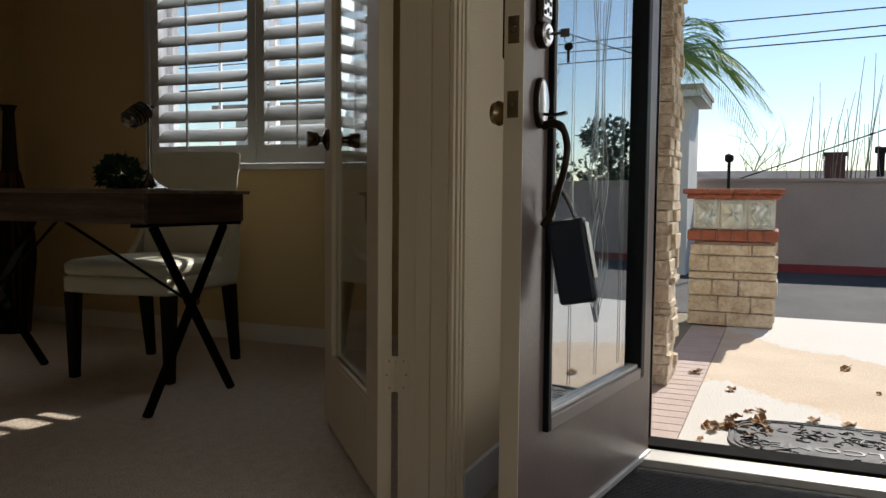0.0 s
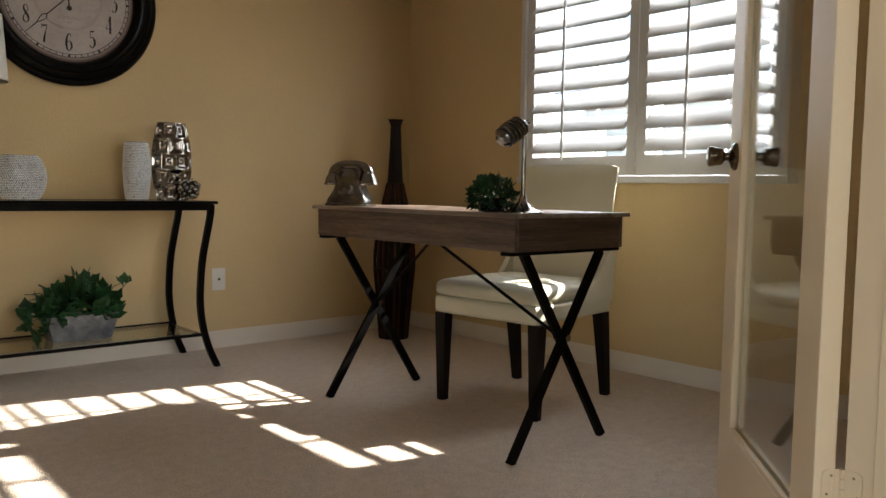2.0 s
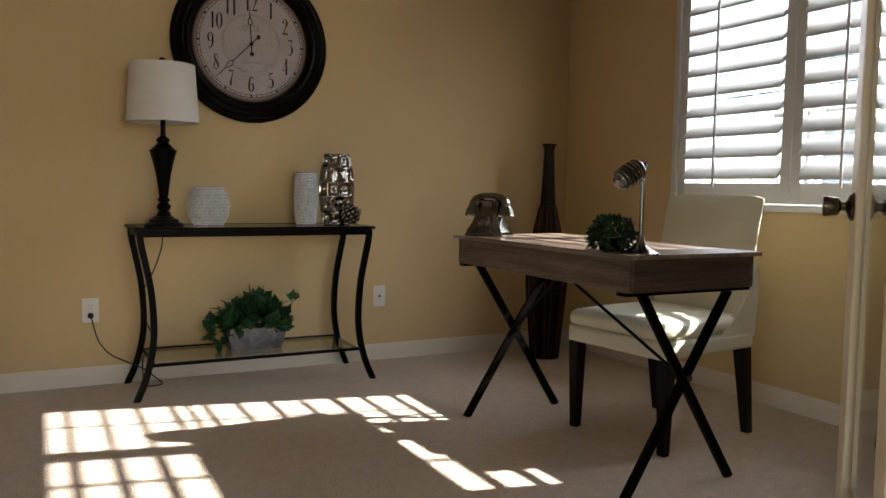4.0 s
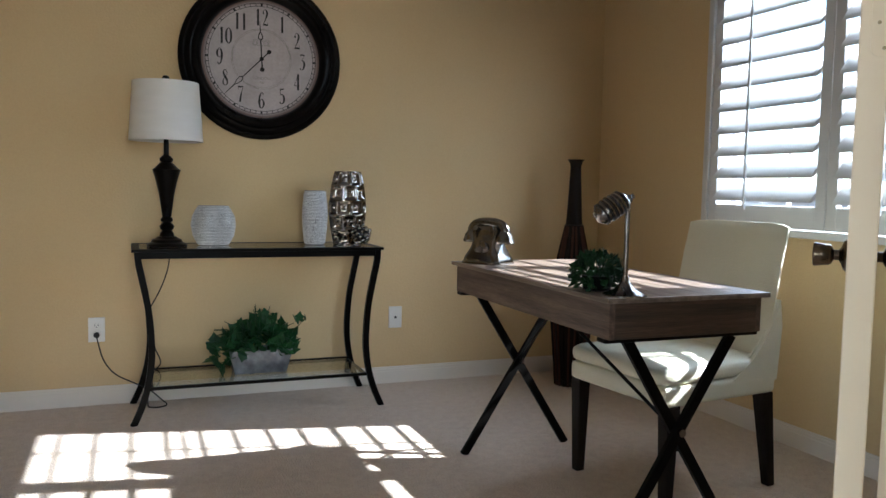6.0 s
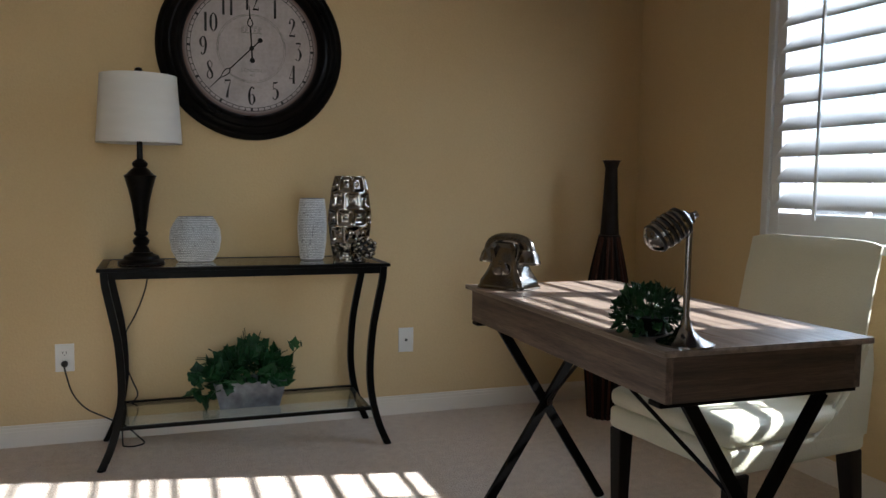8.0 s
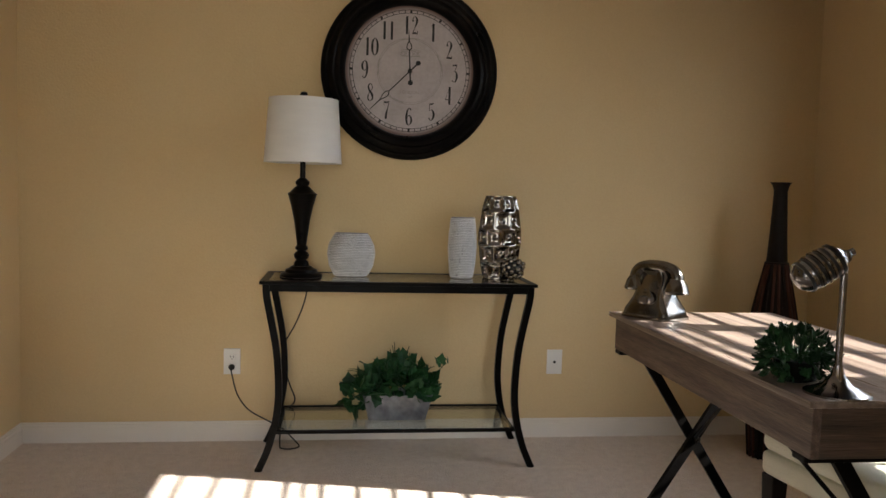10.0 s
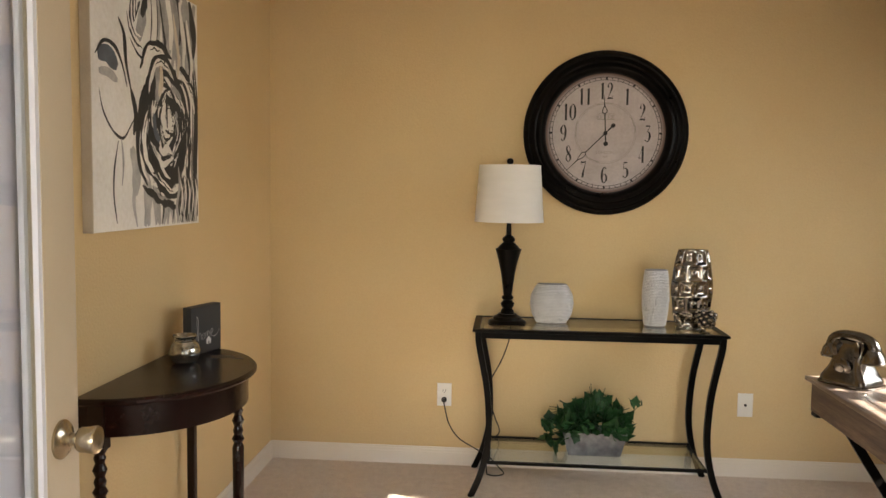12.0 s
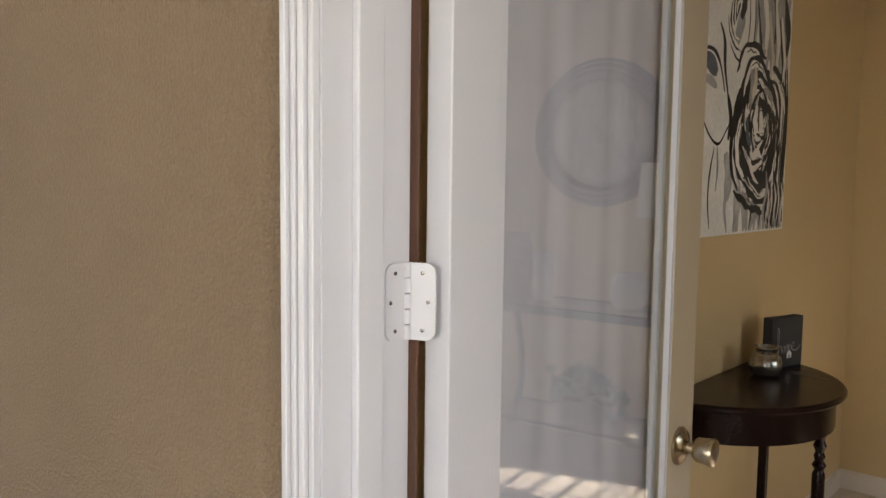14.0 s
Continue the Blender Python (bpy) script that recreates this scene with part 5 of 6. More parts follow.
def make_half_table():
    g = group("half_round_table", (LEFT + .006, TY, 0), 0, "dark cherry half-round hall table with turned legs", "table")

    def slab(name, z0, z1, a, b, lip, label):
        bm = bmesh.new()
        n = 40
        prof = [(-lip, z0), (0, z0 + (z1 - z0) * .3), (0, z0 + (z1 - z0) * .7), (-lip, z1)]
        rings = []
        for off, z in prof:
            rings.append([bm.verts.new(((a + off) * math.cos(t), (b + off) * math.sin(t), z)) for t in [(-math.pi / 2 + math.pi * k / n) for k in range(n + 1)]])
        for p, q in zip(rings, rings[1:]):
            for k in range(n + 1):
                bm.faces.new((p[k], p[(k + 1) % (n + 1)], q[(k + 1) % (n + 1)], q[k]))
        bm.faces.new(rings[0][::-1])
        bm.faces.new(rings[-1])
        part(name, bm, M_MAHOG, g, label, smooth=True)
    slab("tabletop", .787, .809, TX, TB, .007, "glossy half-round top")
    slab("apron", .692, .787, TX - .028, TB - .028, .0, "curved apron")
    leg = [(.014, 0), (.018, .01), (.013, .03), (.017, .06), (.019, .34), (.020, .50), (.014, .515), (.022, .53), (.014, .545), (.018, .56), (.013, .575), (.021, .595), (.013, .615), (.018, .63), (.014, .64), (.022, .655), (.022, .69)]
    for x, y in ((.279, .175), (.055, -.350)):
        bm = bmesh.new()
        lathe(bm, leg, 20, (x, y, 0))
        part("leg", bm, M_MAHOG, g, "turned spindle leg", smooth=True)
        boxpart("leg_block", (x - .023, y - .022, .655), (x + .023, y + .022, .7865), M_MAHOG, g, .003)
    boxpart("back_leg", (.030, .325, 0), (.060, .352, .70), M_MAHOG, g, .003, "plain square back leg")


make_half_table()


def make_word_block():
    g = group("word_block", (-.440, 3.112, .809), 74, "charcoal square block sign with white script lettering", "sign")
    bm = bmesh.new()
    box(bm, (-.085, -.018, 0), (.085, .018, .172), .002)
    part("board", bm, M_SLATE, g)
    face = pose(.004, -.0182, .052, 90, -8, 0)
    script = {"h": [(-.062, .012), (-.046, .040), (-.040, .078), (-.046, .092), (-.050, .060), (-.052, .004), (-.044, .026), (-.034, .028), (-.034, .004)],
              "o": [(-.022, .022), (-.029, .012), (-.022, .002), (-.013, .010), (-.018, .022), (-.010, .020)],
              "m": [(-.008, .002), (-.006, .020), (.001, .022), (.003, .002), (.006, .020), (.013, .022), (.015, .002)],
              "e": [(.020, .010), (.034, .016), (.034, .026), (.025, .024), (.023, .006), (.040, -.004), (.058, .000), (.074, .014)]}
    for pts in script.values():
        bm = bmesh.new()
        ribbon(bm, pts, [.0007, .0011, .0009, .0012, .0007], 1, 1, 0, 0, .0006, center=False)
        bmesh.ops.transform(bm, matrix=face, verts=bm.verts)
        part("lettering", bm, M_SCRIPT, g, "thin white handwritten letter")
    bm = bmesh.new()
    v = [bm.verts.new((x, -.0192, z)) for x, z in ((.000, .030), (.0, .044), (-.004, .044), (.012, .058), (.028, .044), (.024, .044), (.024, .030), (.016, .030), (.016, .040), (.009, .040), (.009, .030))]
    f = bm.faces.new(v)
    r = bmesh.ops.extrude_face_region(bm, geom=[f])
    bmesh.ops.translate(bm, vec=(0, .001, 0), verts=[q for q in r["geom"] if isinstance(q, bmesh.types.BMVert)])
    part("house_mark", bm, M_CHALK, g, "small white house shape")


make_word_block()


def make_jar():
    g = group("glass_jar", (-.430, 2.930, .809), 0, "small mercury-glass candle jar on the half-round table", "jar")
    bm = bmesh.new()
    lathe(bm, [(.030, 0), (.048, .008), (.058, .030), (.060, .045), (.054, .068), (.040, .084), (.036, .088), (.042, .096), (.048, .104), (.044, .108), (.036, .100), (.032, .088), (.045, .070), (.052, .045), (.045, .015), (0, .010)], 40, flute=.012, flutes=14)
    part("body", bm, M_MERCURY, g, smooth=True)
    bm = bmesh.new()
    lathe(bm, [(.0375, .085), (.0405, .087), (.0405, .090), (.0375, .092)], 32)
    part("band", bm, M_STEEL, g, smooth=True)
    g.scale = (.86, .86, .90)


make_jar()


# ---- canvas ----
def make_canvas():
    y0, y1, z0, z1 = 2.515, 3.290, 1.270, 2.085
    g = group("flower_canvas", (LEFT, (y0 + y1) / 2, (z0 + z1) / 2), 0, "unframed canvas painted with a large black and white rose", "painting")
    hy, hz = (y1 - y0) / 2, (z1 - z0) / 2
    boxpart("canvas_body", (.001, -hy, -hz), (.033, hy, hz), M_CANVAS_EDGE, g, .002)
    boxpart("painted_face", (.0332, -hy + .001, -hz + .001), (.0345, hy - .001, hz - .001), M_ARTWHITE, g, label="warm white painted ground with grey washes")
    rng = random.Random(77)
    depth = [.0346]
    layers = {}

    def stroke(mt, pts, w):
        """A tapering brush stroke of paint through points (y, z)."""
        bm = layers.setdefault(mt.name, (mt, bmesh.new()))[1]
        depth[0] += .000006
        q = [Vector((depth[0], max(-hy + .004, min(hy - .004, y)), max(-hz + .004, min(hz - .004, z)))) for y, z in pts]
        q = smooth_pts(q, 4)
        n = len(q)
        lo, hi = [], []
        for i, p in enumerate(q):
            d = q[min(i + 1, n - 1)] - q[max(i - 1, 0)]
            if d.length < 1e-6:
                d = Vector((0, 1, 0))
            s = Vector((0, -d.z, d.y)).normalized()
            k = w * (math.sin(math.pi * (i + .6) / (n + .2)) ** .6) * (1 + .14 * math.sin(i * .9 + w * 900))
            for side, row in ((-1, lo), (1, hi)):
                c = p + s * k * side
                row.append(bm.verts.new((c.x, max(-hy + .002, min(hy - .002, c.y)), max(-hz + .002, min(hz - .002, c.z)))))
        for i in range(n - 1):
            bm.faces.new((lo[i], lo[i + 1], hi[i + 1], hi[i]))

    def arc(mt, cy, cz, r, a0, a1, w, squash=1.0, wave=.07, phase=0.0, n=9):
        """A flowing petal edge: an arc with a scalloped radius."""
        pts = []
        for k in range(n):
            t = a0 + (a1 - a0) * k / (n - 1)
            rr = r * (1 + wave * math.sin(3.2 * t + phase) + rng.uniform(-.02, .02))
            pts.append((cy + rr * math.cos(t), cz + rr * squash * math.sin(t)))
        stroke(mt, pts, w)

    cy, cz = .115, -.055
    # thin grey washes on the ground, denser towards the far edge
    for k in range(11):
        y = .06 + .030 * k + rng.uniform(-.02, .02)
        stroke(M_ARTWASH, [(y, .40), (y + rng.uniform(-.05, .02), .28), (y + rng.uniform(-.04, .05), .13)], rng.uniform(.010, .026))
    for k in range(12):
        y = -.12 + .042 * k + rng.uniform(-.02, .02)
        stroke(M_ARTWASH, [(y, -.40), (y + rng.uniform(-.03, .03), -.31), (y + rng.uniform(-.05, .03), -.20)], rng.uniform(.010, .026))
    for k in range(6):
        y = .20 + .03 * k
        stroke(M_ARTGREY, [(y, .40), (y - .03, .30), (y + rng.uniform(-.02, .03), .16)], rng.uniform(.005, .012))
    for k in range(9):
        y = .02 + .042 * k
        stroke(M_ARTBLACK if k % 2 else M_ARTGREY, [(y, -.40), (y + .015, -.34), (y - .025, -.27)], rng.uniform(.004, .012))
    for y, w in ((.355, .012), (.375, .010), (.335, .005)):
        stroke(M_ARTBLACK, [(y, -.38), (y - .01, -.20), (y + .005, .02), (y - .015, .16)], w)
    # pale hanging petal with its thin drawn outline, and the stems
    stroke(M_ARTBLACK, [(-.345, .01), (-.325, -.05), (-.270, -.105), (-.205, -.125), (-.155, -.085), (-.120, -.050)], .0045)
    stroke(M_ARTBLACK, [(-.235, -.135), (-.262, -.22), (-.268, -.30), (-.250, -.385)], .0050)
    stroke(M_ARTGREY, [(-.215, -.13), (-.205, -.20), (-.215, -.27)], .0060)
    stroke(M_ARTWASH, [(-.15, -.15), (-.12, -.22), (-.13, -.30)], .030)
    # slate leaf
    stroke(M_ARTBLUE, [(-.350, .105), (-.295, .115), (-.235, .085)], .030)
    stroke(M_ARTGREY, [(-.345, .060), (-.290, .062), (-.235, .045)], .016)
    stroke(M_ARTBLACK, [(-.365, .105), (-.315, .150), (-.250, .145), (-.205, .100), (-.175, .035)], .0070)
    stroke(M_ARTBLACK, [(-.225, .235), (-.190, .190), (-.180, .110), (-.150, .030)], .0100)
    stroke(M_ARTBLACK, [(-.150, .030), (-.120, -.040), (-.135, -.110)], .0140)
    # bud above the rose
    for k, (y, z, w) in enumerate(((-.115, .300, .030), (-.075, .245, .030), (-.040, .330, .024))):
        stroke(M_ARTBLACK if k != 1 else M_ARTGREY, [(y - .03, z - .06), (y, z), (y + .02, z + .05)], w)
    for k in range(5):
        arc(M_ARTWHITE, -.075, .285, .030 + .018 * k, 1.2 + .7 * k, 3.3 + .7 * k, .0065, 1.3, .05, k)
        arc(M_ARTBLACK, -.075, .285, .038 + .018 * k, 1.5 + .6 * k, 3.0 + .6 * k, .0045, 1.3, .05, k)
    for y, w in ((-.02, .012), (.025, .016), (.075, .010)):
        stroke(M_ARTWHITE, [(y - .01, .39), (y + .005, .28), (y - .015, .18), (y - .045, .12)], w)
        stroke(M_ARTBLACK, [(y + .015, .37), (y + .022, .27), (y + .008, .19)], .004)
    # the rose: a dark heart with loops of white petal edges, from outside in
    for k in range(16):
        t = 2 * math.pi * k / 16
        arc(M_ARTBLACK, cy, cz, .080 + .075 * (k % 2), t, t + 1.5, .040, 1.12, .06, k)
    loops = ((.208, .0135, 5), (.172, .0120, 4), (.138, .0115, 4), (.106, .0100, 3), (.074, .0090, 3), (.044, .0080, 2), (.018, .0075, 1))
    for ring, (r, w, n) in enumerate(loops):
        turn = ring * .8 + .3
        ring_z = cz - .012 * (ring - 3) * -.6
        for k in range(n):
            a0 = turn + 2 * math.pi * k / n
            span = 2 * math.pi / n * rng.uniform(.72, .98)
            y_, z_ = cy + rng.uniform(-.014, .014), ring_z + rng.uniform(-.018, .018)
            arc(M_ARTBLACK, y_, z_, r * 1.12, a0 - .2, a0 + span, w * 1.25, 1.10, .10, ring * 1.7 + k)
            arc(M_ARTWHITE, y_, z_, r, a0, a0 + span, w * rng.uniform(.7, 1.35), 1.10, .15, ring * 1.7 + k)
            arc(M_ARTBLACK, y_, z_, r * 1.02, a0 + .2, a0 + span * rng.uniform(.4, .8), w * .22, 1.10, .15, ring * 1.7 + k)
            if k % 2:
                arc(M_ARTGREY, cy, ring_z, r * .93, a0 + .1, a0 + span * .7, w * .45, 1.14, .08, ring * 1.7)
    for k in range(14):
        a0 = rng.uniform(0, 6.28)
        arc(rng.choice((M_ARTBLACK, M_ARTGREY, M_ARTBLACK)), cy, cz, rng.uniform(.06, .22), a0, a0 + rng.uniform(.3, .9), rng.uniform(.006, .014), 1.1, .12, k)
    for mt, y, z, w in ((M_ARTGREY, .10, .31, .034), (M_ARTGREY, .19, .27, .040), (M_ARTWHITE, .145, .30, .020), (M_ARTBLACK, .225, .33, .013), (M_ARTGREY, .30, .30, .044), (M_ARTWHITE, .255, .26, .017),
                        (M_ARTBLACK, .345, .30, .024), (M_ARTWHITE, .320, .21, .014), (M_ARTBLACK, .300, .20, .010), (M_ARTCREAM, .205, .21, .012), (M_ARTBLACK, .095, .235, .008)):
        stroke(mt, [(y - .035, z + .12), (y - .012, z + .04), (y + .008, z - .03), (y - .004, z - .10)], w)
    for k in range(10):
        y = .20 + .018 * k
        stroke(M_ARTBLACK if k % 3 else M_ARTGREY, [(y, -.20 - .02 * (k % 4)), (y + .012, -.27), (y - .015, -.34), (y + .004, -.40)], rng.uniform(.006, .014))
    for k in range(5):
        y = .215 + .034 * k
        stroke(M_ARTWHITE, [(y, -.24), (y + .018, -.30), (y - .004, -.39)], .0050)
    # broad folded petals inside, below the heart and at the upper side
    stroke(M_ARTGREY, [(.035, .125), (.045, .070), (.030, .010)], .022)
    stroke(M_ARTCREAM, [(.065, .135), (.070, .085), (.050, .030)], .016)
    stroke(M_ARTWHITE, [(.095, .015), (.080, -.030), (.085, -.075)], .014)
    stroke(M_ARTWHITE, [(.125, -.010), (.140, -.050), (.130, -.085)], .012)
    stroke(M_ARTBLACK, [(.110, .050), (.108, -.010), (.112, -.070)], .007)
    stroke(M_ARTBLUE, [(.010, -.030), (.018, -.085), (.050, -.120)], .016)
    stroke(M_ARTWHITE, [(.045, -.140), (.075, -.155), (.110, -.140), (.145, -.155)], .016)
    stroke(M_ARTWHITE, [(.030, -.165), (.075, -.195), (.115, -.185), (.160, -.170)], .010)
    stroke(M_ARTBLACK, [(.060, -.172), (.100, -.170), (.150, -.160)], .005)
    for mt, bmm in layers.values():
        part("brush_stroke", bmm, mt, g, "painted rose strokes", kind="stuff")


make_canvas()


# ---- outlets and lamp cord ----
def make_outlet(x, z, kind):
    g = group("wall_outlet" if kind else "wall_jack_plate", (x, BACK, z), 0, "white electrical outlet plate with a black plug" if kind else "white wall plate with one round socket", "outlet")
    bm = bmesh.new()
    box(bm, (-.037, -.006, -.059), (.037, 0, .059), .002)
    part("plate", bm, M_PLATE, g)
    if kind:
        for s in (-1, 1):
            bm = bmesh.new()
            box(bm, (-.017, -.0085, s * .020 - .014), (.017, -.006, s * .020 + .014), .001)
            part("receptacle", bm, M_PLATE, g)
            bm = bmesh.new()
            for lo, hi in (((-.008, -.009, s * .020 - .002), (-.0055, -.0085, s * .020 + .007)), ((.0055, -.009, s * .020 - .002), (.008, -.0085, s * .020 + .007)), ((-.002, -.009, s * .020 - .010), (.002, -.0085, s * .020 - .006))):
                box(bm, lo, hi)
            part("slot", bm, M_SLOT, g)
    else:
        bm = bmesh.new()
        lathe(bm, [(.0065, 0), (.0065, .004), (.003, .004), (.003, .001), (0, .001)], 16)
        bmesh.ops.transform(bm, matrix=pose(0, -.006, 0, 90, 0, 0), verts=bm.verts)
        part("socket", bm, M_SLOT, g)


make_outlet(.352, .365, True)
make_outlet(1.852, .363, False)
g = group("power_cable", (.352, BACK, .345), 0, "black lamp cord with a plug hanging to the carpet", "cable")
bm = bmesh.new()
lathe(bm, [(.013, 0), (.014, .012), (.009, .024), (.005, .032), (0, .032)], 16)
bmesh.ops.transform(bm, matrix=pose(0, -.009, -.004, 90, 0, 0), verts=bm.verts)
part("plug", bm, M_WIRE, g, smooth=True)
bm = bmesh.new()
cord = [(0, -.04, -.004), (.006, -.052, -.03), (.03, -.05, -.12), (.08, -.05, -.19), (.16, -.06, -.235), (.235, -.07, -.275), (.285, -.09, -.318), (.31, -.12, -.339), (.275, -.15, -.341), (.235, -.14, -.341), (.225, -.11, -.335), (.225, -.075, -.24), (.240, -.06, -.195), (.285, -.055, -.150), (.262, -.045, -.080), (.228, -.04, .020), (.232, -.038, .100), (.285, -.035, .205), (.320, -.03, .300), (.331, -.022, .370), (.322, -.012, .425), (.318, -.03, .448), (.320, -.14, .444)]
sweep(bm, smooth_pts(cord, 6), .0032, 7)
part("cord", bm, M_WIRE, g, smooth=True)

# ---- entrance door ----
def make_front_door():
    g = group("door_3", (2.165, .475, 0), 171.1, "open taupe entrance door with a tall decorative glass light", "door")
    W, T, Z0, H = .905, .045, -.012, 2.045
    X = lambda s: W - s
    def bx(nm, s0, s1, y0, y1, z0, z1, mt, bev=0.0, lab=""):
        return boxpart(nm, (X(s1), y0, z0), (X(s0), y1, z1), mt, g, bev, lab)
    S0, S1, G0, G1 = .122, .815, .235, 1.93
    bx("lock_stile", 0.002, S0, -T + .002, 0, Z0, H, M_DOORBROWN)
    bx("hinge_stile", S1, W, -T + .002, 0, Z0, H, M_DOORBROWN)
    bx("bottom_rail", S0, S1, -T + .002, 0, Z0, G0, M_DOORBROWN)
    bx("top_rail", S0, S1, -T + .002, 0, G1, H, M_DOORBROWN)
    bx("lock_edge", 0, .002, -T, 0, Z0, H, M_CREAM, lab="cream painted door edge")
    bx("inside_face", .002, S0, -T, -T + .002, Z0, H, M_CREAM, lab="cream painted inside face")
    fw = .042
    # light is in the frame colours: uprights dark as shaded, rails pale as sunlit
    for s0, s1, z0, z1, mt, lab in ((S0, S0 + .018, G0, G1, M_DARKFRAME, "glazing frame side, its shade coloured near-black"), (S1 - fw, S1 - .012, G0, G1, M_DARKFRAME, "glazing frame side, its shade coloured near-black"),
                                    (S0 + .018, S1 - fw, G0, G0 + fw - .010, M_DOORTRIM, "taupe glazing frame rail, lightened as sunlit"), (S0 + .018, S1 - fw, G1 - fw + .010, G1, M_DOORTRIM, "taupe glazing frame rail, lightened as sunlit"), (S1 - .012, S1, G0, G1, M_DOORTRIM, "taupe glazing frame edge")):
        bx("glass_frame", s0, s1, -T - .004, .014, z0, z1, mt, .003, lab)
    for s0, s1, z0, z1 in ((S0 + .018, S0 + fw, G0 + fw - .010, G1 - fw + .010), (S0 + fw, S1 - fw, G0 + fw - .010, G0 + fw), (S0 + fw, S1 - fw, G1 - fw, G1 - fw + .010)):
        bx("glass_bead", s0, s1, -.020, .004, z0, z1, M_SILL, .002, "pale inner bead round the glass")
    p = bx("pane", S0 + fw, S1 - fw, -.018, -.012, G0 + fw, G1 - fw, M_DOORGLASS, lab="clear decorative glass pane")
    p.visible_shadow = False
    cx = X((S0 + S1) / 2)
    bm = bmesh.new()

    def line(pts, r=.0014):
        sweep(bm, smooth_pts([(cx + x, -.009, z) for x, z in pts], 5), r, 6)
    for s in (-1, 1):
        line([(0, .44), (s * .045, .52), (s * .070, .60), (s * .035, .70), (0, .76)])
        line([(0, .50), (s * .022, .56), (s * .028, .64), (0, .72)])
        line([(s * .02, .68), (s * .060, .80), (s * .030, .95), (s * .022, 1.10), (s * .050, 1.25), (s * .085, 1.40), (s * .060, 1.55), (0, 1.66)])
        line([(s * .175, .30), (s * .175, 1.86)], .001)
        line([(0, .44), (s * .012, .47), (0, .50)], .003)
    line([(0, .30), (0, .44)], .001)
    line([(s * .0 + .02, .76), (.02, 1.26)], .001)
    line([(-.02, .76), (-.02, 1.26)], .001)
    part("leaded_ornament", bm, M_LEAD, g, "bevelled floral line ornament in the glass", smooth=True)
    # hardware
    sx = X(.076)
    turn = pose(0, 0, 0, -90, 0, 0)

    def lat(nm, prof, at, mt, sxy=(1, 1), seg=32, lab=""):
        bm = bmesh.new()
        lathe(bm, prof, seg, sx=sxy[0], sy=sxy[1])
        bmesh.ops.transform(bm, matrix=Matrix.Translation(at) @ turn, verts=bm.verts)
        return part(nm, bm, mt, g, lab, smooth=True)
    lat("handle_plate", [(.028, 0), (.028, .010), (.026, .012), (0, .012)], (sx, .0, .962), M_DARKBRASS, (1, 1.95), lab="oval dark brass escutcheon")
    lat("plate_face", [(.025, .0121), (.021, .0145), (0, .0155)], (sx, .0, .962), M_SATIN, (1, 1.95), lab="pale satin face of the escutcheon")
    lat("deadbolt", [(.029, 0), (.029, .014), (.026, .018), (0, .018)], (sx, .0, 1.106), M_DARKBRASS, lab="round dark brass deadbolt")
    lat("lock_face", [(.025, .0181), (.020, .022), (.012, .022), (.011, .026), (0, .026)], (sx, .0, 1.106), M_SATIN, lab="pale satin face round the keyhole")
    bm = bmesh.new()
    box(bm, (sx - .026, 0, 1.125), (sx + .026, .016, 1.300), .006)
    part("keypad", bm, M_DARKBRASS, g, "tall dark keypad housing")
    bm = bmesh.new()
    box(bm, (sx - .020, .0162, 1.140), (sx + .020, .0185, 1.292), .0008)
    part("keypad_face", bm, M_SATIN, g, "pale metal keypad face")
    for k in range(7):
        for q in (-1, 0, 1):
            bm = bmesh.new()
            lathe(bm, [(.0042, 0), (.0036, .002), (0, .0022)], 10, sx=1, sy=1.3)
            bmesh.ops.transform(bm, matrix=Matrix.Translation((sx + q * .0125, .0186, 1.150 + .020 * k + (.006 if q == 0 else 0))) @ turn, verts=bm.verts)
            part("key_button", bm, M_SLOT, g, "small dark round button")
    bm = bmesh.new()
    sweep(bm, smooth_pts([(sx, .010, .912), (sx - .001, .034, .918), (sx - .002, .056, .905), (sx - .002, .066, .870), (sx, .062, .825), (sx, .048, .775), (sx, .034, .730), (sx, .014, .700)], 6), [.0095] * 12 + [.0075] * 31, 12)
    part("grip", bm, M_DARKBRASS, g, "curved dark brass pull handle", smooth=True)
    bm = bmesh.new()
    sweep(bm, smooth_pts([(sx, .012, .938), (sx - .004, .04, .936), (sx - .006, .062, .940)], 4), 0, flat=(.006, .016))
    part("thumb_latch", bm, M_DARKBRASS, g)
    for z in (.953, 1.106):
        bm = bmesh.new()
        box(bm, (W, -.036, z - .028), (W + .0016, -.010, z + .028), .0006)
        part("edge_plate", bm, M_BRASS, g, "brass latch plate with a bolt hole")
        bm = bmesh.new()
        lathe(bm, [(.0085, 0), (.0085, .0022), (.006, .0022), (.006, .0008), (0, .0008)], 16)
        bmesh.ops.transform(bm, matrix=pose(W, -.023, z, 0, 90, 0), verts=bm.verts)
        part("bolt", bm, M_STEEL, g, smooth=True)
    back = pose(0, 0, 0, 90, 0, 0)
    bm = bmesh.new()
    lathe(bm, [(.032, 0), (.031, .006), (.014, .012), (.012, .030), (.022, .038), (.028, .050), (.024, .062), (.012, .068), (0, .068)], 28)
    bmesh.ops.transform(bm, matrix=Matrix.Translation((sx, -T, .945)) @ back, verts=bm.verts)
    part("inside_knob", bm, M_BRASS, g, "round antique brass inside knob", smooth=True)
    bm = bmesh.new()
    box(bm, (sx - .030, -T - .032, 1.055), (sx + .030, -T, 1.30), .008)
    part("inside_lock_case", bm, M_DARKBRASS, g, "dark inside lock housing")
    # bottom sweep
    bm = bmesh.new()
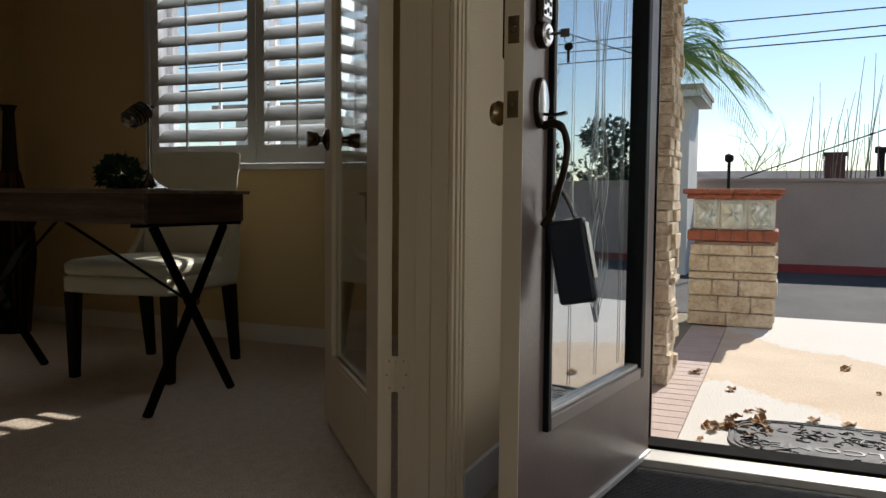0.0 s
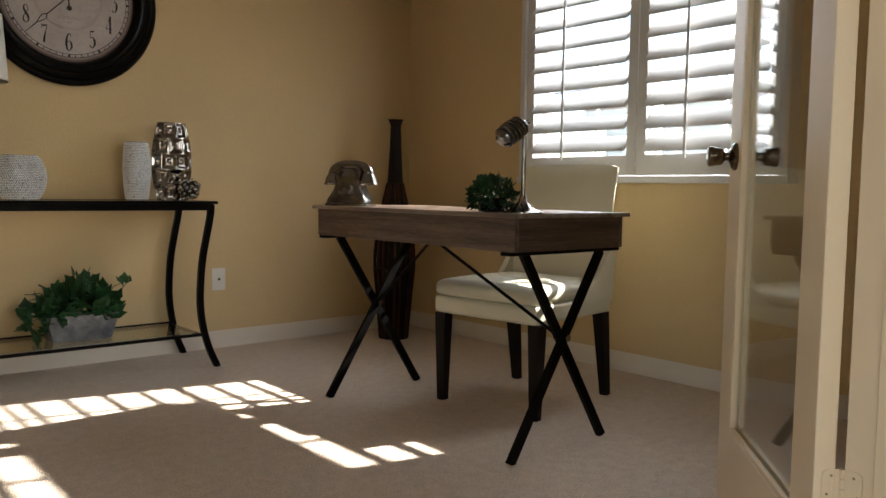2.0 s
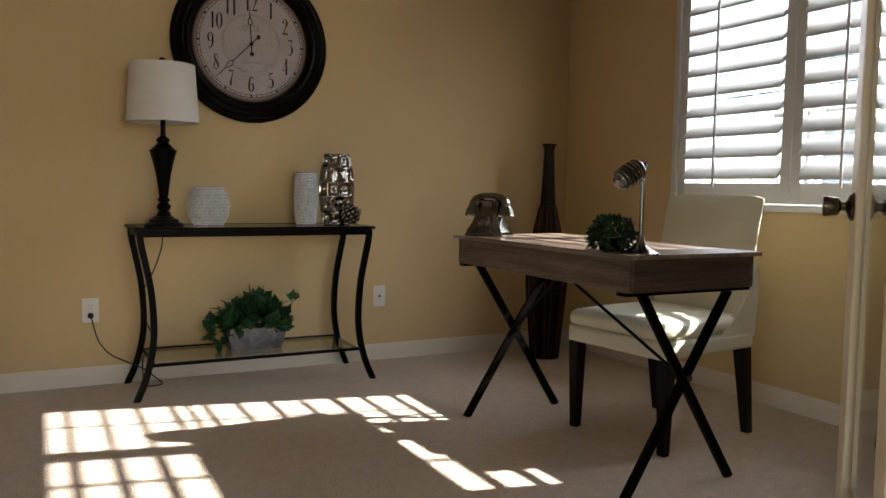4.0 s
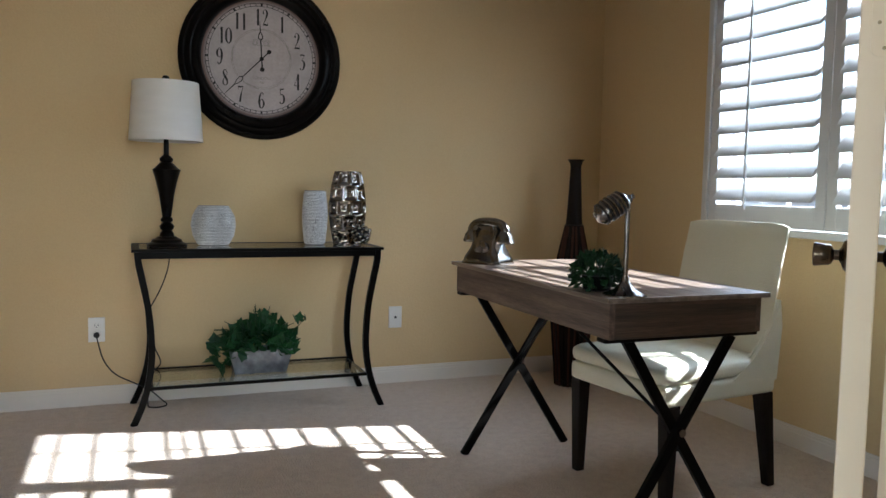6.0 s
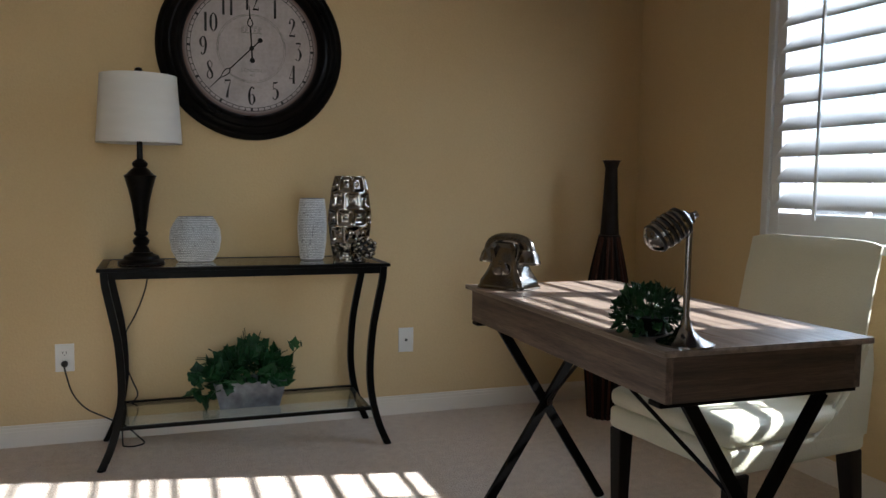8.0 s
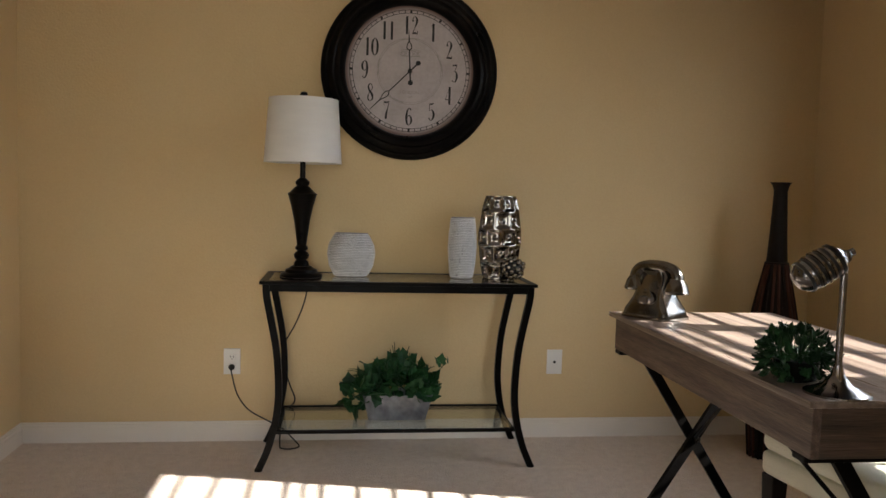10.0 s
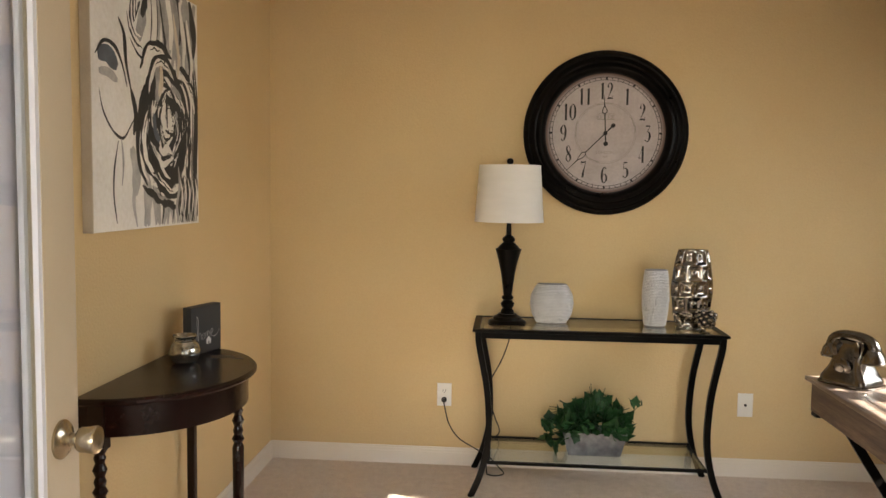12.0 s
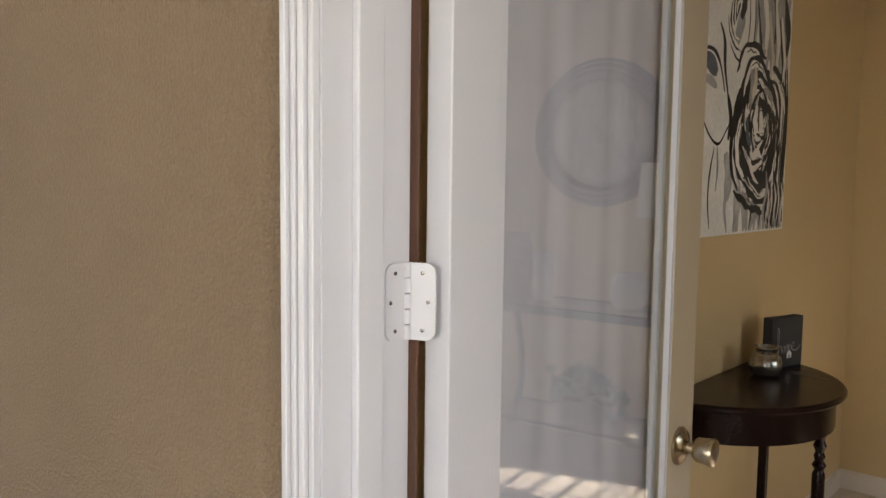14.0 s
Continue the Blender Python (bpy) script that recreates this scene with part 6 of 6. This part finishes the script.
    box(bm, (.004, -T - .006, -.030), (W - .004, .010, -.010), .004)
    part("bottom_sweep", bm, M_SILL, g, "pale aluminium door sweep")
    return g


M_LEAD = mat("bevelled_clear_line", (0.62, 0.66, 0.66), None, 8, 0.15, metal=0.6)
M_DOORGLASS = glass_mat("decorative_glass", (0.60, 0.72, 0.80), 0.01, 0.95, base=0.36)
M_SATIN = mat("satin_pale_metal", (0.62, 0.62, 0.64), (0.48, 0.47, 0.48), 16, 0.3, metal=0.85)
# paler than the door's taupe, for the sun caught on the rails
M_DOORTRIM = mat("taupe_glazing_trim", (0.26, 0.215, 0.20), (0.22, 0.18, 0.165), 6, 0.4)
fd = make_front_door()

# keys and tag: things of their own, hanging on the door
g = group("key_set", (1.343, .578, 1.106), 0, "two small keys on a ring in the entrance door lock", "keys")
bm = bmesh.new()
sweep(bm, [(0, 0, 0), (0, -.022, 0)], .003, 8)
box(bm, (-.0015, -.040, -.009), (.0015, -.020, .009), .001)
part("key", bm, M_STEEL, g)
bm = bmesh.new()
sweep(bm, [(.001, -.038 + .009 * math.cos(a), -.012 + .010 * math.sin(a)) for a in [2 * math.pi * k / 20 for k in range(21)]], .0010, 6, ends=False)
part("ring", bm, M_STEEL, g, smooth=True)
bm = bmesh.new()
lathe(bm, [(.0085, 0), (.0085, .002), (0, .002)], 16, sx=1, sy=1.1)
bmesh.ops.transform(bm, matrix=pose(.0, -.038, -.029, 0, 90, 0), verts=bm.verts)
box(bm, (.0002, -.0405, -.062), (.0018, -.0350, -.034))
part("key", bm, M_SLOT, g, "small dark hanging key")
g = group("lock_box", (1.367, .557, .775), 0, "dark navy lockbox hanging from the door handle", "lockbox")
lean = Matrix.Rotation(radians(-11), 3, "X")
bm = bmesh.new()
sweep(bm, smooth_pts([(0, .030, -.085), (0, .024, -.02), (0, .008, .012), (0, -.010, -.02), (0, -.024, -.075)], 6), .0045, 10)
bmesh.ops.rotate(bm, verts=bm.verts, cent=(0, 0, 0), matrix=lean)
part("shackle", bm, M_STEEL, g, "grey metal loop", smooth=True)
bm = bmesh.new()
box(bm, (-.017, -.042, -.245), (.017, .042, -.062), .009)
bmesh.ops.rotate(bm, verts=bm.verts, cent=(0, 0, 0), matrix=lean)
part("case", bm, M_BLACKPLASTIC, g, "dark rounded case")
bm = bmesh.new()
box(bm, (-.014, -.0445, -.195), (.014, -.0425, -.075))
bmesh.ops.rotate(bm, verts=bm.verts, cent=(0, 0, 0), matrix=lean)
part("side_label", bm, M_PLATE, g, "pale printed side label")

structure("threshold", (2.09, EY0, FLOOR_HALL + .0), (2.205, EY1, -.022), M_SILL, "pale aluminium door threshold with a lit front edge", .004)
structure("threshold", (2.2052, EY0, FLOOR_HALL - .04), (2.31, EY1, -.012), M_WEATHER, "black rubber weather strip of the threshold", .004)
for nm, lo, hi in (("trim", (2.15, EY1, -.02), (2.33, EY1 + .035, ETOP)), ("trim", (2.15, EY0 - .035, -.02), (2.33, EY0, ETOP)), ("trim", (2.15, EY0, ETOP - .03), (2.33, EY1, ETOP))):
    structure(nm, lo, hi, M_DOORBROWN, "brown painted frame of the entrance door", .003)
g = group("indoor_mat", (1.70, .02, FLOOR_HALL), 0, "dark grey ribbed entrance mat on the hall floor", "mat")
bm = bmesh.new()
box(bm, (-.36, -.52, .0005), (.36, .52, .007), .003)
part("backing", bm, M_RUBBER, g)
bm = bmesh.new()
for k in range(64):
    x = -.345 + .69 * k / 63
    box(bm, (x - .0035, -.505, .006), (x + .0035, .505, .0115))
part("rib", bm, M_MAT, g, "ribbed grey carpet surface", kind="stuff")

# ---- outside ----
GZ = GROUND
structure("ground", (-30, -60, -1.2), (130, 60, GZ - .012), M_EARTH, "dry flat ground round the house")
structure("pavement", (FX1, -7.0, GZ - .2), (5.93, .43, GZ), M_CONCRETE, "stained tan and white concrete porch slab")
structure("road", (5.93, -30, GZ - .21), (10.05, 30, GZ - .006), M_ASPHALT, "grey asphalt driveway")
structure("kerb", (10.05, -30, GZ - .2), (10.20, 30, GZ + .085), M_REDKERB, "low kerb painted dark red", .01)
structure("boundary_wall", (10.20, -30, GZ - .2), (10.40, 30, 1.0), M_STUCCO, "plain tan stucco boundary wall")
structure("boundary_wall_cap", (10.16, -30, 1.0), (10.44, 30, 1.035), M_STUCCO, "thin cap of the stucco boundary wall")
structure("wall_porch", (FX1, .66, -.2), (3.36, .85, TOP), M_STUCCO, "tan stucco side wall of the porch")
structure("porch_roof", (FX1, -3.2, 2.45), (5.45, 1.00, 2.58), M_STUCCO_W, "flat white porch roof")
structure("wall_front", (FX1 - .15, .85, TOP), (RIGHT + .15, 4.45, TOP + .12), M_STUCCO, "tan stucco parapet of the house")
structure("roof", (-3.3, -2.9, TOP + .125), (3.5, 4.6, TOP + .22), M_ROOF, "flat grey roof of the house")

# planter pillar with glass blocks
PX0, PX1, PY0, PY1 = 5.32, 5.84, .150, .690


def make_pillar():
    rng = random.Random(5)
    g = group("garden_pillar", (0, 0, 0), 0, "cream ledgestone garden pillar with glass blocks and a brick cap", "pillar")
    boxpart("core", (PX0 + .03, PY0 + .03, GZ), (PX1 - .03, PY1 - .03, .48), M_STUCCO, g)
    z = GZ
    while z < .47:
        h = min(rng.choice((.052, .075, .095, .11)), .486 - z)
        if h < .03:
            break
        for face in ("w", "s"):
            a0, a1 = (PY0, PY1) if face == "w" else (PX0, PX1)
            a = a0
            while a < a1 - .02:
                L = min(rng.uniform(.14, .34), a1 - a)
                if a1 - a - L < .07:
                    L = a1 - a
                d = rng.uniform(-.004, .022)
                bm = bmesh.new()
                if face == "w":
                    box(bm, (PX0 - d, a + .003, z + .003), (PX0 + .05, a + L - .003, z + h - .003), .006)
                else:
                    box(bm, (a + .003, PY0 - d, z + .003), (a + L - .003, PY0 + .05, z + h - .003), .006)
                for v in bm.verts:
                    v.co += Vector((rng.uniform(-1, 1), rng.uniform(-1, 1), rng.uniform(-.5, .5))) * .0045
                part("stone", bm, M_STONE, g)
                a += L
        z += h
    for z0, z1, o, n in ((.488, .562, .018, 6), (.770, .803, .026, 6), (.8035, .838, .052, 4)):
        boxpart("brick_bed", (PX0 - o + .012, PY0 - o + .012, z0 + .004), (PX1 + o - .012, PY1 + o - .012, z1 - .006), M_STUCCO, g)
        for k in range(n):
            w = (PY1 - PY0 + 2 * o) / n
            y = PY0 - o + w * k
            for x0, x1 in ((PX0 - o, PX0 + .09), (PX1 - .09, PX1 + o)):
                bm = bmesh.new()
                box(bm, (x0, y + .002, z0), (x1, y + w - .003, z1), .010)
                part("brick", bm, M_BRICKCAP, g)
        for k in range(4):
            w = (PX1 - PX0 - .18) / 4
            x = PX0 + .09 + w * k
            for y0, y1 in ((PY0 - o, PY0 + .09), (PY1 - .09, PY1 + o)):
                bm = bmesh.new()
                box(bm, (x + .002, y0, z0), (x + w - .002, y1, z1), .010)
                part("brick", bm, M_BRICKCAP, g)
    for k in range(3):
        w = (PY1 - PY0 - .02) / 3
        y = PY0 + .01 + w * k
        for x0 in (PX0 + .02, PX1 - .10):
            bm = bmesh.new()
            box(bm, (x0, y + .006, .566), (x0 + .08, y + w - .006, .768), .010)
            part("glass_block", bm, M_GLASSBLOCK, g, "wavy clear glass block")
        bm = bmesh.new()
        cells, hw, hh = 14, w / 2 - .022, .078
        xf = PX0 + .0185
        grid = [[bm.verts.new((xf - .004 - (.010 * abs(math.sin(2.4 * math.atan2(j - 7, i - 6.8))) * math.exp(-((i - 7) ** 2 + (j - 7) ** 2) / 30) if k == 1 else .005 * math.sin(i * 1.3 + 2 * math.sin(j * .7 + k))) * (0 < i < cells and 0 < j < cells), y + w / 2 - hw + 2 * hw * i / cells, .667 - hh + 2 * hh * j / cells)) for j in range(cells + 1)] for i in range(cells + 1)]
        for i in range(cells):
            for j in range(cells):
                bm.faces.new((grid[i][j], grid[i + 1][j], grid[i + 1][j + 1], grid[i][j + 1]))
        part("block_face", bm, M_GLASSFACE, g, "rippled bright face of a glass block")
        boxpart("mortar", (PX0 + .03, y - .005, .563), (PX0 + .09, y + .006, .769), M_STUCCO_W, g)


def glassblock_material():
    m = mat("wavy_glass_block", (0.92, 0.96, 0.92), (0.70, 0.76, 0.70), 30.0, 0.12, bump=0.02, bscale=18)
    b = m.node_tree.nodes["Principled BSDF"]
    b.inputs["Transmission Weight"].default_value = 0.25
    b.inputs["IOR"].default_value = 1.3
    return m


M_GLASSBLOCK = glassblock_material()
M_GLASSFACE = mat("rippled_glass_face", (0.80, 0.85, 0.80), (0.35, 0.40, 0.38), 22.0, 0.08, metal=0.35, spec=0.8)
make_pillar()


def make_stone_column():
    rng = random.Random(8)
    x0, x1, y0, y1 = 3.375, 3.70, .585, .95
    g = group("stone_column", (0, 0, 0), 0, "cream stacked ledgestone column at the porch corner", "column")
    boxpart("core", (x0 + .02, y0 + .02, GZ), (x1, y1, 2.45), M_STUCCO, g)
    z = GZ
    while z < 2.42:
        h = rng.choice((.030, .042, .055, .075))
        for face in ("w", "s"):
            a0, a1 = (y0, y0 + .10) if face == "w" else (x0, x1)
            a = a0
            while a < a1 - .01:
                L = min(rng.uniform(.08, .22), a1 - a)
                if a1 - a - L < .04:
                    L = a1 - a
                d = rng.uniform(-.008, .022)
                bm = bmesh.new()
                if face == "w":
                    box(bm, (x0 - d, a + .001, z + .001), (x0 + .04, a + L - .001, z + h - .002), .004)
                else:
                    box(bm, (a + .001, y0 - d, z + .001), (a + L - .001, y0 + .04, z + h - .002), .004)
                for v in bm.verts:
                    v.co += Vector((rng.uniform(-1, 1), rng.uniform(-1, 1), rng.uniform(-.6, .6))) * .0025
                part("stone", bm, M_STONE, g)
                a += L
        z += h


make_stone_column()

# outdoor mat with lettering and scrolls
g = group("door_mat", (2.71, -.13, GZ), 0, "black rubber welcome mat with open scrollwork, strewn with dry leaves", "mat")
rng = random.Random(21)
bm = bmesh.new()
ring = []
for k in range(64):
    a = 2 * math.pi * k / 64
    ca, sa = math.cos(a), math.sin(a)
    ring.append((.235 * math.copysign(abs(ca) ** .45, ca), .40 * math.copysign(abs(sa) ** .62, sa)))
lo_, hi_ = [bm.verts.new((x, y, .0005)) for x, y in ring], [bm.verts.new((x, y, .004)) for x, y in ring]
for k in range(64):
    bm.faces.new((lo_[k], lo_[(k + 1) % 64], hi_[(k + 1) % 64], hi_[k]))
bm.faces.new(lo_[::-1])
bm.faces.new(hi_)
part("base", bm, M_MATBASE, g)
bm = bmesh.new()
for f in (.985, .90):
    sweep(bm, [(x * f, y * (1 - (1 - f) * .6), .006) for x, y in ring + ring[:1]], .003, 5, ends=False)
for _ in range(120):
    x, y = rng.uniform(-.18, .19), rng.uniform(-.34, .34)
    if -.15 < x < -.03 and abs(y) < .27:
        continue
    r, a0, s = rng.uniform(.018, .042), rng.uniform(0, 6.28), rng.choice((-1, 1))
    pts = [(max(-.205, min(.205, x + r * (1 - k / 14) * math.cos(a0 + s * k * .42))), max(-.36, min(.36, y + r * (1 - k / 14) * math.sin(a0 + s * k * .42))), .006) for k in range(11)]
    sweep(bm, pts, .0024, 5)
part("scroll", bm, M_SLOT, g, "curled rubber scrollwork", kind="stuff")
words("lettering", "WELCOME", .080, M_SLOT, g, pose(-.09, 0, .0045, 0, 0, 90) @ Matrix.Diagonal((1.35, 1, 1, 1)), .002)

# thin concrete strips beside the slab
for k in range(30):
    x = 2.36 + .098 * k
    structure("paving_strip", (x, .434, GZ - .10), (x + .092, .655, GZ - .001), M_PAVER, "narrow pinkish concrete paving strip", .003)

# dry leaves
leaf_proto = None
rng = random.Random(33)
spots = [(2.62 + rng.uniform(-.06, .30), .24 + rng.uniform(-.12, .12)) for _ in range(15)] + [(3.05, .21), (3.08, .17), (3.0, -.02), (2.98, -.14), (3.22, -.42), (3.13, -.62), (3.7, .50), (3.72, .47), (3.4, .30), (4.1, -.2), (3.6, -.3)]
for i, (x, y) in enumerate(spots):
    if leaf_proto is None:
        bm = bmesh.new()
        top = [(-.030, 0, .004), (-.012, .014, .012), (.006, .018, .006), (.018, .010, .014), (.034, 0, .006), (.016, -.013, .016), (.002, -.017, .006), (-.014, -.012, .012)]
        c = bm.verts.new((0, 0, .003))
        ring = [bm.verts.new(p) for p in top]
        for k in range(8):
            bm.faces.new((ring[k], ring[(k + 1) % 8], c))
        stem_pts = [(-.030, 0, .004), (-.045, .003, .008)]
        sweep(bm, stem_pts, .0008, 4)
        ob = part("dry_leaf", bm, M_DRYLEAF)
        leaf_proto = ob
    else:
        ob = leaf_proto.copy()
        scene.collection.objects.link(ob)
    on_mat = 2.475 < x < 2.945 and -.53 < y < .27
    ob.location = (x, y, GZ + (.010 if on_mat else .0))
    ob.rotation_euler = (rng.uniform(-.25, .25), rng.uniform(-.25, .25), rng.uniform(0, 6.28))
    s = rng.uniform(.7, 1.5)
    ob.scale = (s, s, s)
    tagged(ob, "curled brown dry leaf lying on the ground by the mat", "leaf", "dry leaves by the mat")


# ---- palm ----
def make_palm():
    rng = random.Random(17)
    g = group("palm_tree", (6.75, 1.12, GZ), 0, "green feather palm with drooping fronds beside the drive", "tree")
    bm = bmesh.new()
    prof = []
    for k in range(24):
        z = 1.95 * k / 23
        prof.append((.11 - .02 * z / 2 + (.010 if k % 2 else 0), z))
    prof.append((.0, 2.0))
    lathe(bm, prof, 14)
    part("trunk", bm, M_BARK, g, "ringed grey trunk", smooth=True)
    for i in range(22):
        az = i * 2.39996 + .3
        lift = .15 + 1.15 * ((i * 7) % 22) / 22
        L = rng.uniform(.72, 1.02)
        d = Vector((math.cos(az), math.sin(az), 0))
        pts = []
        for k in range(13):
            t = k / 12
            pts.append(Vector((0, 0, 2.0)) + d * L * (t * math.cos(lift) + .10 * t) + Vector((0, 0, L * (t * math.sin(lift) - .95 * t ** 2.2 * (1.1 - lift * .35)))))
        bm = bmesh.new()
        sweep(bm, pts, [.012 * (1 - .8 * k / 12) for k in range(13)], 5)
        for k in range(44):
            t = .12 + .88 * k / 43
            p = pts[min(int(t * 12), 11)].lerp(pts[min(int(t * 12) + 1, 12)], t * 12 - int(t * 12))
            tan = (pts[min(int(t * 12) + 1, 12)] - pts[min(int(t * 12), 11)]).normalized() if t < .99 else (pts[12] - pts[11]).normalized()
            side = tan.cross(Vector((0, 0, 1))).normalized()
            ll = .32 * math.sin(math.pi * min(t * .85 + .12, 1)) + .05
            for s in (-1, 1):
                q = (side * s * .8 + tan * .75 + Vector((0, 0, rng.uniform(-.15, .1)))).normalized()
                w = tan * .0026
                tip = p + q * ll + Vector((0, 0, -ll * .45))
                mid = p + q * ll * .5 + Vector((0, 0, -ll * .10))
                vs = [bm.verts.new(p - w), bm.verts.new(p + w), bm.verts.new(mid + w * 1.3), bm.verts.new(tip), bm.verts.new(mid - w * 1.3)]
                bm.faces.new(vs)
        part("frond", bm, M_PALM, g, "feathered green frond")


make_palm()


def bare_tree(at, h, seed, label, spread=.55):
    rng = random.Random(seed)
    g = group("bare_tree", at, 0, label, "tree", "bare trees beyond the wall")
    tr = bmesh.new()
    br = bmesh.new()

    def grow(bm, p, d, L, r, depth):
        pts, q = [p], p
        for k in range(4):
            d = (d + Vector((rng.uniform(-1, 1), rng.uniform(-1, 1), rng.uniform(-.3, .5))) * .16).normalized()
            q = q + d * L / 4
            pts.append(q)
        sweep(bm, pts, [r * (1 - .12 * k) for k in range(5)], 5 if depth else 8)
        if depth < 4:
            for _ in range(3 if depth < 3 else 2):
                nd = (d + Vector((rng.uniform(-1, 1), rng.uniform(-1, 1), rng.uniform(-.2, .7))) * spread * 1.2).normalized()
                grow(br, pts[rng.choice((2, 3, 4))], nd, L * rng.uniform(.55, .8), r * .52, depth + 1)
    grow(tr, Vector((0, 0, 0)), Vector((0, 0, 1)), h * .42, h * .016, 0)
    part("trunk", tr, M_BARK, g, smooth=True)
    part("branch", br, M_BARK, g, "fine bare branches", kind="stuff", smooth=True)


bare_tree((22, .85, GZ), 3.0, 3, "small bare winter tree with fine twigs behind the wall", .75)
bare_tree((22, .35, GZ), 2.7, 5, "small bare winter tree with fine twigs behind the wall", .75)
bare_tree((13.6, -7.2, GZ), 4.6, 7, "larger bare winter tree beyond the drive", .6)


def make_evergreen(at, h, seed):
    r = random.Random(seed)
    g = group("evergreen_tree", at, 0, "dark leafy evergreen garden tree beyond the drive", "tree", "evergreen trees")
    b = bmesh.new()
    lathe(b, [(.09, 0), (.06, h * .6), (0, h * .8)], 8)
    part("trunk", b, M_BARK, g)
    b = bmesh.new()
    for _ in range(14):
        z = r.uniform(.3, .9)
        leaf_clump(b, r, Vector((r.uniform(-1, 1) * (1.25 - z), r.uniform(-1.1, 1.1) * (1.25 - z), h * z)), (.6, .6, h * .13), 120, .15, BOX, 0.25, -1.0)
    part("crown", b, M_LEAFDARK, g, "uneven dark green crown", kind="stuff")


for at, h, seed in (((16.5, -10.2, GZ), 3.3, 1), ((17.5, -8.2, GZ), 2.8, 2), ((15.6, -11.8, GZ), 3.5, 3), ((18.0, -6.6, GZ), 2.9, 4)):
    make_evergreen(at, h, seed)
g = group("bare_shrub", (14.5, -.75, GZ), 0, "tall bare whip-like branches of a shrub behind the wall", "shrub")
rng = random.Random(40)
bm = bmesh.new()
for k in range(34):
    y = rng.uniform(-.9, .85)
    h = rng.uniform(1.3, 2.6) if rng.random() < .75 else rng.uniform(2.6, 3.3)
    lean = rng.uniform(-.30, .15)
    pts = [(0, y, 0), (rng.uniform(-.1, .1), y + lean * .3, h * .4), (rng.uniform(-.1, .1), y + lean * .6 + rng.uniform(-.05, .05), h * .7), (0, y + lean, h)]
    sweep(bm, smooth_pts(pts, 3), [.013 - .0010 * i for i in range(10)], 5)
part("whip", bm, M_BARK, g, "thin upright bare branches", kind="stuff", smooth=True)

# neighbouring roofs
g = group("neighbour_house", (17.0, -3.4, GZ), 0, "low neighbouring house with a grey shingle roof behind the wall", "house")
boxpart("wall", (.4, -5.2, 0), (6.6, 5.2, .95), M_STUCCO, g)
bm = bmesh.new()
a = [bm.verts.new((x, y, z)) for x, y, z in ((0, -5.6, .93), (0, 5.6, .93), (1.3, 5.4, 1.50), (1.3, -5.4, 1.50), (7, 5.6, .93), (7, -5.6, .93), (5.7, 5.4, 1.5), (5.7, -5.4, 1.5))]
for q in ((0, 3, 2, 1), (3, 7, 6, 2), (7, 5, 4, 6), (0, 1, 4, 5), (1, 2, 6, 4), (0, 5, 7, 3)):
    bm.faces.new([a[i] for i in q])
part("roof", bm, M_ROOF, g, "grey shingle roof")
g2 = boxpart("chimney", (.2, 2.40, 1.0), (.65, 2.76, 1.76), M_CHIMNEY, g, .01, "dark brown brick chimney")
boxpart("chimney_cap", (.16, 2.36, 1.76), (.69, 2.80, 1.82), M_CHIMNEY, g2)
for y in (1.75, 1.35):
    bm = bmesh.new()
    lathe(bm, [(.07, 1.35), (.07, 1.80), (.12, 1.82), (.12, 1.93), (0, 1.98)], 12, (.6, y, 0))
    part("roof_vent", bm, M_DARKFRAME, g, "dark round roof vent", smooth=True)
g = group("white_house", (9.0, 1.10, GZ), 0, "white stucco house wing with a small flat eave", "house")
boxpart("wall", (0, 0, 0), (1.0, 6.2, 1.98), M_STUCCO_W, g)
boxpart("eave", (-.22, -.14, 1.981), (1.2, 6.4, 2.06), M_STUCCO_W, g)
boxpart("fascia", (-.25, -.16, 2.0612), (1.22, 6.42, 2.11), M_STUCCO, g)

# overhead cables
for y0, z0, y1, z1 in ((1.778, 3.744, -1.265, 3.797), (1.583, 3.416, -1.276, 3.518), (1.488, 3.296, -1.282, 3.361), (.184, 1.349, -1.338, 1.902)):
    bm = bmesh.new()
    dy, dz = y1 - y0, z1 - z0
    pts = []
    for k in range(-12, 17):
        t = k / 2
        pts.append((14.0, y0 + dy * t, z0 + dz * t + .004 * (t - .5) ** 2))
    sweep(bm, pts, .011, 5)
    part("overhead_cable", bm, M_WIRE, None, "thin black overhead utility cable", smooth=True, kind="structure")
g = group("lamp_post", (9.5, .70, GZ - .01), 0, "thin dark garden light post against the boundary wall", "light")
bm = bmesh.new()
sweep(bm, [(0, 0, 0), (0, 0, 1.30)], .018, 8)
part("post", bm, M_DARKFRAME, g, smooth=True)
bm = bmesh.new()
lathe(bm, [(.03, 1.30), (.05, 1.32), (.05, 1.38), (0, 1.41)], 12)
part("lamp", bm, M_DARKFRAME, g, smooth=True)
